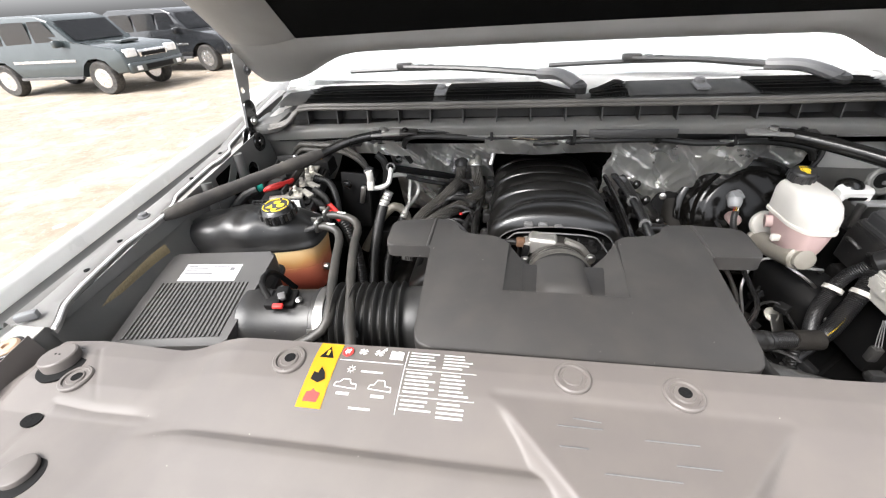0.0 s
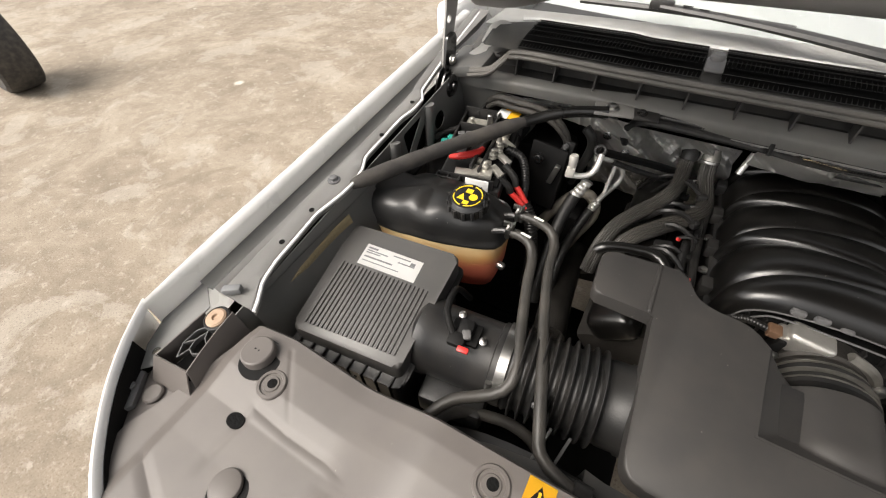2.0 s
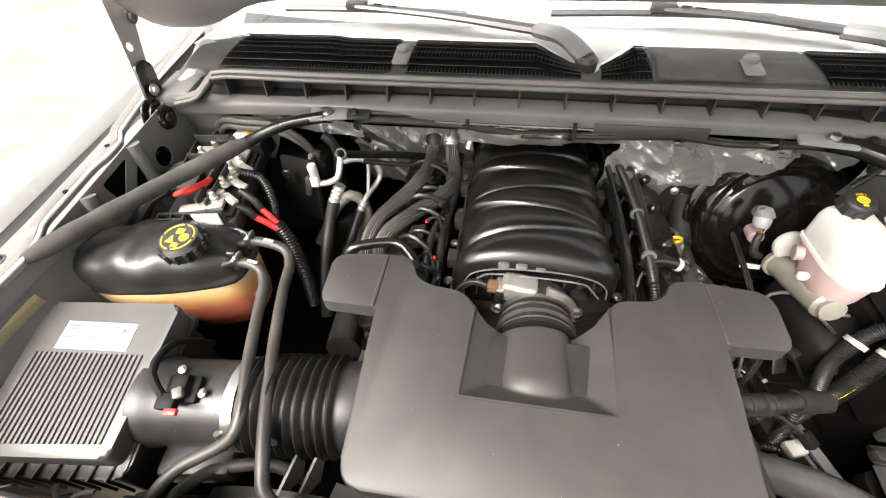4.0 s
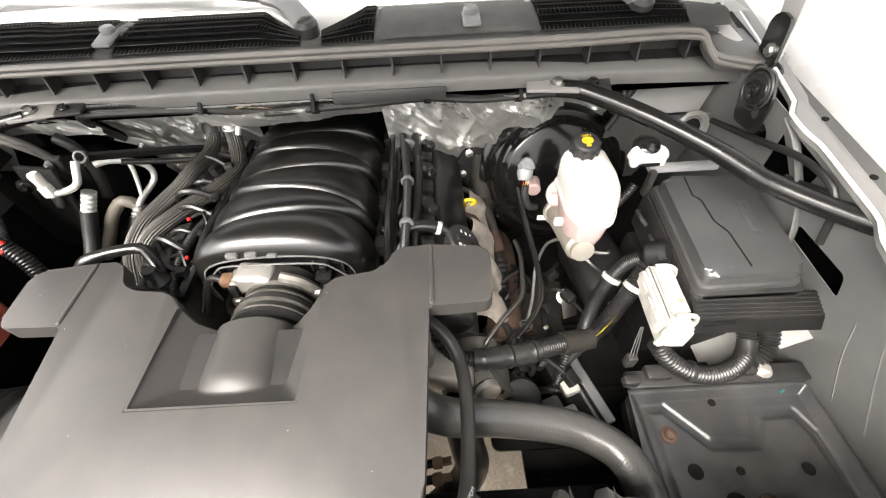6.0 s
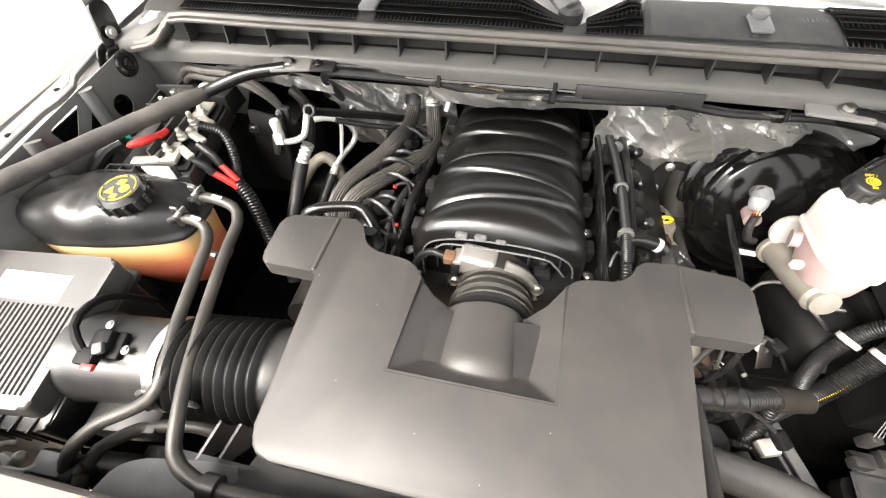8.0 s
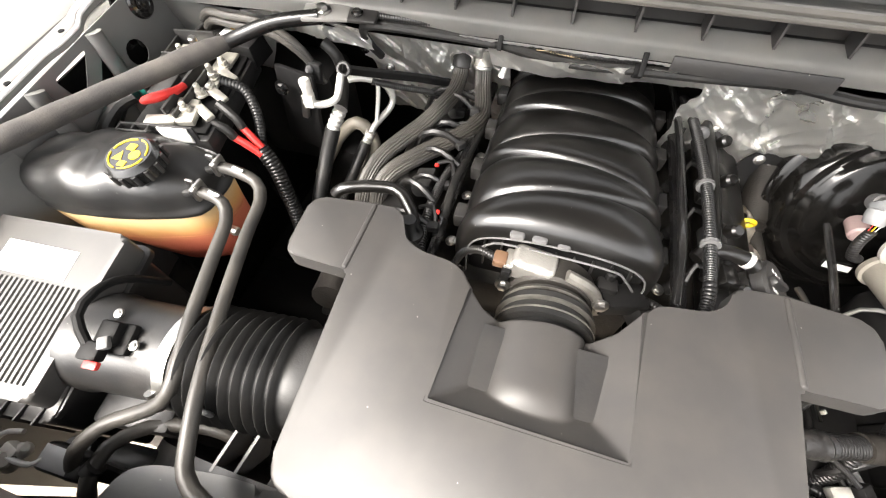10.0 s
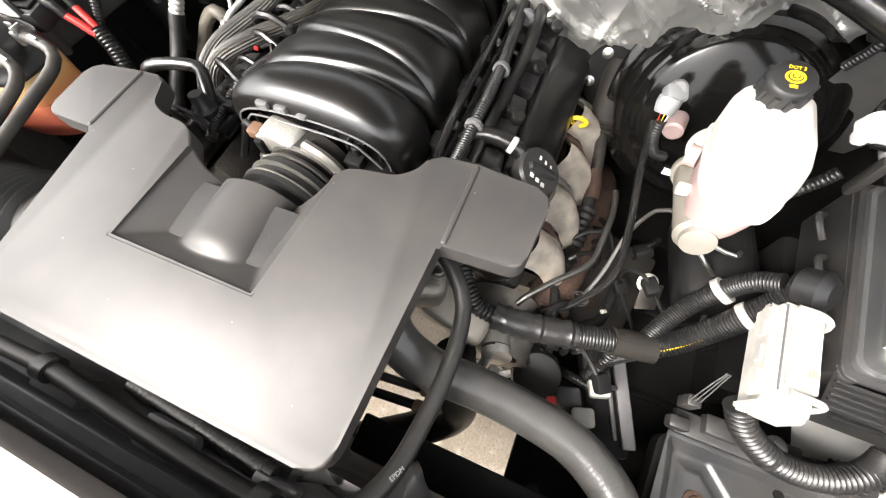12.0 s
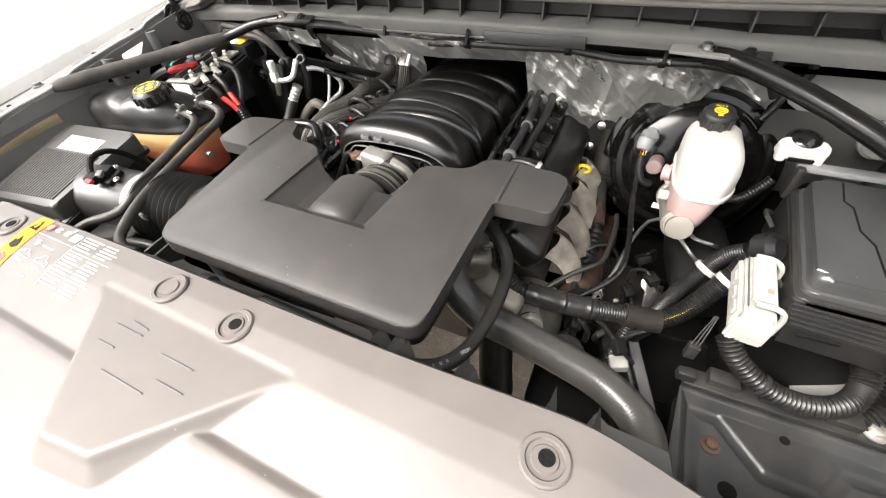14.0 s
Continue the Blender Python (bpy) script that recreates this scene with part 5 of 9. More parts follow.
# ---- intake manifold ----
man = thing("intake_manifold", (0, 0.34, 0.98), "glossy black plastic intake manifold with eight arched runners", "intake manifold")
Y0, Y1, LOBES = 0.112, 0.575, 7


def man_pt(a, i, k):
    """a: across the arch, -1 to 1; i: runner; k: 0 to 1 from the crease before it to the one behind."""
    pitch = (Y1 - Y0 - 0.012) / LOBES

    def crease(j):
        return Y0 + (0.012 + j * pitch + (-1) ** (j + 1) * 0.027 * a if j else 0.0)
    y = crease(i) + (crease(i + 1) - crease(i)) * k
    t = (y - Y0) / (Y1 - Y0)
    top = 0.66 if i == 0 else 0.56
    foot = 0.0 if i == 0 else 0.25
    if k < top:
        h = foot + (1 - foot) * math.sqrt(max(0.0, 1 - (1 - k / top) ** 2))
    else:
        h = 1 - 0.75 * ((k - top) / (1 - top)) ** 2
    r = 1 - (0.26 if i == 0 and k < top else 0.11 + 0.12 * abs(a) ** 1.3) * (1 - h)
    th = a * math.pi / 2
    w = 0.141 - 0.004 * t
    x = w * (0.35 + 0.65 * r) * math.copysign(abs(math.sin(th)) ** 0.85, th)
    flat = 0.62 - (0.28 * (1 - k / top) if i == 0 and k < top else 0.0)
    z = 0.972 + (1.113 - 0.050 * t - 0.972) * r * max(0, math.cos(th)) ** flat
    return Vector((x, y - 0.006 * (1 - math.cos(th)) * min(1, t / 0.08), z))


bm = bmesh.new()
ROWS_PER = 18
sheet(bm, 60, LOBES * ROWS_PER, lambda u, v: man_pt(2 * u - 1, min(LOBES - 1, int(v * LOBES + 1e-6)), v * LOBES - min(LOBES - 1, int(v * LOBES + 1e-6))))
bmesh.ops.recalc_face_normals(bm, faces=list(bm.faces))
part("runner_shell", bm, BLACK_S, man, "", 42)
# front flange, lip and face
bm = bmesh.new()
lip = [man_pt(2 * k / 40 - 1, 0, 0.0) + Vector((0, -0.002, 0.0)) for k in range(41)]
sweep(bm, lip, 0.0014, 8)
part("front_lip", bm, GREYPL, man, "greyish moulded lip")
low_lip = [(-0.112, 0.1075, 1.020), (-0.090, 0.1065, 1.052), (-0.060, 0.1065, 1.064), (0.060, 0.1065, 1.060), (0.088, 0.1070, 1.044), (0.118, 0.1085, 1.000), (0.126, 0.1100, 0.985)]
part("lower_lip", sweep(bmesh.new(), spline(low_lip, 0.008), 0.0016, 6), GREYPL, man, "second greyish moulded lip")
part("front_face", boxed((0, 0.150, 0.985), (0.24, 0.05, 0.10), 0.012), BLACK_D, man)
for k in range(9):
    part("face_rib", boxed((-0.095 + k * 0.024, 0.124, 1.012), (0.0025, 0.012, 0.055), 0.0008), BLACK, man)
for x in (-0.054, -0.026, 0.004):
    part("front_tab", boxed((x, 0.112, 1.0805 if x < 0 else 1.078), (0.019 if x < 0 else 0.016, 0.010, 0.011 if x < 0 else 0.006), 0.004), GREYPL, man)
for s in (-1, 1):
    part("side_skirt", boxed((s * 0.136, 0.36, 0.965), (0.016, 0.42, 0.05), 0.004), BLACK, man)
    for k in range(4):
        y = 0.17 + k * 0.105
        bm = boxed((s * 0.146, y + 0.02, 0.995), (0.020, 0.030, 0.028), 0.004)
        part("side_bracket", bm, BLACK, man)
    for k in range(5):
        bolt(man, (s * 0.150, 0.145 + k * 0.095, 0.985), (s * 0.2, 0, 1), 0.006)

# ---- throttle body and its coupling ----
thr = thing("throttle_body", (0, 0.09, 0.99), "cast aluminium throttle body with a motor housing", "throttle body")
ax = (0, -1, 0.12)
bm = boxed((-0.026, 0.096, 1.046), (0.056, 0.036, 0.038), 0.008, (0, 4, -4), 3)
box(bm, (-0.056, 0.095, 1.040), (0.014, 0.030, 0.030), 0.004)
part("motor_housing", bm, ALU, thr, "light grey cast motor housing")
part("motor_plug", boxed((-0.068, 0.092, 1.050), (0.018, 0.02, 0.014), 0.003), BROWNPL, thr, "brownish connector")
part("bore", turned([(0.058, -0.02), (0.058, 0.012), (0.054, 0.016)], frame_at((0.004, 0.085, 1.0), ax), 30), GRIME, thr)
bm = sweep(bmesh.new(), spline([(0.015, 0.085, 1.060), (0.045, 0.082, 1.048), (0.062, 0.080, 1.024), (0.066, 0.080, 1.0)], 0.008), 0.008, 8)
part("flange_arm", bm, ALUD, thr)
bolt(thr, (0.065, 0.074, 1.028), ax, 0.007)
bolt(thr, (-0.058, 0.074, 1.018), ax, 0.007)
for k, (d, r) in enumerate(((0.028, 0.056), (0.040, 0.060), (0.052, 0.057), (0.064, 0.061))):
    c = Vector((0.004, 0.085, 1.0)) + Vector(ax).normalized() * d
    bm = turned([(r - 0.008, -0.005), (r, -0.004), (r, 0.004), (r - 0.008, 0.005)], frame_at(c, ax), 32)
    part("coupling_ring" if k % 2 else "clamp_ring", bm, RUBBER if k != 0 else GRIME, thr)
for d, r in ((0.030, 0.0585), (0.046, 0.0625), (0.060, 0.0625)):
    c = Vector((0.004, 0.085, 1.0)) + Vector(ax).normalized() * d
    part("ring_edge", turned([(r - 0.003, -0.0012), (r, -0.0008), (r, 0.0008), (r - 0.003, 0.0012)], frame_at(c, ax), 40), ALUD, thr, "thin bright ring edge")
part("duct_mouth", turned([(0.054, 0), (0.054, 0.05)], frame_at((0.004, 0.055, 1.0), ax), 30), RUBBER, thr)
bm = boxed((0.092, 0.098, 1.012), (0.062, 0.036, 0.026), 0.004, (0, 10, 20))
box(bm, (0.070, 0.102, 1.026), (0.026, 0.020, 0.024), 0.004)
box(bm, (0.118, 0.092, 1.000), (0.022, 0.026, 0.030), 0.004, (0, 20, 30))
lathe(bm, [(0.006, 0), (0.0065, 0.012), (0.004, 0.014)], frame_at((0.071, 0.110, 1.036), (0, 0.1, 1)), 12)
part("sensor", bm, BLACK_D, thr)
part("motor_cover", boxed((-0.058, 0.086, 1.028), (0.012, 0.024, 0.046), 0.003, (0, 4, -4)), BLACK_D, thr)
part("sensor_tag", boxed((0.0695, 0.094, 1.030), (0.014, 0.002, 0.009), 0.0005), WHITE, thr, "white tag")
for pts, r in (([(-0.068, 0.09, 1.05), (-0.10, 0.105, 1.04), (-0.125, 0.11, 1.01), (-0.14, 0.09, 0.97)], 0.006), ([(0.09, 0.10, 1.01), (0.12, 0.11, 1.005), (0.155, 0.10, 1.0), (0.18, 0.08, 0.98)], 0.006)):
    part("lead", corrugated(pts, r, 0.004), RIBBED, thr)

# ---- air resonator cover ----
reso = thing("air_resonator", (0, -0.05, 1.0), "matt charcoal plastic air resonator over the front of the engine", "resonator cover")


def reso_top(x, y):
    return -0.11 * max(0, -0.06 - y) - 0.10 * max(0, -0.19 - y)


left = [(-0.222, -0.217), (-0.232, 0.002), (-0.318, 0.004), (-0.324, 0.094), (-0.240, 0.106), (-0.203, 0.104), (-0.193, 0.085), (-0.183, 0.062), (-0.160, 0.051), (-0.122, 0.047), (-0.103, 0.038), (-0.088, 0.020)]
right = [(0.094, 0.044), (0.112, 0.056), (0.160, 0.062), (0.178, 0.076), (0.187, 0.100), (0.238, 0.107), (0.322, 0.094), (0.316, 0.004), (0.234, 0.002), (0.224, -0.217)]
lr = [0.028, 0.004, 0.016, 0.018, 0, 0.01, 0.01, 0.012, 0.012, 0.01, 0, 0]
rr = [0, 0.012, 0.012, 0.01, 0.01, 0, 0.018, 0.016, 0.004, 0.028]
# the raised field's edge follows the sunk funnel
funnel = [(-0.104, -0.108), (0.088, -0.109)]
outline = rounded(left + funnel + right, lr + [0, 0] + rr, 5)
outline = outline[::-1]
bm = slabbed(outline, 1.066, 1.091, 0.006, None, 3, lambda x, y: reso_top(x, y))
shell = part("shell", bm, COVER, reso, "", 32)
# the sunk funnel round the throttle duct
def pit(x, y):
    """Height inside the funnel: three sloping flanks, a floor and the round duct hump."""
    front = 1.0862 - 0.80 * (y + 0.1085)
    lx, rx = -0.104 + 0.115 * (y + 0.108), 0.088 + 0.045 * (y + 0.108)
    flank_l, flank_r = 1.0862 - 0.80 * (x - lx), 1.0862 - 0.86 * (rx - x)
    end = max(0.0, min(1.0, (y + 0.098) / 0.035))
    d = (x + 0.003) / 0.049
    duct = 1.046 + 0.033 * math.sqrt(max(0.0, 1 - d * d)) * math.sqrt(max(0.0, 1 - (1 - end) ** 2)) if abs(d) < 1 else 1.0
    soft = 0.0016
    vals = (front, flank_l, flank_r, 1.0475, duct)
    top = max(vals)
    return min(1.0862, top + soft * math.log(sum(math.exp((q - top) / soft) for q in vals)))


def pit_at(u, v):
    y_end = lerp(u, [(0, 0.020), (0.10, 0.008), (0.24, 0.004), (0.5, 0.008), (0.78, 0.010), (0.9, 0.022), (1, 0.044)])
    y = -0.1085 + (y_end + 0.1085) * v
    lx, rx = -0.104 + 0.115 * (y + 0.108), 0.088 + 0.045 * (y + 0.108)
    x = lx + (rx - lx) * u
    return Vector((x, y, pit(x, y)))


bm = bmesh.new()
g = sheet(bm, 80, 50, pit_at)
skirt = [bm.verts.new(v.co + Vector((0, 0.001, -0.006))) for v in g[-1]]
for i in range(len(skirt) - 1):
    bm.faces.new((g[-1][i], g[-1][i + 1], skirt[i + 1], skirt[i]))
bmesh.ops.recalc_face_normals(bm, faces=list(bm.faces))
part("funnel", bm, COVER, shell, "", 80)
for s in (-1, 1):
    part("ear_step", boxed((s * 0.238, 0.053, 1.0905), (0.0065, 0.098, 0.006), 0.0026, (0, 0, 0), 3), COVER, shell)
for s in (-1, 1):
    part("mount_foot", boxed((s * 0.15, -0.19, 1.0), (0.03, 0.03, 0.06), 0.005), BLACK, reso)
# underside box
part("lower_box", slabbed(rounded([(-0.198, -0.190), (0.200, -0.190), (0.212, -0.006), (-0.210, -0.006)][::-1], 0.024), 0.99, 1.0655, 0.0, None, 2, reso_top), BLACK, reso)

# ---- air filter box ----
air = thing("air_filter_box", (-0.61, -0.14, 0.95), "ribbed black plastic air filter box with a white label", "air box")
SL = (1.083 - 1.049) / 0.19


def lid_z(x, y):
    return SL * (y + 0.135)


lid_out = rounded([(-0.728, -0.045), (-0.522, -0.026), (-0.512, -0.226), (-0.700, -0.246)][::-1], 0.012)
lid = part("lid", slabbed(lid_out, 1.030, 1.0665, 0.006, None, 3, lid_z), AIRLID, air, "dark grey ribbed lid")
base_out = rounded([(-0.722, -0.05), (-0.526, -0.03), (-0.505, -0.240), (-0.712, -0.262)][::-1], 0.012)
part("base", slabbed(base_out, 0.86, 1.034, 0.003, None, 2, lambda x, y: lid_z(x, y) if True else 0), BLACK, air, "black plastic lower case")
rim_out = rounded([(-0.736, -0.040), (-0.515, -0.020), (-0.503, -0.236), (-0.712, -0.258)][::-1], 0.014)
part("rim", slabbed(rim_out, 1.024, 1.032, 0.002, None, 2, lid_z), BLACK, air)
for k in range(22):
    t = (k + 0.5) / 22
    a = Vector((-0.700, -0.118, 0)).lerp(Vector((-0.536, -0.104, 0)), t)
    b = Vector((-0.688, -0.232, 0)).lerp(Vector((-0.527, -0.212, 0)), t)
    for q in (a, b):
        q.z = 1.0666 + lid_z(q.x, q.y)
    bm = bmesh.new()
    d = (b - a).normalized()
    sd = d.cross(Vector((0, 0, 1))).normalized()
    vs = []
    for q in (a, b):
        for w, h in ((-0.0026, 0.0), (-0.0018, 0.0024), (0.0018, 0.0024), (0.0026, 0.0)):
            vs.append(bm.verts.new(q + sd * w + Vector((0, 0, h))))
    for k2 in range(3):
        bm.faces.new((vs[k2], vs[k2 + 1], vs[k2 + 5], vs[k2 + 4]))
    bm.faces.new(vs[0:4])
    bm.faces.new(vs[4:8][::-1])
    bmesh.ops.recalc_face_normals(bm, faces=list(bm.faces))
    part("lid_rib", bm, AIRLID, lid)
lb = bmesh.new()
quad = [Vector((-0.678, -0.070, 0)), Vector((-0.570, -0.063, 0)), Vector((-0.566, -0.102, 0)), Vector((-0.674, -0.110, 0))]
for q in quad:
    q.z = 1.0672 + lid_z(q.x, q.y)


def sticker_at(u, v, lift=0.0):
    return quad[0].lerp(quad[1], u) * (1 - v) + quad[3].lerp(quad[2], u) * v + Vector((0, 0, lift))


sheet(lb, 6, 4, lambda u, v: sticker_at(u, v))
bmesh.ops.solidify(lb, geom=list(lb.faces), thickness=0.0003)
stk = part("sticker", lb, LABEL, lid, "white paper label with grey print")
for u0, v0, u1, v1 in ((0.05, 0.12, 0.22, 0.20), (0.05, 0.26, 0.42, 0.31), (0.05, 0.36, 0.30, 0.41), (0.5, 0.14, 0.80, 0.19), (0.05, 0.55, 0.55, 0.62), (0.62, 0.36, 0.90, 0.41), (0.05, 0.76, 0.70, 0.80), (0.82, 0.2, 0.90, 0.35)):
    b2 = bmesh.new()
    sheet(b2, 2, 2, lambda u, v: sticker_at(u0 + (u1 - u0) * u, v0 + (v1 - v0) * v, 0.0006))
    bmesh.ops.solidify(b2, geom=list(b2.faces), thickness=0.0002)
    part("print_bar", b2, INK, stk)
for k in range(8):
    x = -0.690 + k * 0.024
    part("case_rib", boxed((x, -0.252 + 0.0025 * k, 0.99), (0.003, 0.022, 0.06), 0.001), BLACK, air)
for k in range(2):
    bm = tube([(-0.66 + 0.09 * k, -0.257, 1.03), (-0.66 + 0.09 * k, -0.268, 1.018), (-0.66 + 0.09 * k, -0.262, 1.0)], 0.003, 8)
    part("spring_clip", bm, STEEL, air)

# duct from the box: mass-air tube, steel clamp, bellows
duct = thing("intake_duct", (-0.40, -0.13, 0.98), "black plastic intake duct with a steel clamp and ribbed bellows", "intake duct")
D0, D1 = Vector((-0.525, -0.140, 1.012)), Vector((-0.225, -0.108, 1.012))
axd = (D1 - D0).normalized()
part("mass_air_tube", turned([(0.050, -0.01), (0.061, 0.0), (0.061, 0.02), (0.058, 0.025), (0.057, 0.118), (0.060, 0.12), (0.060, 0.145)], frame_at(D0, axd), 40), BLACK, duct)
clamp = part("band_clamp", turned([(0.0600, 0), (0.0625, 0.0), (0.0625, 0.014), (0.0600, 0.014)], frame_at(D0 + axd * 0.128, axd), 40), STEEL, duct, "bright steel band clamp")
bm = turned([(0.005, -0.012), (0.005, 0.012), (0.006, 0.013), (0.006, 0.018)], frame_at((-0.395, -0.182, 1.035), (0.1, -0.3, -1)), 12)
part("clamp_screw", bm, STEEL, clamp)
n = 9
prof = [(0.060, 0.0), (0.064, 0.005)]
for k in range(n):
    h = 0.012 + k * 0.0135
    prof += [(0.060, h), (0.068, h + 0.0016), (0.069, h + 0.003), (0.068, h + 0.0044), (0.060, h + 0.006), (0.058, h + 0.0095)]
prof += [(0.060, 0.136), (0.060, 0.160), (0.0625, 0.161), (0.0625, 0.172), (0.059, 0.174), (0.059, 0.20)]
part("bellows", turned(prof, frame_at(D0 + axd * 0.142, axd), 44), RUBBER, duct, "black rubber bellows", 70)
part("patch", boxed((-0.326, -0.178, 1.045), (0.018, 0.006, 0.014), 0.003), GREYPL, duct)
sens = part("mass_air_sensor", boxed((-0.452, -0.140, 1.072), (0.044, 0.034, 0.010), 0.003, (12, 0, 6)), BLACK_D, duct)
part("sensor_body", boxed((-0.452, -0.138, 1.081), (0.022, 0.026, 0.014), 0.004, (12, 0, 6)), BLACK_D, sens)
part("sensor_clip", boxed((-0.446, -0.150, 1.086), (0.012, 0.014, 0.008), 0.002, (12, 0, 30)), GREYPL, sens)
part("sensor_plug", boxed((-0.456, -0.160, 1.081), (0.024, 0.020, 0.014), 0.003, (12, 0, 6)), BLACK_D, sens)
part("lock_tab", boxed((-0.440, -0.173, 1.087), (0.016, 0.008, 0.006), 0.0015, (12, 0, 6)), RED, sens, "red locking tab")
for p in ((-0.424, -0.142, 1.074), (-0.470, -0.115, 1.072)):
    bolt(sens, p, (0, -0.2, 1), 0.0038)
part("sensor_lead", tube([(-0.464, -0.156, 1.085), (-0.485, -0.135, 1.098), (-0.492, -0.105, 1.096), (-0.498, -0.075, 1.07), (-0.49, -0.05, 1.02)], 0.0052, 10), BLACK_D, sens)
part("resonance_box", boxed((-0.445, -0.185, 0.965), (0.10, 0.07, 0.05), 0.008, (0, 0, 8)), BLACK, duct)

# ---- coolant reservoir ----
tank = thing("coolant_reservoir", (-0.62, 0.08, 0.93), "black-topped coolant reservoir, yellowed below with orange coolant", "coolant tank")
top_out = [(-0.782, 0.030), (-0.770, 0.005), (-0.72, -0.002), (-0.66, -0.006), (-0.60, 0.004), (-0.545, 0.022), (-0.505, 0.040), (-0.487, 0.060), (-0.487, 0.112), (-0.50, 0.134), (-0.54, 0.143), (-0.66, 0.141), (-0.75, 0.105), (-0.78, 0.07)]


def seam_z(x):
    return lerp(x, [(-0.79, 1.046), (-0.64, 1.063), (-0.49, 1.050)])


def tank_ring(scale, dz, z_of, lobes=0.0):
    cx, cy = -0.630, 0.075
    pts = [p for p in (q for q in spline([(a, b, 0) for a, b in top_out + top_out[:1]], 0.012))][:-1]
    out = []
    for p in pts:
        k = scale * (1 + lobes * 0.055 * (abs(math.cos(4.5 * math.atan2(p.y - cy, (p.x - cx) * 0.6))) - 0.6))
        x, y = cx + (p.x - cx) * k, cy + (p.y - cy) * k
        out.append(Vector((x, y, z_of(x, y) + dz)))
    return out


def stack(rings):
    bm = bmesh.new()
    vs = [[bm.verts.new(p) for p in r] for r in rings]
    k = len(vs[0])
    for a, b in zip(vs, vs[1:]):
        for i in range(k):
            bm.faces.new((a[i], a[(i + 1) % k], b[(i + 1) % k], b[i]))
    bm.faces.new(vs[0][::-1])
    bm.faces.new(vs[-1])
    bmesh.ops.recalc_face_normals(bm, faces=list(bm.faces))
    return bm


def dome(x, y):
    lumps = 0.0075 * abs(math.sin((x + 0.25 * y + 0.79) * 52)) ** 0.7 - 0.006 + 0.003 * math.sin(y * 40)
    return seam_z(x) + lumps - 0.012 * min(1, max(0, (y - 0.07) / 0.07)) ** 1.5


rings = [tank_ring(1.0, -0.004, lambda x, y: seam_z(x)), tank_ring(1.012, -0.002, lambda x, y: seam_z(x)), tank_ring(1.012, 0.003, lambda x, y: seam_z(x)), tank_ring(0.985, 0.006, lambda x, y: seam_z(x)),
         tank_ring(0.97, 0.016, lambda x, y: seam_z(x), 0.7), tank_ring(0.955, 0.028, lambda x, y: seam_z(x), 1.2), tank_ring(0.915, 0.041, dome, 1.6), tank_ring(0.84, 0.050, dome, 1.6), tank_ring(0.74, 0.055, dome, 1.0), tank_ring(0.6, 0.058, dome), tank_ring(0.35, 0.060, dome), tank_ring(0.1, 0.060, dome)]
part("upper_shell", stack(rings), TANKBLK, tank, "satin black upper shell", 60)


def floor_z(x):
    return lerp(x, [(-0.80, 1.025), (-0.70, 1.015), (-0.62, 0.985), (-0.56, 0.935), (-0.48, 0.925)])


def level(x):
    return lerp(x, [(-0.80, 1.02), (-0.66, 1.01), (-0.60, 1.008), (-0.48, 1.0)])


rings = [tank_ring(0.985, -0.004, lambda x, y: seam_z(x)), tank_ring(0.985, -0.02, lambda x, y: seam_z(x)), tank_ring(0.965, 0, lambda x, y: max(level(x), floor_z(x)))]
part("upper_wall", stack(rings), COOLANT, tank, "yellowed translucent wall", 60)
rings = [tank_ring(0.9652, 0.0, lambda x, y: max(level(x), floor_z(x)) - 0.0008), tank_ring(0.95, 0, lambda x, y: 0.5 * level(x) + 0.5 * floor_z(x)), tank_ring(0.90, 0.004, lambda x, y: min(level(x) - 0.002, floor_z(x))),
         tank_ring(0.8, 0.0, lambda x, y: min(level(x) - 0.004, floor_z(x)) - 0.002)]
part("lower_wall", stack(rings), COOLANT, tank, "lower wall stained red-orange by coolant", 60)
m = frame_at((-0.554, 0.062, 1.105), (0.0, -0.08, 1))
cp = part("cap", turned([(0.028, -0.01), (0.028, 0.006), (0.034, 0.008), (0.0345, 0.026), (0.031, 0.031), (0.029, 0.033)], m, 40), CAPBLK, tank, "black screw cap with yellow symbols")
for k in range(14):
    a = 2 * math.pi * k / 14
    part("grip", sweep(bmesh.new(), [m @ Vector((0.0345 * math.cos(a), 0.0345 * math.sin(a), h)) for h in (0.009, 0.017, 0.025)], 0.0032, 8), BLACK, cp)
for a0 in range(4):
    bm = bmesh.new()
    arc = [m @ Vector((0.0245 * math.cos(t), 0.0245 * math.sin(t), 0.0335)) for t in np.linspace(a0 * math.pi / 2 + 0.12, a0 * math.pi / 2 + 1.45, 9)]
    sweep(bm, arc, 0.0011, 5)
    part("ring_mark", bm, YELLOW, cp)


def flat(pts, m, h, name, parent, material):
    bm = bmesh.new()
    bm.faces.new([bm.verts.new(m @ Vector((x, y, h))) for x, y in pts])
    got = bmesh.ops.extrude_face_region(bm, geom=list(bm.faces))
    for v in got["geom"]:
        if isinstance(v, bmesh.types.BMVert):
            v.co -= m.to_3x3() @ Vector((0, 0, 0.0006))
    bmesh.ops.recalc_face_normals(bm, faces=list(bm.faces))
    return part(name, bm, material, parent)


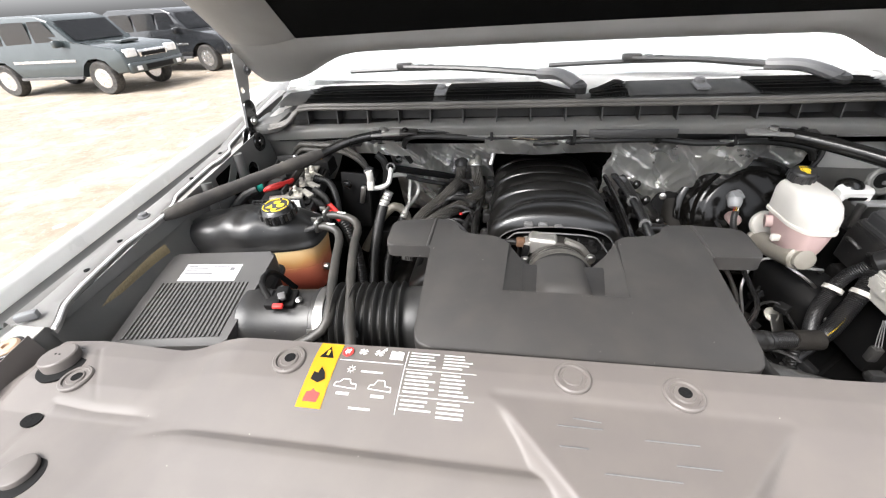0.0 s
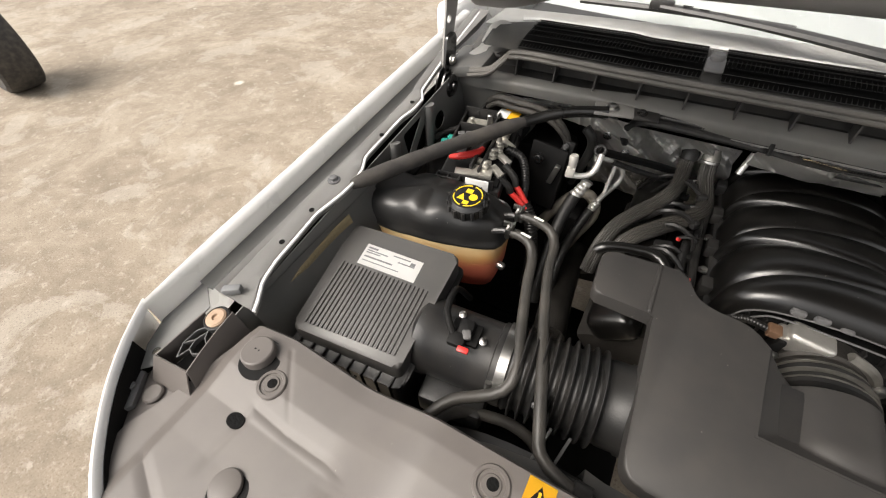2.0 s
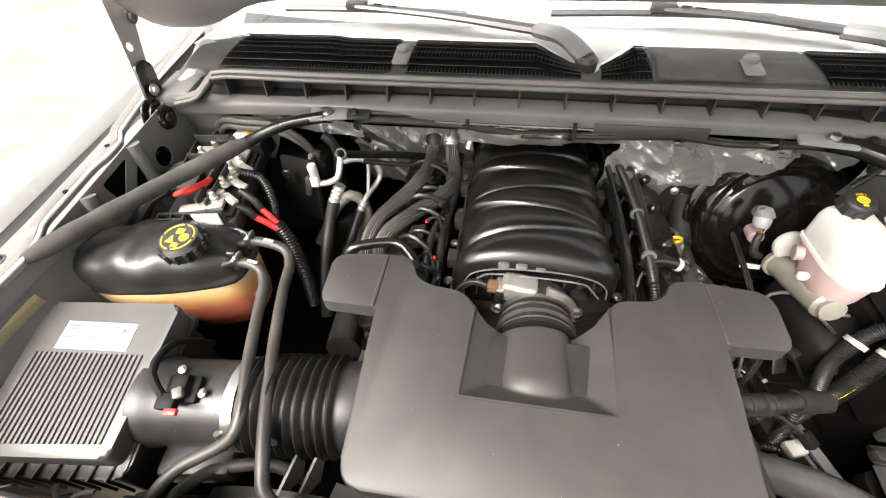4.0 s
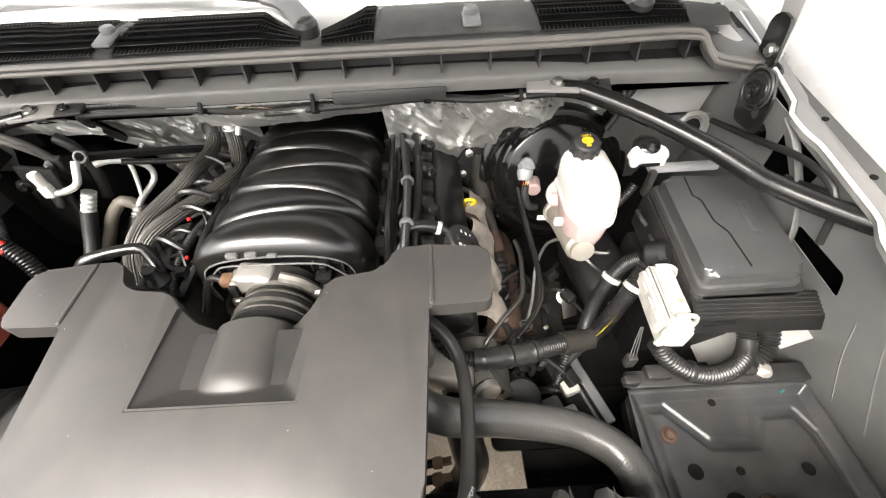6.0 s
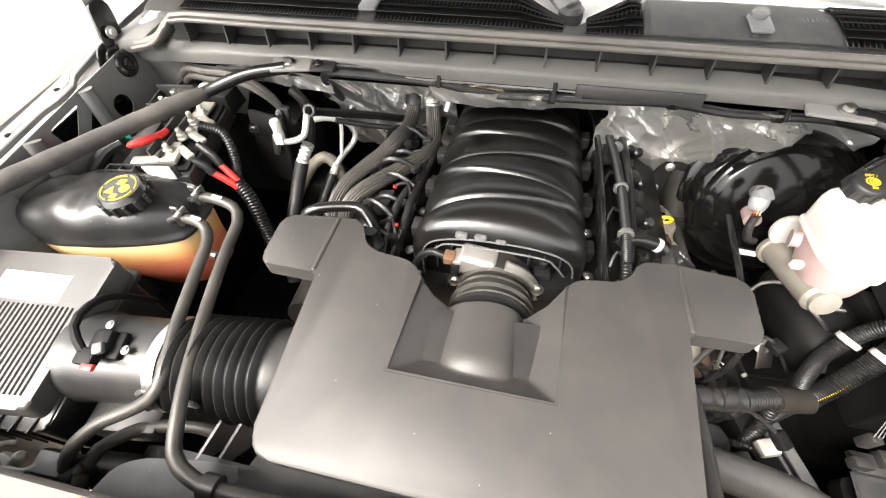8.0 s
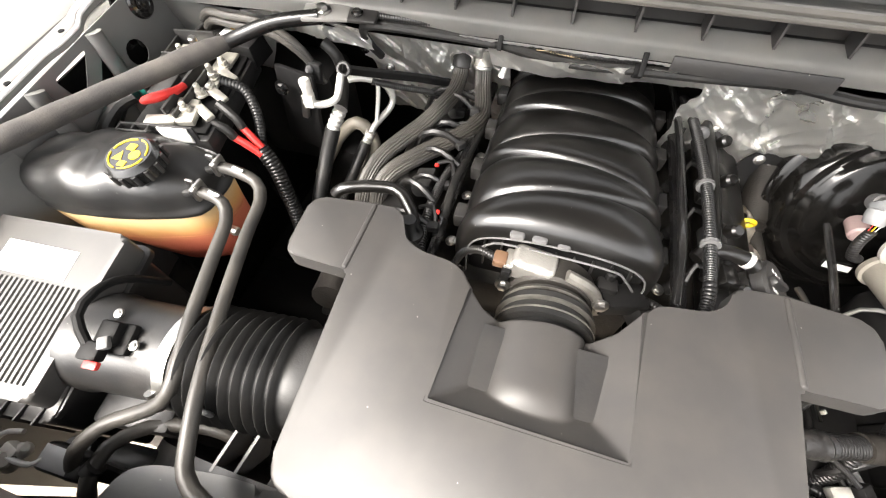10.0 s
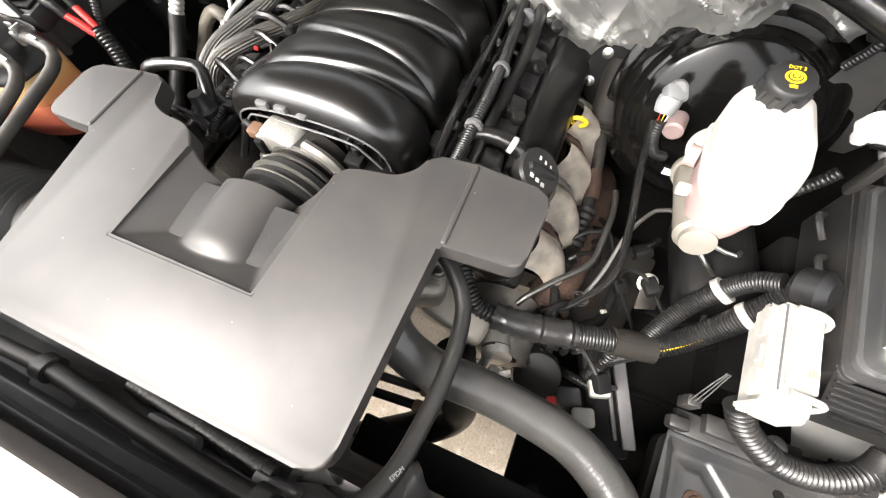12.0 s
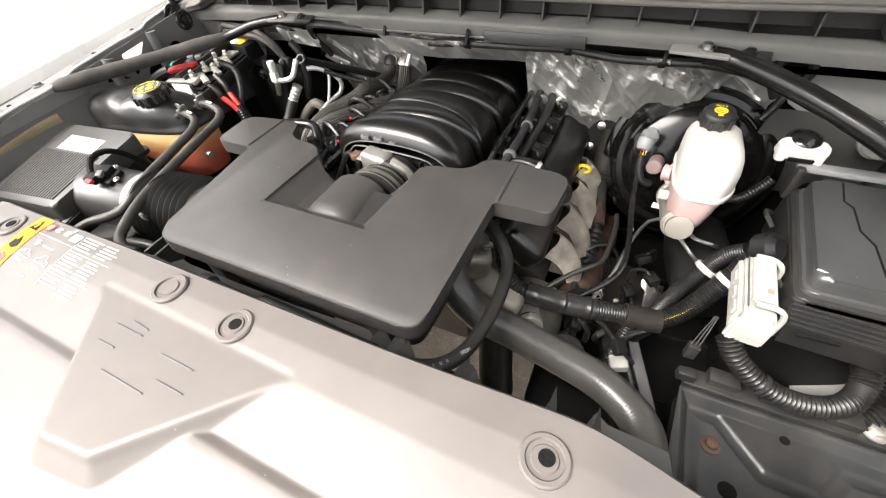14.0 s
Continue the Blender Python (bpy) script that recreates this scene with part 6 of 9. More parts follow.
flat([(-0.016, -0.012), (-0.002, -0.012), (-0.009, 0.002)], m, 0.0338, "triangle_mark", cp, YELLOW)
flat(ring(0.0075, 18, (0.010, 0.0)), m, 0.0338, "round_mark", cp, YELLOW)
flat([(-0.008, 0.006), (0.004, 0.006), (0.004, 0.016), (-0.008, 0.016)], m, 0.0338, "square_mark", cp, YELLOW)
flat([(-0.002, -0.02), (0.008, -0.02), (0.008, -0.012), (-0.002, -0.012)], m, 0.0338, "square_mark", cp, YELLOW)
for p in ((-0.484, 0.060, 1.088), (-0.486, 0.106, 1.085)):
    part("spout", sweep(bmesh.new(), [Vector(p) + Vector((-0.03, -0.004, -0.01)), Vector(p), Vector(p) + Vector((0.02, -0.003, -0.001))], 0.006, 10), BLACK, tank)
part("drain_plug", turned([(0.007, 0), (0.008, 0.01), (0.006, 0.014)], frame_at((-0.492, 0.07, 0.985), (1, -0.2, 0)), 14), STEEL, tank)

# the two vent hoses
for nm, pts in (("front", [(-0.478, 0.058, 1.092), (-0.455, 0.055, 1.095), (-0.434, 0.050, 1.090), (-0.420, 0.030, 1.082), (-0.408, -0.02, 1.076), (-0.385, -0.10, 1.072), (-0.368, -0.155, 1.064), (-0.374, -0.182, 1.050),
                           (-0.400, -0.200, 1.040), (-0.430, -0.220, 1.034), (-0.452, -0.250, 1.020), (-0.462, -0.275, 0.99)]),
               ("rear", [(-0.480, 0.105, 1.092), (-0.450, 0.102, 1.095), (-0.415, 0.097, 1.088), (-0.398, 0.075, 1.080), (-0.388, 0.02, 1.074), (-0.362, -0.07, 1.072), (-0.335, -0.15, 1.070), (-0.318, -0.20, 1.062),
                         (-0.304, -0.232, 1.053), (-0.275, -0.246, 1.052), (-0.235, -0.250, 1.050), (-0.10, -0.245, 1.048)])):
    h = thing("vent_hose", pts[0], "black rubber vent hose with a spring clamp", "hose", "coolant vent hoses")
    part("hose", tube(pts, 0.0082, 12), DUSTHOSE, h)
    bm = boxed(Vector(pts[0]) + Vector((0.004, 0, 0.002)), (0.008, 0.022, 0.022), 0.002)
    box(bm, Vector(pts[0]) + Vector((-0.001, 0.0, 0.016)), (0.012, 0.004, 0.010), 0.001)
    box(bm, Vector(pts[0]) + Vector((0.010, 0.0, 0.015)), (0.004, 0.016, 0.008), 0.001)
    part("spring_clamp", bm, STEEL, h, "bright steel spring clamp")
    part("print_mark", boxed(Vector(pts[1]) + Vector((0.012, -0.002, 0.0075)), (0.018, 0.004, 0.0012), 0, (0, 0, -10)), PRINT, h)
tie = thing("hose_clip", (-0.250, -0.248, 1.04), "black plastic clip round the hose", "clip")
bm = turned([(0.010, -0.01), (0.0125, -0.009), (0.0125, 0.009), (0.010, 0.01)], frame_at((-0.250, -0.249, 1.051), (1, 0, 0)), 16)
box(bm, (-0.250, -0.249, 1.036), (0.02, 0.012, 0.02), 0.002)
part("clip_body", bm, BLACK, tie)
whole("lower_hose", tube([(-0.432, -0.290, 0.985), (-0.434, -0.272, 1.000), (-0.440, -0.240, 0.996), (-0.415, -0.208, 0.984), (-0.387, -0.198, 0.980), (-0.350, -0.190, 0.975), (-0.315, -0.192, 0.96), (-0.29, -0.20, 0.92)], 0.0085, 12), DUSTHOSE, "black rubber hose curving down behind the panel", "hose")
rel = thing("relay_bracket", (-0.48, -0.27, 0.97), "small black relay with a worn label on a pale wire", "relay")
part("relay", boxed((-0.472, -0.2655, 0.996), (0.064, 0.030, 0.020), 0.007, (6, 0, 2), 3), BLACK, rel)
part("worn_label", boxed((-0.479, -0.2660, 1.0060), (0.040, 0.023, 0.0012), 0.0004, (6, 0, 2)), PLUGGREY, rel, "worn grey label")
loop = [(-0.494, -0.270, 1.004), (-0.504, -0.279, 1.004), (-0.522, -0.281, 1.004), (-0.541, -0.281, 1.004), (-0.558, -0.279, 1.004), (-0.563, -0.270, 1.004), (-0.557, -0.260, 1.004), (-0.540, -0.255, 1.003)]
part("wire_frame", tube(loop, 0.0030, 8), PALEGREY, rel, "pale wire bracket")
part("valve", turned([(0.008, 0), (0.009, 0.004), (0.006, 0.010), (0.006, 0.020), (0.004, 0.022)], frame_at((-0.532, -0.272, 0.995), (0.5, 0.2, 0.5)), 12), CONNW, rel, "pale valve stem")
part("valve", boxed((-0.538, -0.274, 1.000), (0.022, 0.014, 0.014), 0.004, (10, 0, -12)), CONNW, rel)
part("stub", turned([(0.010, 0), (0.010, 0.016), (0.008, 0.018)], frame_at((-0.537, -0.287, 0.990), (0.2, 0.2, 1)), 16), HOSETAN, rel)
part("shelf", boxed((-0.602, -0.277, 0.997), (0.040, 0.020, 0.012), 0.004, (8, 0, 4)), BROWNPL, rel, "dusty brown shelf")
part("pipe_collar", turned([(0.0095, -0.006), (0.0110, -0.005), (0.0110, 0.005), (0.0095, 0.006)], frame_at((-0.437, -0.263, 1.000), (0.4, 0.75, 0.2)), 16), BLACK, rel)
wb = thing("washer_bottle_neck", (-0.47, -0.262, 0.9), "black plastic washer filler with a small bracket", "filler neck")
part("neck", boxed((-0.455, -0.258, 0.935), (0.13, 0.045, 0.05), 0.018, (0, 0, 6), 3), BLACK, wb)
part("collar", turned([(0.02, 0), (0.022, 0.006), (0.02, 0.012)], frame_at((-0.50, -0.262, 0.955), (0, 0, 1)), 18), BLACK, wb)


# ---- black sheets added to keep the depths below the engine bay dark ----
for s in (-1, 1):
    shield = thing("bay_floor_sheet", (s * 0.60, 0.20, 0.634), "added black sheet standing for the dark below the engine bay", "splash shield", "splash shields")
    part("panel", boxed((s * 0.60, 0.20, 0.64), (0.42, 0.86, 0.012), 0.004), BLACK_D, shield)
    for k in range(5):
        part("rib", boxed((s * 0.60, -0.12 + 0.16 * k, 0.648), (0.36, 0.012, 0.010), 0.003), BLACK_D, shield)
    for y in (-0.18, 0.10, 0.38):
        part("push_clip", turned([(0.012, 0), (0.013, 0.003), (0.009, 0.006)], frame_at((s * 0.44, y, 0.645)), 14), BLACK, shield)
    inner = thing("bay_side_sheet", (s * 0.70, 0.345, 0.63), "added black sheet standing for the dark beside the engine", "panel", "wheelhouse panels")
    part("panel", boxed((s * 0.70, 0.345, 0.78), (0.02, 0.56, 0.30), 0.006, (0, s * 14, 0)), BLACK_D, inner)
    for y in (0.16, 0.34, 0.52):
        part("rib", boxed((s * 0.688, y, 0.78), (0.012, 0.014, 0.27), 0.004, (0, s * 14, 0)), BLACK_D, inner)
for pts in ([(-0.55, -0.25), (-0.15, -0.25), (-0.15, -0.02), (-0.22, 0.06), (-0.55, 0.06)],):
    whole("front_floor_sheet", slabbed(rounded(pts, 0.02), 0.66, 0.672, 0.003), BLACK_D, "added black sheet that keeps the gap below the intake duct dark", "splash shield", "splash shields")
rad = thing("radiator", (0, -0.34, 0.6), "black radiator with plastic end tanks behind the cover panel", "radiator")
part("core", boxed((0, -0.345, 0.80), (1.10, 0.05, 0.46), 0.004), BLACK_D, rad)
part("top_tank", boxed((0, -0.335, 1.045), (1.12, 0.07, 0.05), 0.015), BLACK, rad)
shroud = thing("fan_shroud", (0, -0.26, 0.75), "black plastic fan shroud with openings and stiffening ribs", "fan shroud")
fan_m = Matrix(((1, 0, 0, 0), (0, 0, -1, -0.262), (0, 1, 0, 0), (0, 0, 0, 1)))
part("shroud_plate", holed([(-0.52, 0.55), (0.50, 0.55), (0.50, 1.035), (-0.20, 1.035), (-0.20, 0.975), (-0.52, 0.975)], [ring(0.20, 30, (-0.27, 0.80)), ring(0.20, 30, (0.25, 0.80))], 0.004, fan_m), SHROUDPL, shroud)
for cx in (-0.27, 0.25):
    part("shroud_ring", turned([(0.200, -0.03), (0.208, -0.03), (0.208, 0.03), (0.200, 0.03)], frame_at((cx, -0.25, 0.80), (0, 1, 0)), 36), BLACK, shroud)
    fanp = part("fan_hub", turned([(0.05, -0.02), (0.06, 0.0), (0.06, 0.02), (0.03, 0.03)], frame_at((cx, -0.25, 0.80), (0, 1, 0)), 24), BLACK_D, shroud)
    for k in range(7):
        a = 2 * math.pi * k / 7
        part("fan_blade", boxed((cx + 0.125 * math.cos(a), -0.25, 0.80 + 0.125 * math.sin(a)), (0.14, 0.008, 0.055), 0.003, (25, -math.degrees(a), 0)), BLACK_D, fanp)
def shroud_top(x, y):
    """The moulded top of the shroud: a ledge, a slope to the rear and scooped pockets."""
    z = lerp(y, [(-0.30, 1.045), (-0.272, 1.043), (-0.266, 1.030), (-0.250, 1.026), (-0.235, 1.012), (-0.20, 0.992), (-0.16, 0.975)])
    for cx, w, dp in ((0.331, 0.052, 0.062), (0.402, 0.023, 0.050), (0.229, 0.036, 0.054)):
        d = abs(x - cx - 0.15 * (y + 0.21)) / w
        if d < 1:
            edge = min(1, (1 - d) / 0.5)
            reach = min(1, max(0, (y + 0.240) / 0.028))
            z -= dp * edge * edge * (3 - 2 * edge) * reach * reach * (3 - 2 * reach)
    return z


def shroud_rear(x):
    return lerp(x, [(-0.50, -0.225), (-0.30, -0.19), (-0.22, -0.205), (0.0, -0.205), (0.15, -0.195), (0.184, -0.186), (0.196, -0.204), (0.206, -0.214), (0.248, -0.214), (0.262, -0.204), (0.275, -0.187), (0.284, -0.194), (0.297, -0.212),
                    (0.315, -0.220), (0.350, -0.219), (0.366, -0.208), (0.378, -0.185), (0.385, -0.196), (0.392, -0.209), (0.410, -0.211), (0.419, -0.203), (0.427, -0.188), (0.44, -0.200), (0.50, -0.205)])


bm = bmesh.new()


def shroud_at(u, v):
    x = -0.245 + 0.745 * u
    y = -0.292 + (shroud_rear(x) + 0.292) * v
    return Vector((x, y, shroud_top(x, y)))


g = sheet(bm, 320, 64, shroud_at)
skirt = [bm.verts.new((v.co.x, v.co.y + 0.003, min(v.co.z - 0.03, 0.945))) for v in g[-1]]
for i in range(len(skirt) - 1):
    bm.faces.new((g[-1][i], g[-1][i + 1], skirt[i + 1], skirt[i]))
bmesh.ops.recalc_face_normals(bm, faces=list(bm.faces))
part("top_moulding", bm, SHROUDPL, shroud, "black moulded shroud top with scooped pockets", 45)
# gusset fins beside the hose clip and at the spikes between the notches
for p, q, r3 in (((0.178, -0.240, 1.022), (0.200, -0.222, 1.010), (0.186, -0.190, 1.030)), ((0.186, -0.236, 1.020), (0.222, -0.226, 1.010), (0.206, -0.212, 1.034)), ((0.150, -0.236, 1.020), (0.178, -0.212, 1.004), (0.160, -0.200, 1.026)),
                 ((0.262, -0.236, 1.016), (0.282, -0.214, 1.000), (0.274, -0.188, 1.014)), ((0.372, -0.236, 1.016), (0.388, -0.222, 1.004), (0.379, -0.187, 1.012)), ((0.420, -0.236, 1.016), (0.434, -0.222, 1.004), (0.427, -0.190, 1.012))):
    bm = bmesh.new()
    bm.faces.new([bm.verts.new(c) for c in (p, q, r3)])
    bmesh.ops.solidify(bm, geom=list(bm.faces), thickness=0.002)
    part("gusset_fin", bm, SHROUDPL, shroud)
bm = boxed((0.172, -0.262, 1.040), (0.026, 0.020, 0.014), 0.003, (0, 0, 20))
box(bm, (0.160, -0.270, 1.044), (0.008, 0.022, 0.020), 0.002, (0, 0, 20))
part("hose_bracket", bm, BLACK, shroud)
# black strip added to hide the bright ground behind the notches
part("lower_lip", boxed((0.325, -0.192, 0.850), (0.30, 0.050, 0.012), 0.004), BLACK_D, shroud)
part("front_strip", boxed((0.12, -0.2885, 1.052), (0.72, 0.012, 0.014), 0.003), BLACK, shroud)
part("fan_motor_lead", corrugated([(-0.02, -0.228, 1.022), (0.06, -0.232, 1.024), (0.13, -0.236, 1.026), (0.17, -0.238, 1.030)], 0.010, 0.006, 0.05), RUBBER, shroud)
for x0, x1 in ((-0.11, -0.045), (0.03, 0.09), (0.155, 0.20)):
    part("top_step", boxed(((x0 + x1) / 2, -0.252, 1.034), (x1 - x0, 0.030, 0.018), 0.003), SHROUDPL, shroud)
part("side_shoulder", slabbed(rounded([(-0.412, -0.300), (-0.398, -0.252), (-0.37, -0.238), (-0.29, -0.225), (-0.235, -0.222), (-0.225, -0.300)][::-1], 0.02), 0.86, 1.008, 0.014, None, 4), SHROUDPL, shroud)
for x in (-0.262, -0.236):
    bm = slabbed([(-0.232, 0.99), (-0.232, 1.004), (-0.185, 1.012), (-0.178, 0.985), (-0.200, 0.96)], -0.0018, 0.0018, 0, Matrix.Translation((x, 0, 0)) @ pose(0, 0, 0, 0, 0, -12) @ Matrix(((0, 0, 1, 0), (1, 0, 0, 0), (0, 1, 0, 0), (0, 0, 0, 1))))
    part("fin", bm, SHROUDPL, shroud)

# ---- hoses and harness at the right of the engine ----
rh = thing("radiator_hose", (0.35, -0.09, 0.85), "thick black rubber radiator hose bending to the radiator", "hose")
part("hose", corrugated([(0.150, 0.000, 1.015), (0.175, -0.035, 1.008), (0.200, -0.075, 0.985), (0.245, -0.090, 0.952), (0.310, -0.088, 0.925), (0.370, -0.091, 0.908), (0.425, -0.100, 0.900), (0.463, -0.117, 0.898),
                         (0.490, -0.140, 0.898), (0.502, -0.172, 0.900), (0.505, -0.215, 0.905), (0.505, -0.30, 0.91)], 0.0258, 0.0055, 0.006, 22), BRAID, rh)
clamp_band(rh, (0.160, -0.014, 1.012), (0.5, -0.8, -0.1), 0.026)
clamp_band(rh, (0.505, -0.262, 0.908), (0, -1, 0), 0.026)
th = thing("thermostat_housing", (0.17, 0.02, 0.95), "cast thermostat housing with a black hose neck", "thermostat housing")
part("housing", boxed((0.185, 0.005, 0.962), (0.085, 0.075, 0.055), 0.015, (0, 10, 25), 3), ALUD, th)
part("neck", turned([(0.028, -0.02), (0.028, 0.02), (0.024, 0.025)], frame_at((0.165, -0.005, 1.005), (-0.5, 0.8, 0.2)), 20), BLACK, th)
bolt(th, (0.222, 0.012, 0.990), (0, 0, 1), 0.006)
bolt(th, (0.20, -0.035, 0.988), (0, 0, 1), 0.006)
vh = thing("overflow_hose", (0.26, -0.1, 1.0), "thin black rubber hose with faint white print", "hose")
pts = [(0.185, 0.052, 1.010), (0.215, 0.030, 1.022), (0.246, 0.008, 1.012), (0.266, -0.020, 1.002), (0.274, -0.060, 0.998), (0.275, -0.105, 0.998), (0.272, -0.150, 1.004), (0.266, -0.195, 1.018), (0.248, -0.230, 1.036),
       (0.212, -0.248, 1.048), (0.178, -0.253, 1.052), (0.12, -0.253, 1.052), (0.03, -0.250, 1.050), (-0.10, -0.244, 1.047)]
part("hose", tube(pts, 0.0095, 14), RUBBER, vh)
run = [q for q in spline(pts, 0.004) if 0.182 < q.x < 0.256 and q.y < -0.215]
for k in range(0, len(run) - 1, 2):
    d = (run[k + 1] - run[k]).normalized()
    up = (Vector((0.05, -0.30, 1)) - d * d.dot(Vector((0.05, -0.30, 1)))).normalized()
    bm = bmesh.new()
    bmesh.ops.create_cube(bm, size=1, matrix=Matrix.Translation(run[k] + up * 0.0095) @ Matrix((d, up.cross(d), up)).transposed().to_4x4() @ Matrix.Diagonal(((0.0028, 0.0018, 0.0032)[k % 3], 0.0036, 0.0005, 1)))
    part("print_mark", bm, GREYPL, vh)
cu = bpy.data.curves.new("hose_text", "FONT")
cu.body, cu.size, cu.align_x, cu.extrude = "EPDM", 0.0062, "CENTER", 0.0002
txt = new("hose_text", cu)
me = bpy.data.meshes.new_from_object(txt.evaluated_get(bpy.context.evaluated_depsgraph_get()))
bpy.data.objects.remove(txt)
dv = Vector((0.018, 0.036, -0.016)).normalized()
nv = (Vector((0.1, -0.35, 1)) - dv * dv.dot(Vector((0.1, -0.35, 1)))).normalized()
sv = nv.cross(dv)
me.transform(Matrix.Translation(Vector((0.2660, -0.1950, 1.0180)) + nv * 0.0098) @ Matrix((dv, sv, nv)).transposed().to_4x4() @ Matrix.Translation((0, -0.003, 0)))
me.materials.clear()
me.materials.append(PLUGGREY)
ht = new("hose_lettering", me)
ht.parent = vh
ht.matrix_parent_inverse = Matrix.Translation(vh.location).inverted()
for p in ((0.178, -0.253, 1.050), (-0.095, -0.245, 1.047)):
    bm = turned([(0.011, -0.009), (0.0135, -0.008), (0.0135, 0.008), (0.011, 0.009)], frame_at(p, (1, 0, 0)), 16)
    box(bm, Vector(p) + Vector((0, 0, -0.016)), (0.02, 0.014, 0.02), 0.003)
    part("hose_clip", bm, BLACK, vh)
har = thing("engine_harness", (0.4, 0.04, 0.88), "black ribbed wiring harness wrapped with tape", "wiring harness")
part("trunk", corrugated([(0.205, 0.105, 0.955), (0.222, 0.075, 0.942), (0.245, 0.035, 0.925), (0.272, 0.012, 0.910), (0.313, 0.011, 0.902)], 0.0135, 0.006), RIBBED, har)
part("trunk", corrugated([(0.313, 0.011, 0.900), (0.350, 0.016, 0.895), (0.381, 0.022, 0.890), (0.42, 0.032, 0.885), (0.455, 0.042, 0.880)], 0.0165, 0.0042, 0.05, 16), RIBBED, har)
part("tape_wrap", sweep(bmesh.new(), spline([(0.295, 0.011, 0.902), (0.330, 0.013, 0.899), (0.370, 0.020, 0.892), (0.405, 0.028, 0.887)], 0.005), lambda i, t: 0.0185 + 0.0012 * (i % 4 == 0) + 0.0008 * math.sin(i * 2.3), 16), LOOMTAPE, har, "shiny taped section")
part("tape_wrap", tube([(0.452, 0.041, 0.881), (0.480, 0.047, 0.876), (0.508, 0.052, 0.874)], 0.0195, 16), BROWN, har, "muddy cloth tape")
part("branch", corrugated([(0.500, 0.050, 0.874), (0.530, 0.068, 0.888), (0.556, 0.088, 0.920), (0.575, 0.103, 0.955), (0.590, 0.118, 0.985), (0.602, 0.126, 1.005)], 0.0155, 0.0038), RIBBED, har)
part("branch", corrugated([(0.492, 0.055, 0.876), (0.512, 0.090, 0.885), (0.532, 0.118, 0.905), (0.552, 0.134, 0.94), (0.568, 0.138, 0.972), (0.585, 0.132, 0.995)], 0.0125, 0.0036), RIBBED, har)
for p, a in (((0.574, 0.102, 0.953), (0.5, 0.4, 0.8)), ((0.551, 0.133, 0.938), (0.5, 0.4, 0.8))):
    part("white_tie", turned([(0.0150, -0.0045), (0.0172, -0.0045), (0.0172, 0.0045), (0.0150, 0.0045)], frame_at(p, a), 18), CONNW, har, "white cable tie")
part("knuckle", turned([(0.016, -0.016), (0.022, -0.01), (0.023, 0.01), (0.014, 0.018)], frame_at((0.600, 0.124, 1.012), (0.5, -0.3, 0.5)), 18), RIBBED, har)
part("yellow_stripe", tube([(0.508, 0.046, 0.888), (0.532, 0.060, 0.900), (0.554, 0.078, 0.926)], 0.0007, 5), YELLOW, har)
for pts, r in (([(0.40, 0.03, 0.875), (0.42, 0.06, 0.84), (0.45, 0.10, 0.80), (0.47, 0.2, 0.76)], 0.009), ([(0.47, 0.05, 0.87), (0.46, 0.02, 0.83), (0.45, 0.0, 0.78)], 0.011), ([(0.36, 0.02, 0.89), (0.37, 0.06, 0.87), (0.36, 0.12, 0.84), (0.35, 0.2, 0.80)], 0.008)):
    part("branch", corrugated(pts, r, 0.005), RIBBED, har)

alt = thing("alternator", (0.31, -0.03, 0.86), "aluminium alternator below the radiator hose", "alternator")
part("case", turned([(0.045, -0.05), (0.060, -0.045), (0.062, 0.0), (0.060, 0.045), (0.045, 0.05)], frame_at((0.300, 0.020, 0.820), (0, 1, 0)), 28), ALUD, alt)
part("outlet", turned([(0.018, -0.03), (0.018, 0.004), (0.021, 0.006), (0.021, 0.018), (0.015, 0.021)], frame_at((0.312, -0.020, 0.872), (0.25, -0.9, 0.25)), 22), ALU, alt, "bright machined collar")
part("stud", turned([(0.009, 0), (0.009, 0.012), (0.005, 0.013), (0.005, 0.026)], frame_at((0.318, -0.050, 0.862), (0.1, -0.7, 0.6)), 6), TIN, alt)
part("lug", boxed((0.330, -0.052, 0.862), (0.026, 0.012, 0.007), 0.002, (20, 10, 30)), TIN, alt, "bright cable lug")
part("lug", boxed((0.302, -0.048, 0.868), (0.012, 0.024, 0.008), 0.002, (30, 0, -20)), ALU, alt)
part("seal_band", turned([(0.0185, -0.003), (0.0205, -0.002), (0.0205, 0.002), (0.0185, 0.003)], frame_at((0.313, -0.026, 0.874), (0.25, -0.9, 0.25)), 22), BLACK, alt)
part("casting", boxed((0.245, 0.000, 0.895), (0.10, 0.06, 0.045), 0.014, (0, 12, -10), 3), CASTPALE, alt, "pale cast housing")
for k in range(8):
    a = 2 * math.pi * k / 8
    part("vent_fin", boxed((0.300 + 0.05 * math.cos(a), -0.028, 0.820 + 0.05 * math.sin(a)), (0.016, 0.006, 0.010), 0.002, (0, -math.degrees(a), 0)), BLACK_D, alt)
oilf = thing("oil_filter", (0.365, 0.0, 0.74), "dusty black oil filter below the harness", "oil filter")
part("can", turned([(0.030, -0.055), (0.036, -0.050), (0.038, -0.040), (0.038, 0.040), (0.035, 0.048), (0.022, 0.052)], frame_at((0.372, -0.004, 0.770), (0.15, -0.45, 0.8)), 32), RUBBER, oilf)
for k in range(9):
    a = 2 * math.pi * k / 9
    part("flute", sweep(bmesh.new(), [frame_at((0.372, -0.004, 0.770), (0.15, -0.45, 0.8)) @ Vector((0.0375 * math.cos(a), 0.0375 * math.sin(a), h)) for h in (0.010, 0.025, 0.040)], 0.0022, 6), RUBBER, oilf)
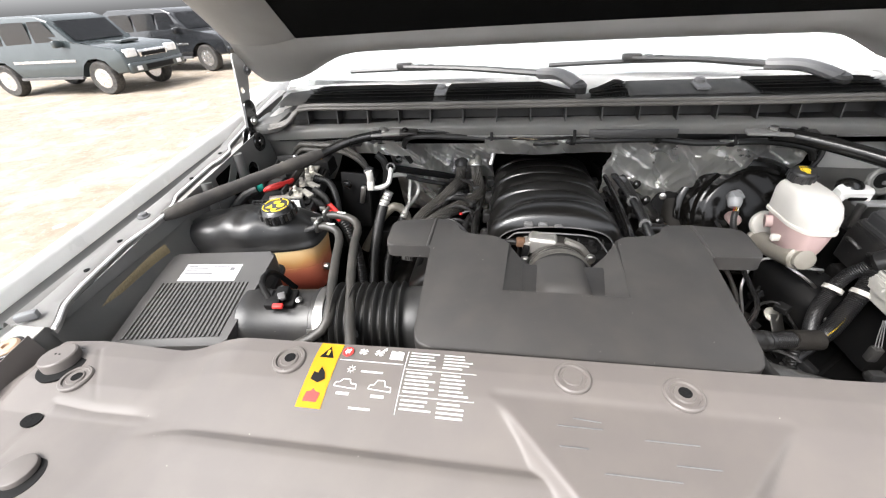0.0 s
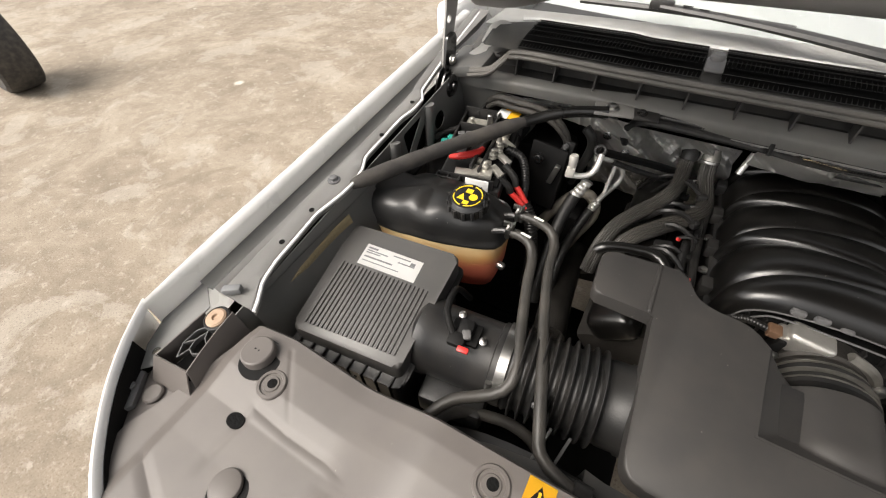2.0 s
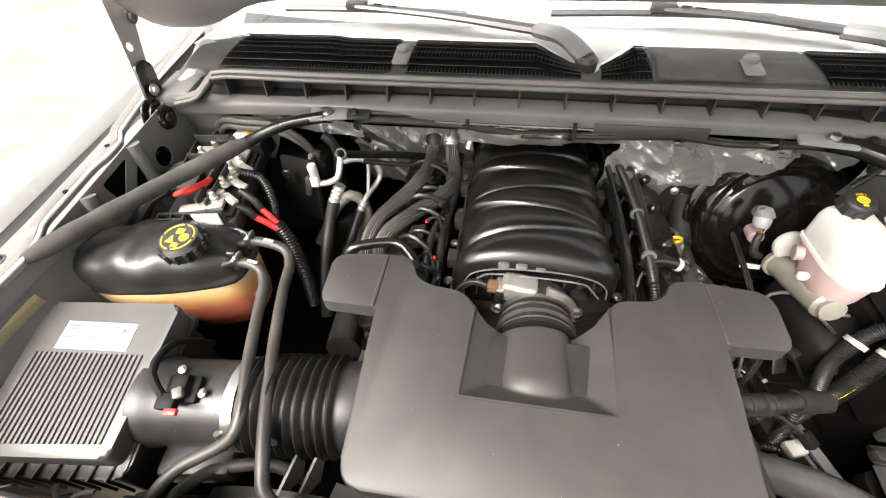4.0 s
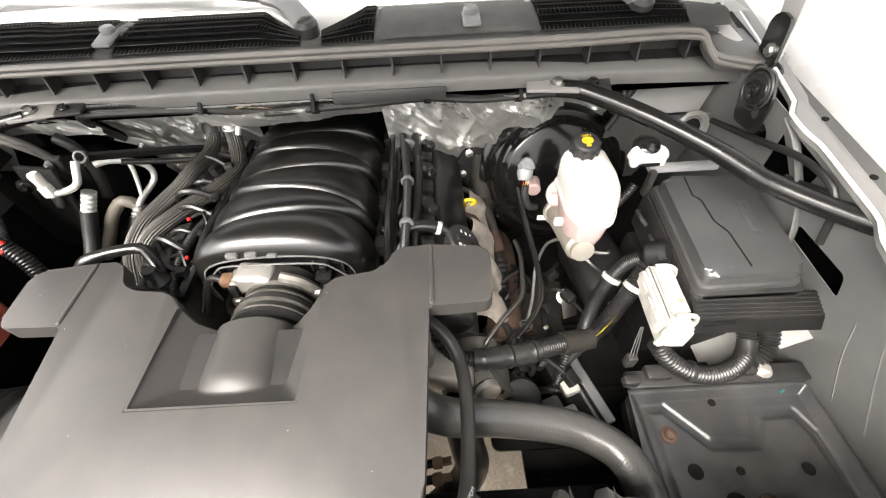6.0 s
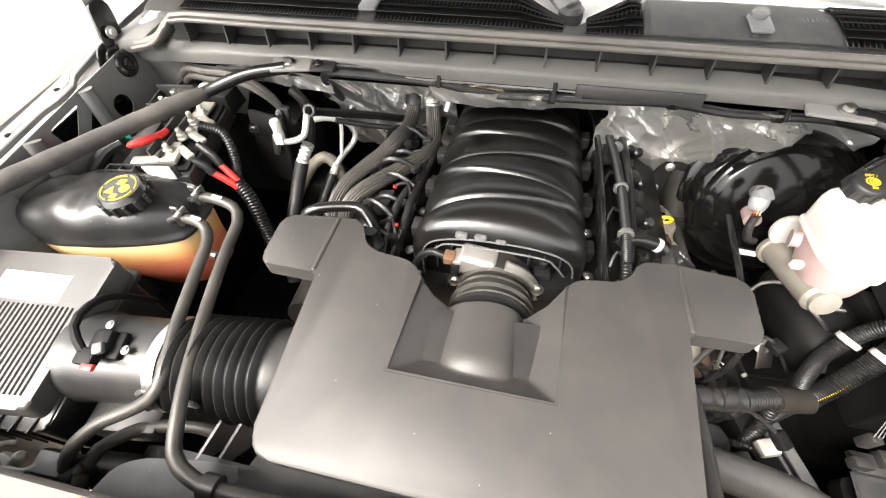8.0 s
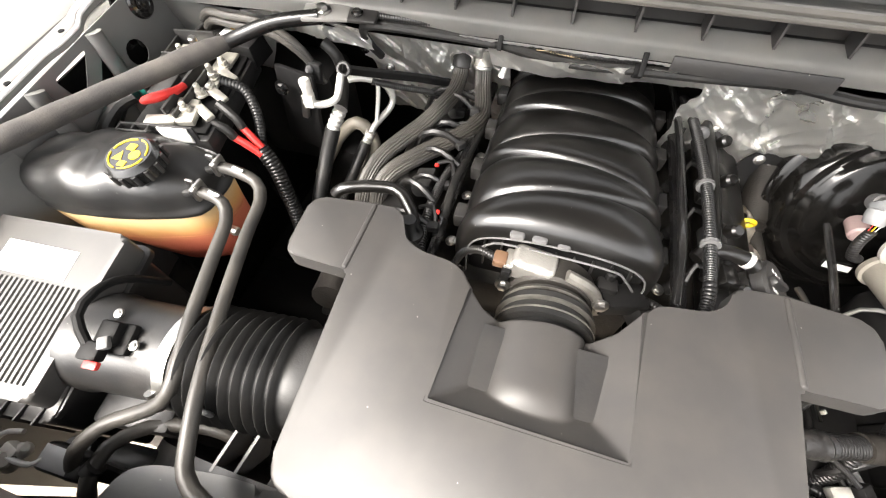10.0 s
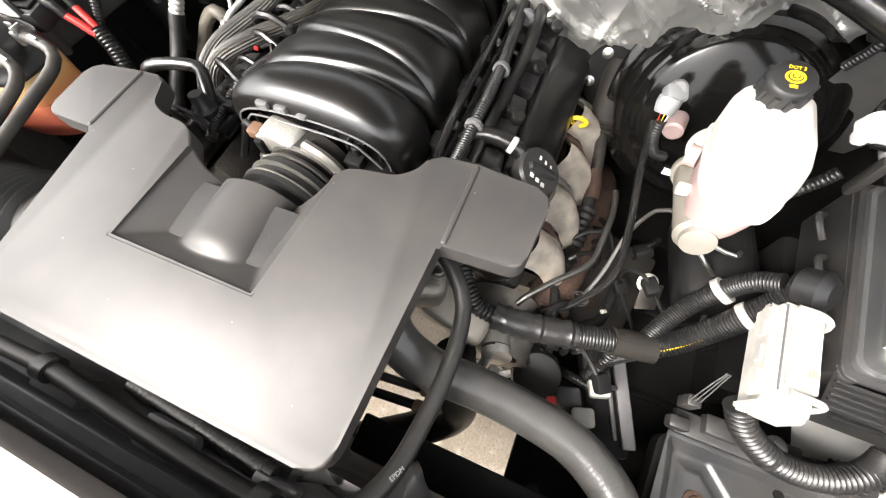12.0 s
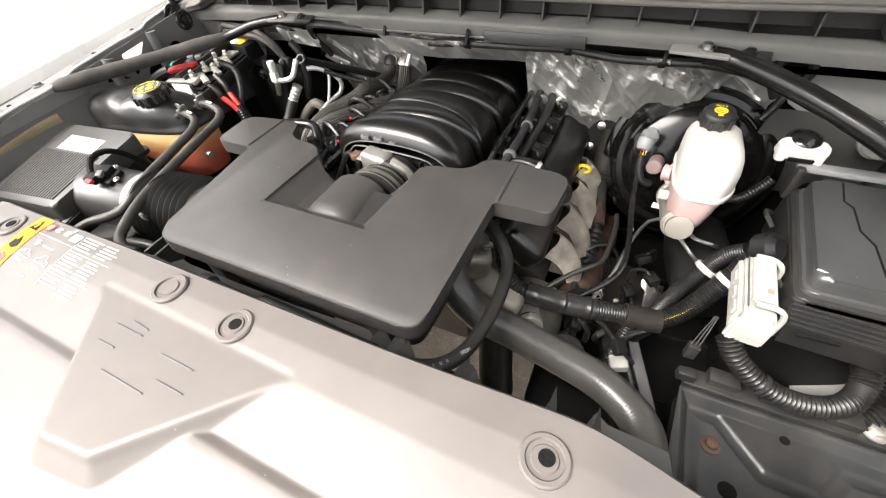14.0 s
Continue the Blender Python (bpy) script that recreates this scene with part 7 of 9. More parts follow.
# black sheet added to darken the gap beside the radiator hose
whole("sump_gap_sheet", slabbed(rounded([(0.33, -0.075), (0.50, -0.075), (0.50, 0.16), (0.33, 0.16)], 0.02), 0.655, 0.665, 0.003), BLACK_D, "added black sheet that keeps the gap below the engine dark", "splash shield", "splash shields")
whole("lower_radiator_hose", tube([(0.262, -0.05, 0.88), (0.278, -0.095, 0.80), (0.285, -0.112, 0.745), (0.262, -0.138, 0.705), (0.20, -0.18, 0.672), (0.12, -0.225, 0.645), (0.04, -0.25, 0.63)], 0.029, 18), RUBBER, "black rubber lower radiator hose with an elbow", "hose")
whole("steel_pipe", tube([(0.310, 0.030, 0.862), (0.318, 0.045, 0.873), (0.328, 0.060, 0.881), (0.360, 0.095, 0.889), (0.390, 0.126, 0.888), (0.403, 0.150, 0.886), (0.407, 0.190, 0.896), (0.409, 0.230, 0.903), (0.406, 0.270, 0.895)], 0.0046, 12), DARKSTEEL, "bent dull steel pipe beside the engine", "pipe")
cl = thing("cooler_lines", (0.14, -0.14, 0.75), "two thin black cooler lines with brass fittings", "pipes")
for dy, dz in ((0.0, 0.0), (0.028, -0.015)):
    part("line", tube([(-0.05, -0.160 + dy, 0.745 + dz), (0.023, -0.150 + dy, 0.75 + dz), (0.117, -0.142 + dy, 0.752 + dz), (0.22, -0.132 + dy, 0.75 + dz)], 0.0075, 10), RUBBER, cl)
    part("fitting", turned([(0.0085, 0), (0.0105, 0.003), (0.0105, 0.016), (0.007, 0.018), (0.007, 0.034)], frame_at((0.215, -0.133 + dy, 0.75 + dz), (1, 0.1, 0)), 12), TAN, cl, "brass fitting")

# the finned module beside the battery tray
mod = thing("control_module", (0.46, -0.02, 0.75), "black module with pale plugs on a grey bracket", "module")
mrot = (0, -8, 18)
part("case", boxed((0.482, -0.016, 0.765), (0.050, 0.16, 0.08), 0.006, mrot), BLACK_D, mod)
part("edge_strip", boxed((0.500, -0.008, 0.812), (0.018, 0.140, 0.010), 0.003, mrot), GREYPL, mod, "grey edge strip")
part("inner_strip", boxed((0.484, -0.010, 0.806), (0.006, 0.125, 0.010), 0.002, mrot), GREYPL, mod)
for y in (-0.012, -0.058):
    part("plug", boxed((0.462 + 0.25 * (y + 0.03), y, 0.815), (0.030, 0.026, 0.020), 0.005, mrot), CONNW, mod, "pale plug")
    part("plug_lead", corrugated([(0.460, y, 0.795), (0.445, y + 0.004, 0.795), (0.430, y + 0.010, 0.780), (0.42, y + 0.02, 0.75)], 0.007, 0.004), RIBBED, mod)
part("plug", boxed((0.434, -0.036, 0.792), (0.034, 0.030, 0.022), 0.006, mrot), GREYPL, mod, "grey plug")
part("red_tab", boxed((0.411, -0.050, 0.796), (0.014, 0.012, 0.010), 0.002, mrot), RED, mod, "red locking tab")

# ---- brake booster, master cylinder, reservoir ----
boost = thing("brake_booster", (0.51, 0.42, 0.94), "large round black brake booster", "brake booster")
bax = Vector((0, -1, 0.42)).normalized()
m = frame_at((0.510, 0.432, 0.945), bax)
part("drum", turned([(0.155, -0.10), (0.158, -0.03), (0.163, -0.006), (0.164, 0.002), (0.160, 0.006), (0.150, 0.008), (0.148, 0.012), (0.146, 0.022), (0.141, 0.030), (0.134, 0.0345), (0.128, 0.034), (0.123, 0.0335), (0.119, 0.036), (0.113, 0.043), (0.106, 0.0465), (0.070, 0.054), (0.045, 0.058)], m, 72), DRUM, boost, "glossy black pressed steel drum")
for a in (0.9, 2.0, 2.7):
    p = m @ Vector((0.124 * math.cos(a), 0.124 * math.sin(a), 0.034))
    part("dimple", sweep(bmesh.new(), [m @ Vector((0.118 * math.cos(a + d), 0.118 * math.sin(a + d), 0.0325)) for d in (-0.16, -0.08, 0, 0.08, 0.16)], 0.006, 8), DRUM, boost)
for a in (math.pi * 0.94, math.pi * 1.02):
    bolt(boost, m @ Vector((0.168 * math.cos(a), 0.168 * math.sin(a), -0.03)), bax, 0.006)
part("drum_label", boxed((0.490, 0.3475, 0.8790), (0.040, 0.0018, 0.011), 0, (-22.8, 0, -4)), LABEL, boost, "small white label")
part("mount_ear", boxed((0.350, 0.49, 0.945), (0.035, 0.02, 0.09), 0.006), BLACKST, boost)
part("check_valve", turned([(0.012, 0), (0.012, 0.018), (0.009, 0.02), (0.009, 0.035)], frame_at((0.425, 0.345, 1.035), (-0.1, -0.6, 0.5)), 16), GREYPL, boost)
part("sensor_plug", boxed((0.420, 0.320, 1.048), (0.026, 0.022, 0.020), 0.004, (30, 0, 20)), BRKT, boost, "slate plug with coloured wires")
part("plug_shell", turned([(0.012, 0), (0.0145, 0.002), (0.0145, 0.010), (0.012, 0.020), (0.010, 0.022)], frame_at((0.418, 0.317, 1.046), (-0.10, -0.5, -0.62)), 14), PLUGGREY, boost, "grey plug shell")
part("vacuum_neck", turned([(0.014, 0), (0.014, 0.03), (0.011, 0.033)], frame_at((0.450, 0.362, 0.975), (-0.15, -1, 0.1)), 18), PINK, boost, "pinkish vacuum neck")
for k, c in enumerate((RED, YELLOW, WHITE)):
    part("wire", tube([(0.413 + 0.005 * k, 0.307, 1.045), (0.412 + 0.005 * k, 0.299, 1.036), (0.413 + 0.004 * k, 0.296, 1.022)], 0.0006, 5), c, boost)
part("wire_sleeve", corrugated([(0.417, 0.296, 1.024), (0.418, 0.292, 1.000), (0.428, 0.290, 0.975), (0.445, 0.295, 0.965)], 0.007, 0.004), RIBBED, boost)

res = thing("brake_fluid_reservoir", (0.50, 0.22, 0.95), "milky white brake fluid reservoir with a black cap", "brake reservoir")
body = rounded([(-0.046, 0.060), (0.046, 0.060), (0.049, -0.030), (0.026, -0.064), (-0.028, -0.064), (-0.047, -0.028)], [0.014, 0.014, 0.016, 0.014, 0.014, 0.016], 6)


def loft(levels, name, material, parent, label=""):
    """Sections of the reservoir's outline: (height, middle x, middle y, scale across, scale along)."""
    rings = [[Vector((cx - 0.005 + 0.87 * x * sx, cy + y * sy, z)) for x, y in body] for z, cx, cy, sx, sy in levels]
    return part(name, stack(rings), material, parent, label, 50)


loft([(1.046, 0.511, 0.226, 0.96, 0.96), (1.052, 0.511, 0.226, 1.0, 1.0), (1.074, 0.511, 0.228, 1.0, 1.0), (1.090, 0.510, 0.232, 0.96, 0.96), (1.101, 0.510, 0.240, 0.86, 0.82), (1.107, 0.508, 0.250, 0.70, 0.60), (1.108, 0.506, 0.256, 0.5, 0.4)], "upper_body", NYLON, res, "milky white upper body")
loft([(0.975, 0.505, 0.205, 0.52, 0.45), (0.982, 0.506, 0.206, 0.66, 0.58), (1.006, 0.507, 0.210, 0.78, 0.74), (1.030, 0.509, 0.220, 0.90, 0.90), (1.043, 0.510, 0.225, 0.95, 0.95)], "lower_body", PINK, res, "pinkish lower body")
loft([(1.041, 0.511, 0.226, 0.98, 0.98), (1.042, 0.511, 0.226, 1.05, 1.04), (1.048, 0.511, 0.226, 1.05, 1.04), (1.049, 0.511, 0.226, 0.98, 0.98)], "seam", NYLON, res)
part("side_tab", boxed((0.463, 0.214, 1.006), (0.016, 0.012, 0.014), 0.003), NYLON, res)
part("master_cylinder", turned([(0.018, -0.075), (0.022, -0.07), (0.022, 0.06), (0.026, 0.062), (0.026, 0.07)], frame_at((0.492, 0.235, 0.965), (0, 1, -0.30)) @ Matrix.Diagonal((1.1, 1.1, 1, 1)), 26), CASTPALE, res, "pale cast master cylinder")
part("cylinder_collar", turned([(0.026, 0), (0.030, 0.002), (0.030, 0.010), (0.026, 0.014)], frame_at((0.495, 0.312, 0.985), (-0.1, -1, 0.35)), 26), NYLON, res, "translucent collar")
part("cylinder_nose", turned([(0.020, 0), (0.021, 0.006), (0.020, 0.012), (0.013, 0.014)], frame_at((0.495, 0.168, 0.985), (0, -1, 0.30)), 22), CASTPALE, res)
neck = part("inlet_neck", turned([(0.013, 0), (0.013, 0.010), (0.015, 0.013)], frame_at((0.468, 0.250, 1.025), (-1, 0.35, -0.2)), 18), PINK, res)
m = frame_at((0.500, 0.276, 1.110), (0.0, -0.20, 1)) @ Matrix.Diagonal((0.70, 0.70, 0.90, 1))
rc = part("cap", turned([(0.026, -0.004), (0.031, 0.0), (0.032, 0.020), (0.029, 0.025), (0.027, 0.026)], m, 32), BLACK, res, "black cap with yellow print")
for k in range(10):
    a = 2 * math.pi * k / 10
    part("grip", sweep(bmesh.new(), [m @ Vector((0.0315 * math.cos(a), 0.0315 * math.sin(a), h)) for h in (0.002, 0.010, 0.019)], 0.0035, 8), BLACK, rc)
for k, (ra, mt_) in enumerate(((0.0105, YELLOW), (0.0078, BLACK), (0.0064, YELLOW), (0.0040, BLACK), (0.0028, YELLOW))):
    flat([(ra * 1.25 * math.cos(q * math.pi / 12), ra * math.sin(q * math.pi / 12)) for q in range(24)], m, 0.0266 + 0.0005 * k, "oval_mark", rc, mt_)
flat([(-0.005, -0.018), (0.005, -0.018), (0.005, -0.013), (-0.005, -0.013)], m, 0.0266, "bar_mark", rc, YELLOW)
cu = bpy.data.curves.new("cap_text", "FONT")
cu.body, cu.size, cu.align_x, cu.extrude = "DOT 3", 0.0075, "CENTER", 0.0002
txt = new("cap_text", cu)
dg = bpy.context.evaluated_depsgraph_get()
me = bpy.data.meshes.new_from_object(txt.evaluated_get(dg))
bpy.data.objects.remove(txt)
me.transform(m @ Matrix.Translation((0, 0.0125, 0.0268)) @ pose(0, 0, 0, 0, 0, 0))
me.materials.clear()
me.materials.append(YELLOW)
ct = new("cap_lettering", me)
ct.parent = rc
for pts in ([(0.515, 0.20, 0.955), (0.53, 0.185, 0.95), (0.555, 0.18, 0.95), (0.57, 0.20, 0.93)], [(0.485, 0.22, 0.95), (0.46, 0.23, 0.93), (0.44, 0.21, 0.88), (0.425, 0.15, 0.85), (0.40, 0.09, 0.83)], [(0.50, 0.20, 0.945), (0.53, 0.17, 0.93), (0.56, 0.16, 0.90), (0.57, 0.12, 0.85)]):
    part("brake_line", tube(pts, 0.0032, 8), STEEL, res)
part("level_plug", boxed((0.546, 0.235, 1.005), (0.018, 0.02, 0.014), 0.003), BLACK, res)
part("lock_tab", boxed((0.540, 0.224, 1.010), (0.007, 0.005, 0.006), 0.001), RED, res, "small red tab")
part("level_lead", corrugated([(0.55, 0.238, 1.005), (0.575, 0.25, 1.0), (0.598, 0.262, 1.02), (0.608, 0.268, 1.035)], 0.0075, 0.0045), RIBBED, res)

# shift cable, steering shaft and pipes below the booster
low = thing("steering_shaft", (0.40, 0.2, 0.80), "dark steering shaft with a rubber bellows and rusty joint", "steering shaft")
part("shaft", tube([(0.360, 0.40, 0.885), (0.370, 0.33, 0.872), (0.376, 0.25, 0.850)], 0.010, 12), GRIME, low)
part("joint", tube([(0.369, 0.318, 0.872), (0.374, 0.296, 0.866), (0.377, 0.272, 0.858)], 0.0125, 12), RUST, low, "rusty joint")
part("rubber_boot", corrugated([(0.376, 0.252, 0.852), (0.372, 0.18, 0.83), (0.372, 0.11, 0.80)], 0.017, 0.012, 0.22), RUBBER, low)
part("column_boot", turned([(0.029, -0.02), (0.030, 0.0), (0.028, 0.03), (0.027, 0.075), (0.023, 0.080), (0.027, 0.085), (0.022, 0.090), (0.025, 0.095), (0.020, 0.100), (0.022, 0.105), (0.014, 0.112)], frame_at((0.358, 0.468, 0.940), (0.0, -0.66, -0.62)), 24), BROWN, low, "dusty brown rubber boot")
fm = frame_at((0.360, 0.470, 0.935), (-0.05, -1, 0.25))
part("flange", turned([(0.030, 0.0), (0.062, 0.0), (0.064, 0.003), (0.062, 0.007), (0.030, 0.009)], fm, 28), BLACK_D, low, "black flange")
for a in (2.3, 3.4, 5.4):
    bolt(low, fm @ Vector((0.050 * math.cos(a), 0.050 * math.sin(a), 0.008)), (-0.05, -1, 0.25), 0.006)
whole("power_steering_pipe", tube([(0.375, 0.06, 0.868), (0.40, 0.085, 0.872), (0.425, 0.115, 0.878), (0.437, 0.145, 0.89), (0.435, 0.20, 0.91), (0.425, 0.27, 0.94), (0.42, 0.36, 0.96)], 0.0055, 10), BLACKST, "thin black steel pipe bent round the shaft", "pipe")
fr = thing("frame_bracket", (0.46, 0.2, 0.74), "rusty brown frame bracket below the brake cylinder", "bracket")
part("plate", boxed((0.45, 0.18, 0.745), (0.12, 0.18, 0.03), 0.008, (6, 10, -10)), GRIME, fr)
part("tab", boxed((0.505, 0.15, 0.82), (0.035, 0.004, 0.045), 0.012, (-40, 10, 20)), STEEL, fr, "bright round tab")
part("tab", turned([(0.016, 0), (0.016, 0.002), (0.013, 0.003)], frame_at((0.495, 0.165, 0.835), (0.1, -0.6, 0.8)), 18), TIN, fr)
bolt(fr, (0.43, 0.13, 0.768), (0, 0, 1), 0.009, RUST)
part("spring_wire", sweep(bmesh.new(), [(0.405 + 0.012 * math.cos(t), 0.10 + 0.010 * math.sin(t), 0.83 + 0.002 * t) for t in np.linspace(0, 12, 40)], 0.0013, 5), STEEL, fr)
part("insulation_pad", boxed((0.565, 0.22, 0.86), (0.10, 0.18, 0.12), 0.03, (0, -15, 10), 3), BLACK_D, fr)
whole("foil_strap", sweep(bmesh.new(), spline([(0.395, 0.40, 1.14), (0.375, 0.43, 1.10), (0.345, 0.46, 1.06), (0.33, 0.48, 1.0)], 0.01), 0.010, 6, 0.25), PALE, "pale green strap over the foil insulation", "strap")


sw = thing("side_wiring", (0.42, 0.12, 0.82), "tangle of thin dark leads and small plugs beside the engine", "wiring")
random.seed(31)
for k in range(16):
    a = Vector((random.uniform(0.34, 0.50), random.uniform(-0.01, 0.24), random.uniform(0.80, 0.86)))
    b = a + Vector((random.uniform(-0.06, 0.06), random.uniform(-0.06, 0.08), random.uniform(-0.02, 0.03)))
    c = b + Vector((random.uniform(-0.05, 0.05), random.uniform(-0.05, 0.05), -0.06))
    part("lead", tube([a + Vector((0, 0, -0.03)), a, (a + b) / 2 + Vector((0, 0, 0.015)), b, c], random.uniform(0.003, 0.0065), 8), (RIBBED, RUBBER, BLACK_D)[k % 3], sw)
    if k % 2:
        part("plug", boxed(b, (0.020, 0.026, 0.016), 0.003, (random.uniform(-30, 30), random.uniform(-30, 30), random.uniform(0, 180))), BLACK_D, sw)
for p, mt_ in (((0.40, 0.03, 0.862), TEALD), ((0.418, 0.05, 0.858), RED), ((0.44, 0.09, 0.85), TIN)):
    part("coloured_tab", boxed(p, (0.008, 0.006, 0.006), 0.001, (10, 20, 35)), mt_, sw)

# ---- fuse box and what stands round it ----
fuse = thing("fuse_box", (0.72, 0.16, 0.95), "black plastic fuse box with a creased lid", "fuse box")
tilt = lambda x, y: 0.02 * (y - 0.16)
part("lid_flange", slabbed(rounded([(0.622, 0.040), (0.790, 0.040), (0.808, 0.270), (0.642, 0.281)], 0.016), 1.006, 1.016, 0.003, None, 2, tilt), BLACK, fuse, "black lid flange")
flid = part("lid", slabbed(rounded([(0.634, 0.052), (0.780, 0.052), (0.798, 0.260), (0.652, 0.270)], 0.016), 1.016, 1.047, 0.011, None, 4, tilt), LIDBLK, fuse, "dark grey lid")
part("lid_rim", slabbed(rounded([(0.629, 0.047), (0.784, 0.047), (0.803, 0.265), (0.647, 0.275)], 0.017), 1.0165, 1.024, 0.003, None, 2, tilt), LIDBLK, flid)
lz = lambda x, y: 1.0475 + 0.02 * (y - 0.16)
crease = [(0.690, 0.264), (0.684, 0.218), (0.693, 0.205), (0.692, 0.157), (0.703, 0.132), (0.703, 0.066)]
part("lid_crease", sweep(bmesh.new(), [(x, y, lz(x, y) - 0.0006) for x, y in crease], 0.0014, 6), BLACK_D, fuse)
fl = part("lid_emblem", slabbed(rounded([(0.735, 0.13), (0.755, 0.13), (0.765, 0.20), (0.745, 0.20)], 0.006), 1.0468, 1.0486, 0.0006), LIDBLK, fuse)
for k in range(3):
    part("emblem_bar", boxed((0.748 + 0.003 * k, 0.145 + 0.02 * k, 1.0489), (0.010, 0.004, 0.0008), 0, (0, 0, 75)), LIDBLK, fl)
part("base", slabbed(rounded([(0.622, 0.040), (0.79, 0.040), (0.81, 0.275), (0.640, 0.282)], 0.012), 0.93, 1.010, 0.003), BLACK, fuse)
ramp = lambda x, q: Vector((x, 0.048 - 0.034 * q, 1.003 - 0.020 * q + 0.052 * (0.728 - x)))
bm = bmesh.new()
sheet(bm, 2, 3, lambda u, v: ramp(0.622 + 0.212 * u, (0.0, 0.5, 1.0, 1.25)[int(round(v * 3))]) - Vector((0, 0, 0.020 if v > 0.9 else 0.0)))
bmesh.ops.solidify(bm, geom=list(bm.faces), thickness=0.003)
ledge = part("front_ledge", bm, BLACK, fuse, "ribbed black ledge")
for k in range(6):
    part("ledge_rib", sweep(bmesh.new(), [ramp(x, 0.10 + 0.16 * k) + Vector((0, 0, 0.0008)) for x in (0.626, 0.728, 0.830)], 0.0017, 6), BLACK, ledge)
part("ledge_slot", boxed((0.660, 0.0115, 0.980), (0.045, 0.004, 0.006), 0.001, (18, -3, 0)), UNDER, fuse)
part("rear_hook", boxed((0.698, 0.292, 1.050), (0.125, 0.020, 0.010), 0.003), PLUGGREY, fuse, "grey carrier edge")
part("hook_leg", boxed((0.638, 0.275, 1.03), (0.012, 0.014, 0.055), 0.003), BLACK, fuse)
part("front_latch", boxed((0.690, 0.046, 1.000), (0.05, 0.006, 0.016), 0.002), GREYPL, fuse)
for y in (0.10, 0.17, 0.23):
    part("side_latch", tube([(0.626, y - 0.018, 0.985), (0.616, y - 0.006, 0.995), (0.616, y + 0.008, 0.995), (0.628, y + 0.018, 0.985)], 0.004, 8), BLACK, fuse)
part("green_lock", boxed((0.648, 0.030, 0.988), (0.018, 0.008, 0.008), 0.002), TEALD, fuse, "teal locking slide")
part("bracket", boxed((0.70, 0.16, 0.85), (0.15, 0.20, 0.14), 0.01), BLACK_D, fuse)

conn = thing("harness_connector", (0.59, 0.04, 0.95), "large white harness connector with a lever", "connector")
mc = pose(0.590, 0.049, 0.985, 0, 0, -3.5)
def block(name, c, s3, bv, material, label=""):
    bm = bmesh.new()
    made = bmesh.ops.create_cube(bm, size=1, matrix=mc @ pose(*c) @ Matrix.Diagonal((*s3, 1)))
    bmesh.ops.bevel(bm, geom=list({e for v in made["verts"] for e in v.link_edges}), offset=bv, segments=2, affect="EDGES", clamp_overlap=True)
    return part(name, bm, material, conn, label)


block("housing", (0, 0, -0.004), (0.034, 0.110, 0.060), 0.004, CONNW, "white plastic housing")
block("top_cover", (0.001, 0.004, 0.0315), (0.026, 0.086, 0.010), 0.003, CONNW)
block("side_slide", (-0.0195, 0.002, 0.004), (0.006, 0.096, 0.030), 0.002, CONNW)
block("side_slide", (0.0195, -0.004, -0.004), (0.006, 0.100, 0.036), 0.002, CONNW)
block("end_block", (-0.002, -0.056, -0.006), (0.044, 0.010, 0.040), 0.003, CONNW)
block("end_block", (0.001, 0.054, -0.010), (0.040, 0.012, 0.034), 0.003, CONNW)
for y in (-0.030, -0.004, 0.024):
    block("slot", (0.0230, y, 0.000), (0.0030, 0.018, 0.012), 0.0008, CONNW)
    block("slot", (-0.0230, y, 0.006), (0.0030, 0.018, 0.010), 0.0008, CONNW)
for x in (-0.0145, 0.0150):
    block("seam", (x, 0.004, 0.0268), (0.0016, 0.092, 0.002), 0.0004, GREYPL)
block("latch", (0.004, -0.022, 0.0375), (0.014, 0.022, 0.004), 0.0012, CONNW)
block("window", (0.004, -0.020, 0.0400), (0.007, 0.008, 0.0016), 0.0005, TAN, "tan window")
block("latch", (-0.002, 0.030, 0.0375), (0.018, 0.014, 0.004), 0.0012, CONNW)
for y in (-0.042, 0.042):
    lever = [mc @ Vector(q) for q in ((0.025, y, -0.012), (0.025, y, 0.020), (0.018, y * 1.02, 0.033), (0.006, y * 1.05, 0.037), (-0.010, y * 1.05, 0.036))]
    part("lever", sweep(bmesh.new(), spline(lever, 0.008), 0.0036, 8), CONNW, conn)
cond = thing("conduit", (0.66, -0.02, 0.90), "thick black corrugated conduit looping over the tray", "conduit")
part("loop", corrugated([(0.572, -0.002, 0.955), (0.590, -0.020, 0.935), (0.625, -0.034, 0.915), (0.665, -0.036, 0.902), (0.705, -0.026, 0.897), (0.735, -0.006, 0.900), (0.745, 0.020, 0.912), (0.740, 0.045, 0.93)], 0.0150, 0.0058, 0.20, 18), RIBBED, cond)
part("tape_wrap", tube([(0.728, -0.012, 0.898), (0.738, 0.000, 0.902), (0.744, 0.014, 0.909)], 0.0148, 14), RUBBER, cond)
part("tie", turned([(0.0142, -0.003), (0.0158, -0.003), (0.0158, 0.003), (0.0142, 0.003)], frame_at((0.625, -0.034, 0.915), (0.9, -0.25, -0.3)), 16), BLACK, cond)
cond2 = thing("conduit", (0.77, 0.02, 0.90), "thick black corrugated conduit below the fuse box", "conduit")
part("loop", corrugated([(0.735, -0.012, 0.848), (0.765, -0.006, 0.860), (0.790, 0.016, 0.885), (0.790, 0.045, 0.918), (0.778, 0.062, 0.94)], 0.0180, 0.0062, 0.20, 18), RIBBED, cond2)
part("sleeve", turned([(0.022, -0.012), (0.022, 0.012)], frame_at((0.779, 0.060, 0.938), (-0.2, 0.4, 0.6)), 18), BLACK, cond2)
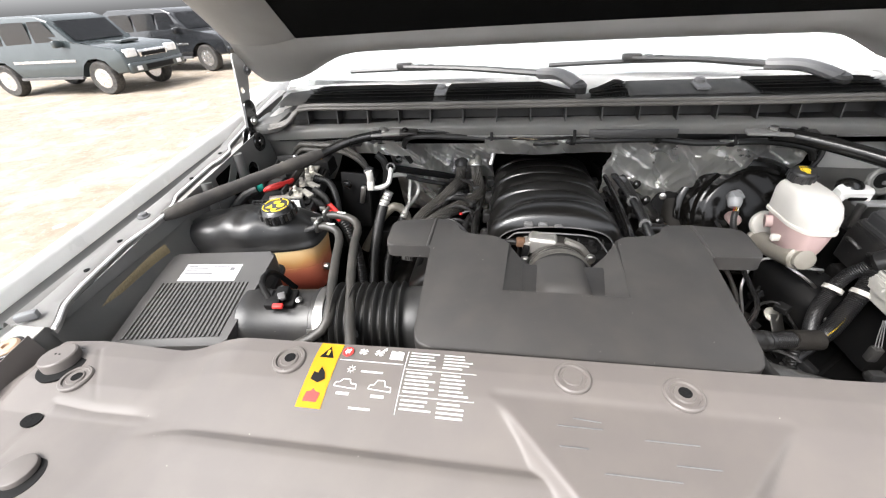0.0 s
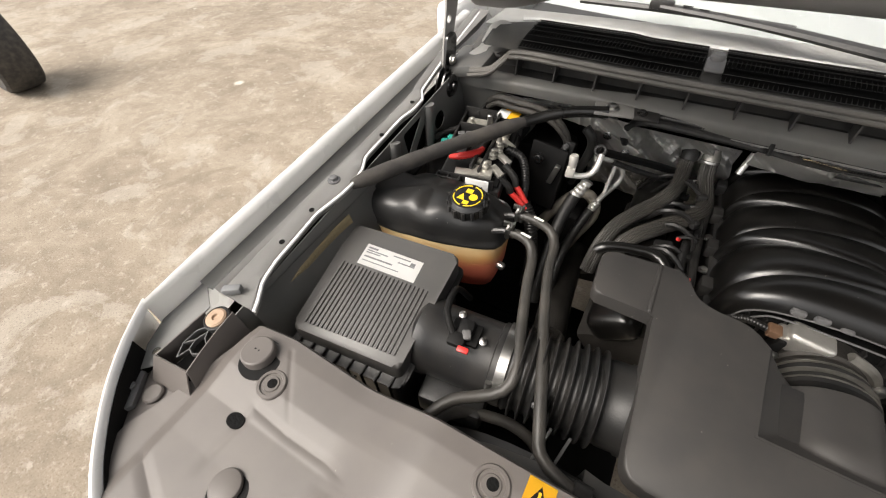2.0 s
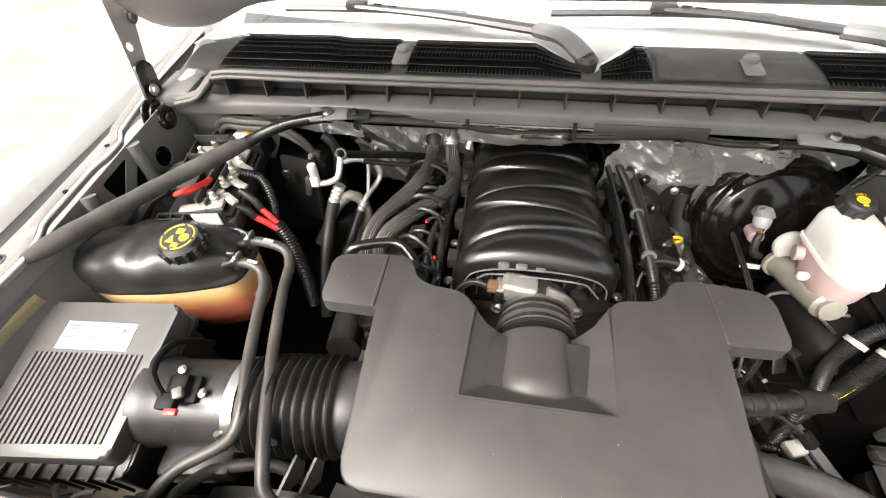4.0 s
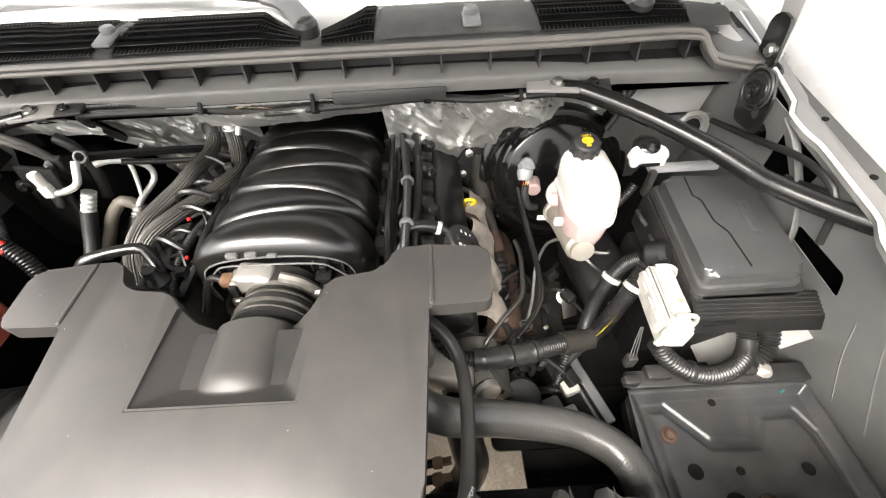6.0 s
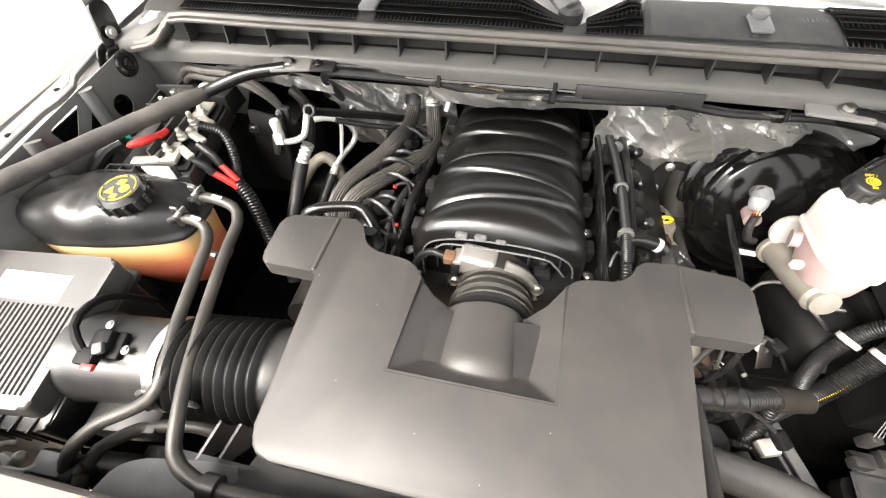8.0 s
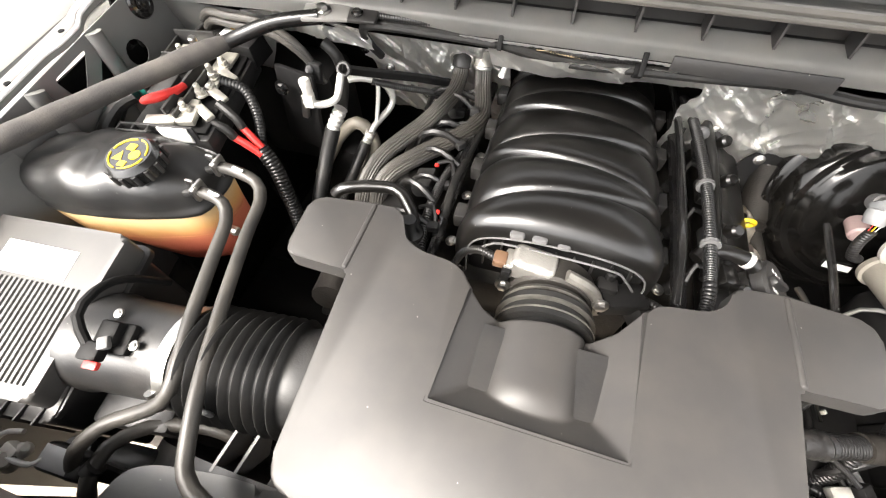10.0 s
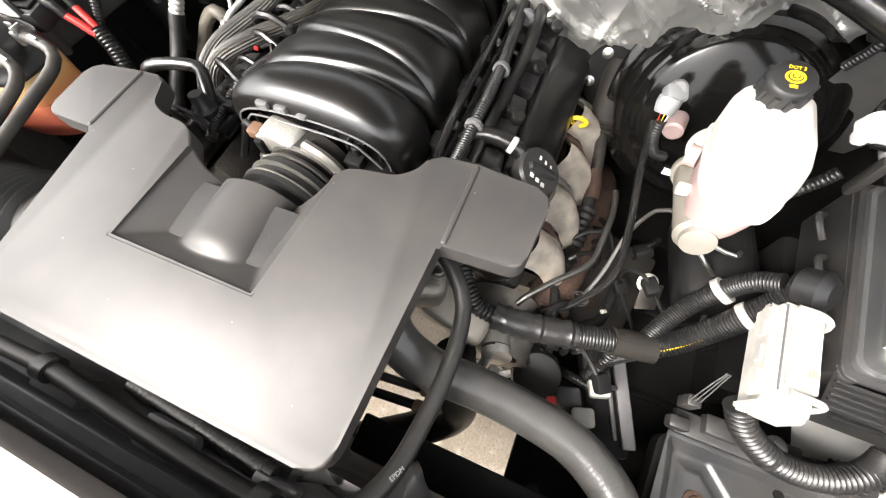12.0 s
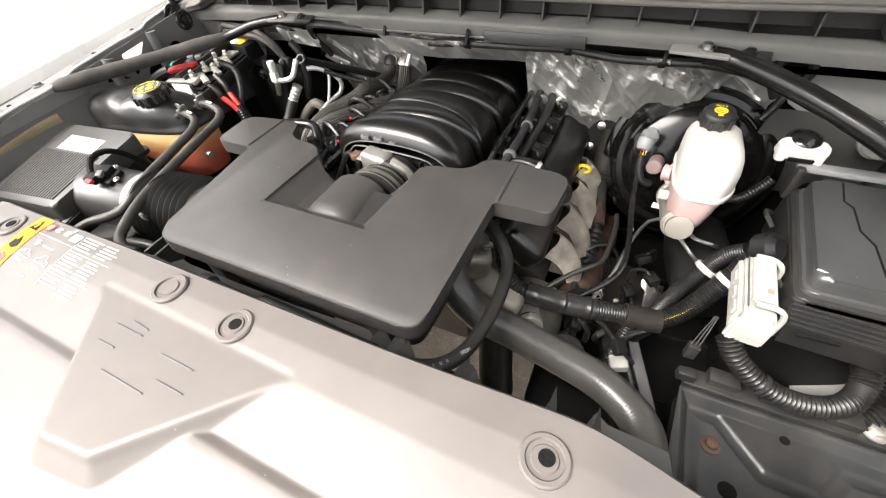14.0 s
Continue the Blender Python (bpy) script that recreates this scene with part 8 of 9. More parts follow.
plug = thing("small_plug", (0.545, -0.01, 0.90), "small black plug hanging on thin leads", "plug")
part("plug_body", boxed((0.546, -0.006, 0.905), (0.016, 0.014, 0.030), 0.003), BLACK, plug)
for k in range(3):
    part("wire", tube([(0.541 + 0.005 * k, -0.006, 0.92), (0.548 + 0.004 * k, 0.008, 0.935), (0.558 + 0.002 * k, 0.026, 0.955)], 0.0009, 5), RUBBER, plug)
part("clip", boxed((0.550, -0.028, 0.872), (0.025, 0.016, 0.02), 0.004), BLACK, plug)
whs = thing("white_bracket", (0.63, 0.31, 1.06), "white plastic clip bracket beside the fuse box", "bracket")
bm = slabbed(rounded([(-0.036, -0.014), (0.036, -0.014), (0.040, 0.010), (0.024, 0.018), (-0.024, 0.018), (-0.040, 0.010)], 0.006), -0.012, 0.012, 0.004, pose(0.634, 0.304, 1.070, 20, 0, 0) @ Matrix.Diagonal((0.85, 0.9, 0.7, 1)), 3)
box(bm, (0.610, 0.300, 1.062), (0.014, 0.016, 0.020), 0.004)
box(bm, (0.658, 0.300, 1.062), (0.014, 0.016, 0.020), 0.004)
part("clip", bm, WHITE, whs)
part("dome", turned([(0.022, -0.012), (0.025, 0.0), (0.023, 0.005), (0.017, 0.010), (0.008, 0.013)], frame_at((0.636, 0.322, 1.078), (0, -0.25, 1)), 24), BLACKST, whs, "glossy black dome")
part("slot", boxed((0.634, 0.287, 1.062), (0.034, 0.004, 0.008), 0.002, (20, 0, 0)), BLACK_D, whs)

# ---- battery tray ----
tray = thing("battery_tray", (0.69, -0.12, 0.80), "empty black pressed steel battery tray", "battery tray")
rim_line = rounded([(0.550, -0.034), (0.845, -0.034), (0.852, -0.225), (0.532, -0.225)][::-1], 0.02)


def tray_z(x, y):
    d = min(x - 0.553, 0.845 - x, -0.040 - y)
    z = -0.014 * min(1, max(0, d / 0.012))
    path = [(0.568, -0.22), (0.571, -0.062), (0.603, -0.062), (0.655, -0.120), (0.722, -0.122), (0.750, -0.080), (0.808, -0.078), (0.822, -0.11), (0.828, -0.22)]
    best = 1.0
    for (ax_, ay), (bx, by) in zip(path, path[1:]):
        t = max(0, min(1, ((x - ax_) * (bx - ax_) + (y - ay) * (by - ay)) / ((bx - ax_) ** 2 + (by - ay) ** 2)))
        best = min(best, math.hypot(x - ax_ - t * (bx - ax_), y - ay - t * (by - ay)))
    q = min(1, max(0, 1.5 - best / 0.008))
    inside = 0.571 < x < 0.828 and y < lerp(x, [(0.571, -0.062), (0.603, -0.062), (0.655, -0.120), (0.722, -0.122), (0.750, -0.080), (0.808, -0.078), (0.822, -0.11)])
    step = min(1, best / 0.008) * (0.0015 if inside else 0.0)
    return z - 0.0035 * q * q * (3 - 2 * q) + step


bm = bmesh.new()
sheet(bm, 170, 110, lambda u, v: Vector((0.550 - 0.018 * v + (0.295 + 0.025 * v) * u, -0.034 - 0.191 * v, 0.850 + tray_z(0.550 - 0.018 * v + (0.295 + 0.025 * v) * u, -0.034 - 0.191 * v))))
bmesh.ops.recalc_face_normals(bm, faces=list(bm.faces))
part("pan", bm, TRAY, tray, "worn black pan with a pressed ridge", 60)
part("apron", slabbed(rim_line, 0.80, 0.826, 0.0), BLACK_D, tray)
for p in ((0.595, -0.104, 0.838), (0.70, -0.20, 0.838)):
    part("bolt", turned([(0.013, 0), (0.013, 0.002), (0.008, 0.003), (0.007, 0.007), (0.004, 0.008)], frame_at(p), 18), RUST, tray, "rusty bolt")
# holes are flat discs, their dark put into the colour
for x, y, r in ((0.614, -0.156, 0.011), (0.686, -0.058, 0.006), (0.680, -0.158, 0.006), (0.78, -0.16, 0.009), (0.655, -0.20, 0.016)):
    part("hole", turned([(r, -0.001), (r, 0.0012), (r * 0.7, 0.0012)], frame_at((x, y, 0.8378 if y < -0.1 else 0.8365)), 18), UNDER, tray)
part("rear_ledge", boxed((0.70, -0.022, 0.858), (0.30, 0.030, 0.012), 0.003), BLACK, tray)
for x in (0.60, 0.665, 0.74):
    part("ledge_block", boxed((x, -0.015, 0.868), (0.04, 0.024, 0.018), 0.003), BLACK, tray)
bolt(tray, (0.655, -0.012, 0.878), (0, 0, 1), 0.008)
bolt(tray, (0.775, -0.018, 0.866), (0, 0, 1), 0.010, ALU)
part("paint_mark", boxed((0.80, -0.05, 0.850), (0.010, 0.003, 0.0012), 0, (0, 0, 30)), TEALD, tray)
lampb = thing("headlamp_back", (0.66, -0.25, 0.90), "pale plastic back of the headlamp with a round cap", "headlamp")
part("housing", boxed((0.70, -0.275, 0.84), (0.20, 0.06, 0.10), 0.02, (0, 0, 0), 3), NYLON, lampb)
part("cap", turned([(0.040, 0), (0.042, 0.012), (0.036, 0.02), (0.030, 0.022)], frame_at((0.70, -0.245, 0.885), (0, 0.4, 1)), 28), WHITE, lampb)

# the wheelhouse pressing behind the tray
bm = bmesh.new()
sheet(bm, 30, 14, lambda u, v: (0.72 + 0.12 * v, 0.005 + 0.39 * u, 0.80 + 0.13 * v + 0.010 * math.sin(u * 34) * v * (1 - v) * 3))
bmesh.ops.solidify(bm, geom=list(bm.faces), thickness=0.0015)
part("wheelhouse_pressing", bm, SILVER, truck, "ribbed grey wheelhouse pressing", 60)

# ---- braces over the bay ----
rb = thing("brace_rod", (-0.56, 0.16, 1.17), "black brace rod in a dusty foam sleeve", "brace rod", "brace rods")
A1, A2 = Vector((-0.548, 0.288, 1.162)), Vector((-0.405, 0.338, 1.193))
part("foam_sleeve", sweep(bmesh.new(), spline([(-0.738, -0.022, 1.150), (-0.712, 0.025, 1.152), (-0.64, 0.160, 1.154), A1], 0.012), lambda i, t: 0.0140 * (1 - 0.30 * max(0, (t - 0.9) / 0.1) - 0.45 * max(0, (0.10 - t) / 0.10)) + 0.0006 * math.sin(9 * t) + 0.0004 * math.sin(41 * t), 16), FOAM, rb, "dusty black foam sleeve")
part("rod", sweep(bmesh.new(), spline([(-0.60, 0.22, 1.156), A1, (-0.48, 0.322, 1.182), A2], 0.012), 0.0105, 14), RODBLK, rb)
part("end_plate", boxed((-0.398, 0.346, 1.195), (0.070, 0.036, 0.006), 0.002, (8, 0, 12)), PRIMER, rb, "grey bolted end plate")
part("end_plate", boxed((-0.345, 0.352, 1.194), (0.050, 0.030, 0.006), 0.002, (8, 0, 4)), BLACK, rb)
bolt(rb, (-0.402, 0.344, 1.199), (0, -0.1, 1), 0.008)
bolt(rb, (-0.350, 0.350, 1.198), (0, -0.1, 1), 0.006, BLACKST)
rb2 = thing("brace_rod", (0.64, 0.2, 1.15), "glossy black bent steel brace rod", "brace rod", "brace rods")
part("rod", sweep(bmesh.new(), spline([(0.462, 0.356, 1.180), (0.505, 0.343, 1.178), (0.58, 0.285, 1.168), (0.66, 0.215, 1.150), (0.70, 0.165, 1.140), (0.72, 0.135, 1.138), (0.76, 0.085, 1.140), (0.81, 0.018, 1.150), (0.84, -0.02, 1.155)], 0.012), 0.0145, 16), RODBLK, rb2)
part("end_plate", boxed((0.452, 0.356, 1.187), (0.085, 0.040, 0.006), 0.002, (8, 0, -8)), PRIMER, rb2, "grey bolted end plate")
part("end_plate", boxed((0.518, 0.358, 1.184), (0.060, 0.034, 0.006), 0.002, (8, 0, -8)), BLACK, rb2)
bolt(rb2, (0.459, 0.352, 1.191), (0, -0.1, 1), 0.008)
bolt(rb2, (0.518, 0.354, 1.188), (0, -0.1, 1), 0.007, BLACKST)

# cable along the cross rail
cb = thing("rail_cable", (0.05, 0.37, 1.15), "black taped cable clipped along the bulkhead", "cable")
pts = [(-0.365, 0.435, 1.085), (-0.372, 0.412, 1.118), (-0.362, 0.392, 1.152), (-0.330, 0.380, 1.168), (-0.24, 0.388, 1.164), (-0.142, 0.398, 1.155), (-0.05, 0.393, 1.146), (0.05, 0.388, 1.152), (0.15, 0.398, 1.150),
       (0.243, 0.410, 1.147), (0.33, 0.412, 1.138), (0.405, 0.414, 1.138), (0.48, 0.412, 1.140), (0.56, 0.405, 1.128), (0.585, 0.41, 1.10)]
pts = [Vector(p) + Vector((0, -0.024, 0.013)) * min(1.0, max(0.0, (k - 1) / 2)) for k, p in enumerate(pts)]
part("cable", tube(pts, 0.0072, 10), RUBBER, cb)
part("cable", corrugated([Vector(p) + Vector((0, 0.006, 0.011)) for p in pts[3:8]], 0.0058, 0.004), RIBBED, cb)
for x, y, z in ((-0.142, 0.374, 1.168), (0.05, 0.364, 1.165), (0.243, 0.386, 1.160), (0.405, 0.390, 1.151)):
    bm = turned([(0.0075, -0.006), (0.0098, -0.006), (0.0098, 0.006), (0.0075, 0.006)], frame_at((x, y, z), (1, 0, 0)), 14)
    box(bm, (x + 0.002, y - 0.010, z + 0.014), (0.007, 0.005, 0.030), 0.0015, (-35, 0, 0))
    part("clip", bm, BLACK_D, cb)
# frayed sound deadening where the rail's lower edge is torn, and a dark strip beside it
fray = thing("torn_deadening", (-0.04, 0.39, 1.155), "torn tan sound deadening fibres below the cowl rail", "insulation")
random.seed(8)
for k in range(26):
    x0 = random.uniform(-0.135, 0.03)
    a = Vector((x0, 0.376 + random.uniform(-0.006, 0.006), random.uniform(1.161, 1.172)))
    b = a + Vector((random.uniform(0.015, 0.055), random.uniform(-0.004, 0.004), random.uniform(-0.004, 0.003)))
    part("strand", sweep(bmesh.new(), [a, (a + b) / 2 + Vector((0, -0.001, random.uniform(-0.002, 0.003))), b], random.uniform(0.0008, 0.0022), 5, 0.5), (FIBRE, PALEGREY, FIBRE)[k % 3], fray)
bm = bmesh.new()
sheet(bm, 90, 4, lambda u, v: Vector((-0.20 + 0.34 * u, 0.3635 + 0.012 * v * v, 1.1800 - (0.010 + 0.006 * noise.noise(Vector((u * 34, 3, 0))) + 0.004 * noise.noise(Vector((u * 90, 7, 0)))) * v)))
bmesh.ops.solidify(bm, geom=list(bm.faces), thickness=0.0015)
part("sealant_edge", bm, PALEGREY, fray, "ragged pale sealant edge")
part("dark_strip", boxed((0.180, 0.3605, 1.182), (0.19, 0.004, 0.020), 0.001, (-6, 0, 0)), BLACK, fray, "dark grey plastic strip")
gro = thing("bulkhead_grommet", (0.595, 0.36, 1.155), "black rubber grommet with a ribbed lead", "grommet")
part("ring", turned([(0.031, -0.002), (0.032, 0.003), (0.029, 0.008), (0.022, 0.010), (0.017, 0.008), (0.015, 0.001)], frame_at((0.598, 0.414, 1.147), (0, -1, 0.1)), 32), RUBBER, gro)
part("opening", turned([(0.016, 0.0), (0.015, 0.002), (0.010, 0.0025)], frame_at((0.598, 0.414, 1.147), (0, -1, 0.1)), 24), UNDER, gro)
part("lead", corrugated([(0.598, 0.414, 1.147), (0.600, 0.398, 1.142), (0.600, 0.390, 1.125), (0.596, 0.390, 1.100), (0.588, 0.395, 1.07)], 0.0062, 0.0036), RIBBED, gro)
bm = bmesh.new()
sheet(bm, 14, 6, lambda u, v: (0.53 + 0.255 * u, 0.418 + 0.018 * v - 0.004 * math.sin(u * 3.1), 1.192 - 0.006 * u - (0.070 + 0.045 * min(1, max(0, (u - 0.28) / 0.10))) * v))
bmesh.ops.solidify(bm, geom=list(bm.faces), thickness=0.002)
part("bulkhead_plate", bm, SILVER, truck, "pale grey bulkhead plate", 60)
bm = bmesh.new()
sheet(bm, 8, 10, lambda u, v: (0.600 + 0.203 * u, 0.412 + 0.05 * v + 0.004 * math.sin(u * 9), 1.082 - 0.19 * v))
bmesh.ops.solidify(bm, geom=list(bm.faces), thickness=0.002)
part("bulkhead_plate", bm, PRIMER, truck, "", 60)
cup = part("strut_cup", turned([(0.034, -0.004), (0.033, 0.003), (0.029, 0.006), (0.022, 0.004), (0.018, -0.002)], frame_at((0.767, 0.408, 1.052), (0, -1, 0.25)), 28), PRIMER, truck, "pressed cup with a dark hole")
part("cup_hole_disc", turned([(0.018, -0.002), (0.017, 0.0005), (0.012, 0.001)], frame_at((0.767, 0.408, 1.052), (0, -1, 0.25)), 20), UNDER, cup)
part("cup_stud", turned([(0.005, 0), (0.005, 0.004), (0.003, 0.005)], frame_at((0.770, 0.406, 1.048), (0, -1, 0.25)), 10), GREYPL, cup)
part("pressed_bead", sweep(bmesh.new(), spline([(0.738, 0.413, 1.055), (0.744, 0.411, 1.072), (0.764, 0.409, 1.080), (0.782, 0.409, 1.070), (0.794, 0.411, 1.054)], 0.008), 0.0024, 8), PRIMER, truck)
loose = thing("apron_cable", (0.79, 0.28, 1.10), "thin black cable across the openings of the inner wing", "cable")
part("cable", tube([(0.772, 0.372, 1.090), (0.776, 0.340, 1.098), (0.780, 0.289, 1.112), (0.774, 0.24, 1.130), (0.768, 0.181, 1.152), (0.765, 0.140, 1.160), (0.768, 0.105, 1.155), (0.772, 0.085, 1.13), (0.782, 0.075, 1.08)], 0.0052, 10), RUBBER, loose)
part("cable", tube([(0.790, 0.190, 1.105), (0.784, 0.160, 1.118), (0.776, 0.120, 1.140), (0.770, 0.100, 1.150)], 0.0030, 8), RUBBER, loose)

# crumpled foil on the bulkhead
random.seed(5)


def foil(name, x0, x1, z0, z1, ybase, seed, label, lean=0.45):
    bm = bmesh.new()
    nu, nv = int((x1 - x0) / 0.0035), max(6, int((z1 - z0) / 0.0035))

    def at(u, v):
        x, z = x0 + (x1 - x0) * u, z0 + (z1 - z0) * v
        fold = 0.0
        for f, g, al, w in ((13, 4, 0.55, 1.0), (30, 7, 0.95, 0.50), (10, 8, -0.6, 0.8), (44, 12, -0.3, 0.30), (70, 9, 0.75, 0.22)):
            p, q = x * math.cos(al) + z * math.sin(al), z * math.cos(al) - x * math.sin(al)
            fold += w * (1 - 3.0 * abs(noise.noise(Vector((p * f, q * g, seed + f)))))
        return Vector((x + 0.003 * fold, ybase + lean * (1.15 - z) + 0.010 * math.sin(u * 5.2 + seed) - 0.014 * fold, z + 0.006 * fold))
    sheet(bm, nu, nv, at)
    bmesh.ops.solidify(bm, geom=list(bm.faces), thickness=0.001)
    return whole(name, bm, FOIL, label, "insulation", "foil insulation", sharp=14)


foil("foil_insulation", 0.150, 0.46, 0.93, 1.148, 0.415, 1.0, "crumpled silver foil insulation on the bulkhead")
foil("foil_insulation", 0.40, 0.60, 1.04, 1.135, 0.445, 4.0, "crumpled silver foil insulation behind the booster", 0.3)
foil("foil_insulation", -0.45, -0.145, 0.84, 1.148, 0.482, 2.0, "crumpled silver foil insulation by the heater hoses")
foil("foil_insulation", -0.59, -0.36, 1.112, 1.158, 0.398, 6.0, "crumpled silver foil strip below the cowl rail", 0.5)
foil("foil_insulation", -0.16, 0.16, 1.115, 1.165, 0.385, 3.0, "crumpled silver foil strip above the manifold", 0.9)

# ---- left rear: terminal block, pipes, hoses ----
tb = thing("terminal_block", (-0.62, 0.26, 1.06), "black battery terminal block with studs and red boots", "terminal block")
T = pose(-0.620, 0.250, 1.098, 4, 2, 11)


def on_block(name, c, s3, material, bv=0.0015, rz=0.0, label="", rx=0.0, ry=0.0):
    bm = boxed((0, 0, 0), s3, bv, (rx, ry, rz))
    bmesh.ops.transform(bm, matrix=T @ Matrix.Translation(c), verts=bm.verts)
    return part(name, bm, material, tb, label)


on_block("base", (0.0, -0.004, -0.022), (0.130, 0.215, 0.034), BLACK, 0.005)
on_block("deck", (0.0, 0.0, -0.003), (0.118, 0.200, 0.006), BLACK_D, 0.002)
on_block("wall", (-0.004, -0.108, 0.002), (0.110, 0.004, 0.032), BLACK, 0.001)
on_block("wall", (-0.063, 0.035, 0.010), (0.004, 0.130, 0.024), BLACK, 0.001)
on_block("wall", (-0.030, 0.102, 0.014), (0.070, 0.004, 0.034), BLACK, 0.001)
on_block("wall", (0.006, 0.010, 0.014), (0.005, 0.190, 0.026), BLACK, 0.001, -4)
on_block("wall", (0.020, -0.030, 0.012), (0.004, 0.120, 0.022), BLACK, 0.001, -4)
on_block("wall", (-0.030, 0.046, 0.014), (0.066, 0.004, 0.026), BLACK, 0.001)
on_block("label_plate", (0.020, -0.1115, 0.003), (0.046, 0.0025, 0.027), LABEL, 0.0006, 0, "white label")
for k in range(3):
    on_block("cage_bar", (-0.058 + 0.022 * k, -0.116, 0.003), (0.003, 0.012, 0.030), BLACK, 0.0008)
on_block("cage_bar", (-0.036, -0.121, 0.016), (0.048, 0.003, 0.003), BLACK, 0.0008)
on_block("fuse_cover", (-0.044, -0.010, 0.004), (0.034, 0.050, 0.014), BLACK, 0.003)
on_block("bus_bar", (-0.030, 0.072, 0.008), (0.052, 0.042, 0.006), TIN, 0.0015)
on_block("bus_bar", (0.030, 0.030, 0.006), (0.030, 0.105, 0.006), TIN, 0.0015, -3)
on_block("bus_bar", (0.022, -0.080, 0.010), (0.040, 0.030, 0.010), TIN, 0.0015, 5)
on_block("bus_bar", (-0.006, -0.092, 0.012), (0.046, 0.018, 0.008), TIN, 0.0015, 8)
for c, h in (((-0.040, 0.062, 0.010), 0.020), ((0.036, 0.046, 0.008), 0.016), ((0.034, 0.012, 0.010), 0.024), ((0.030, -0.030, 0.010), 0.020), ((0.026, -0.072, 0.012), 0.018), ((0.040, -0.014, 0.008), 0.012)):
    bm = turned([(0.0095, 0), (0.0095, 0.003), (0.0075, 0.0035), (0.0075, 0.010), (0.0045, 0.011), (0.0045, h), (0.0035, h + 0.001)], T @ Matrix.Translation(c), 8)
    part("stud", bm, TIN, tb, "bright terminal stud")
part("tall_stud", turned([(0.009, 0), (0.009, 0.008), (0.0065, 0.009), (0.0065, 0.036), (0.005, 0.038)], T @ Matrix.Translation((0.002, 0.050, 0.016)), 14), STEEL, tb, "tall bright stud")
for k, (c, rz) in enumerate((((0.052, 0.022, 0.008), -25), ((0.054, -0.026, 0.008), -30), ((0.048, -0.066, 0.008), -35), ((0.018, -0.050, 0.010), 10))):
    on_block("terminal_lug", c, (0.030, 0.015, 0.008), TIN, 0.002, rz, "", 0, 14)
red = [(-0.656, 0.184, 1.110), (-0.644, 0.179, 1.117), (-0.626, 0.186, 1.121), (-0.610, 0.208, 1.120), (-0.606, 0.224, 1.120)]
part("red_boot", sweep(bmesh.new(), spline(red, 0.006), lambda i, t: 0.0062 + 0.003 * math.sin(math.pi * t), 12, 0.8), RED, tb, "red plastic boot")
on_block("green_clip", (-0.078, -0.012, 0.004), (0.016, 0.022, 0.022), GREEN, 0.003, 20, "teal clip")
on_block("green_clip", (-0.070, 0.006, 0.010), (0.014, 0.012, 0.014), GREEN, 0.003, -15)
for c in ((-0.052, 0.022, 0.012), (-0.036, 0.030, 0.010), (-0.056, 0.010, 0.006)):
    on_block("fuse_link", c, (0.016, 0.012, 0.012), GREYPL, 0.002, 20)
on_block("module_box", (0.022, 0.128, -0.004), (0.110, 0.070, 0.044), BLACK_D, 0.005, -11)
on_block("module_rib", (-0.030, 0.130, 0.020), (0.006, 0.066, 0.010), BLACK, 0.002, -11)
on_block("yellow_label", (0.042, 0.116, 0.0185), (0.022, 0.036, 0.0016), ORANGELAB, 0.0004, -11, "amber warning label")
on_block("yellow_label", (0.026, 0.134, 0.0186), (0.014, 0.008, 0.0018), ORANGELAB, 0.0004, -11)
on_block("module_label", (0.018, 0.117, 0.0184), (0.026, 0.034, 0.0014), LABEL, 0.0004, -11, "white label half")
cabs = thing("battery_cables", (-0.52, 0.2, 1.02), "black battery cables with red sleeves", "cables")
for k, (p0, c) in enumerate((((-0.556, 0.222, 1.098), RED), ((-0.562, 0.190, 1.092), RED))):
    p0 = Vector(p0)
    e = Vector((-0.492, 0.205 - 0.010 * k, 1.030))
    part("cable", tube([p0, p0.lerp(e, 0.35) + Vector((0.004, 0, 0.006)), p0.lerp(e, 0.5)], 0.0075, 10), RUBBER, cabs)
    part("red_sleeve", tube([p0.lerp(e, 0.48), p0.lerp(e, 0.75) + Vector((0, 0, 0.002)), e], 0.0062, 10), c, cabs, "red sleeve")
part("loom", corrugated([(-0.498, 0.205, 1.034), (-0.478, 0.195, 1.005), (-0.462, 0.178, 0.965), (-0.452, 0.165, 0.92), (-0.45, 0.15, 0.85)], 0.0135, 0.006), RIBBED, cabs)
part("cable", corrugated([(-0.570, 0.262, 1.11), (-0.535, 0.265, 1.095), (-0.515, 0.245, 1.06), (-0.505, 0.215, 1.03)], 0.0085, 0.005), RIBBED, cabs)
part("cable", tube([(-0.69, 0.29, 1.11), (-0.72, 0.26, 1.105), (-0.735, 0.22, 1.09), (-0.74, 0.15, 1.05)], 0.0075, 10), RUBBER, cabs)
part("cable", tube([(-0.69, 0.20, 1.105), (-0.715, 0.18, 1.095), (-0.73, 0.14, 1.07), (-0.735, 0.11, 1.03)], 0.011, 10), RUBBER, cabs)
ac = thing("air_conditioning_pipes", (-0.40, 0.33, 1.0), "bare aluminium pipes with crimped black hoses", "pipes")
part("pipe", tube([(-0.436, 0.294, 1.070), (-0.424, 0.297, 1.068), (-0.408, 0.304, 1.070), (-0.398, 0.312, 1.076), (-0.394, 0.322, 1.092), (-0.394, 0.335, 1.105)], 0.0062, 12), BRIGHT, ac)
part("port_block", boxed((-0.439, 0.293, 1.077), (0.017, 0.016, 0.024), 0.003, (0, 4, 10)), NYLON, ac, "pale port block")
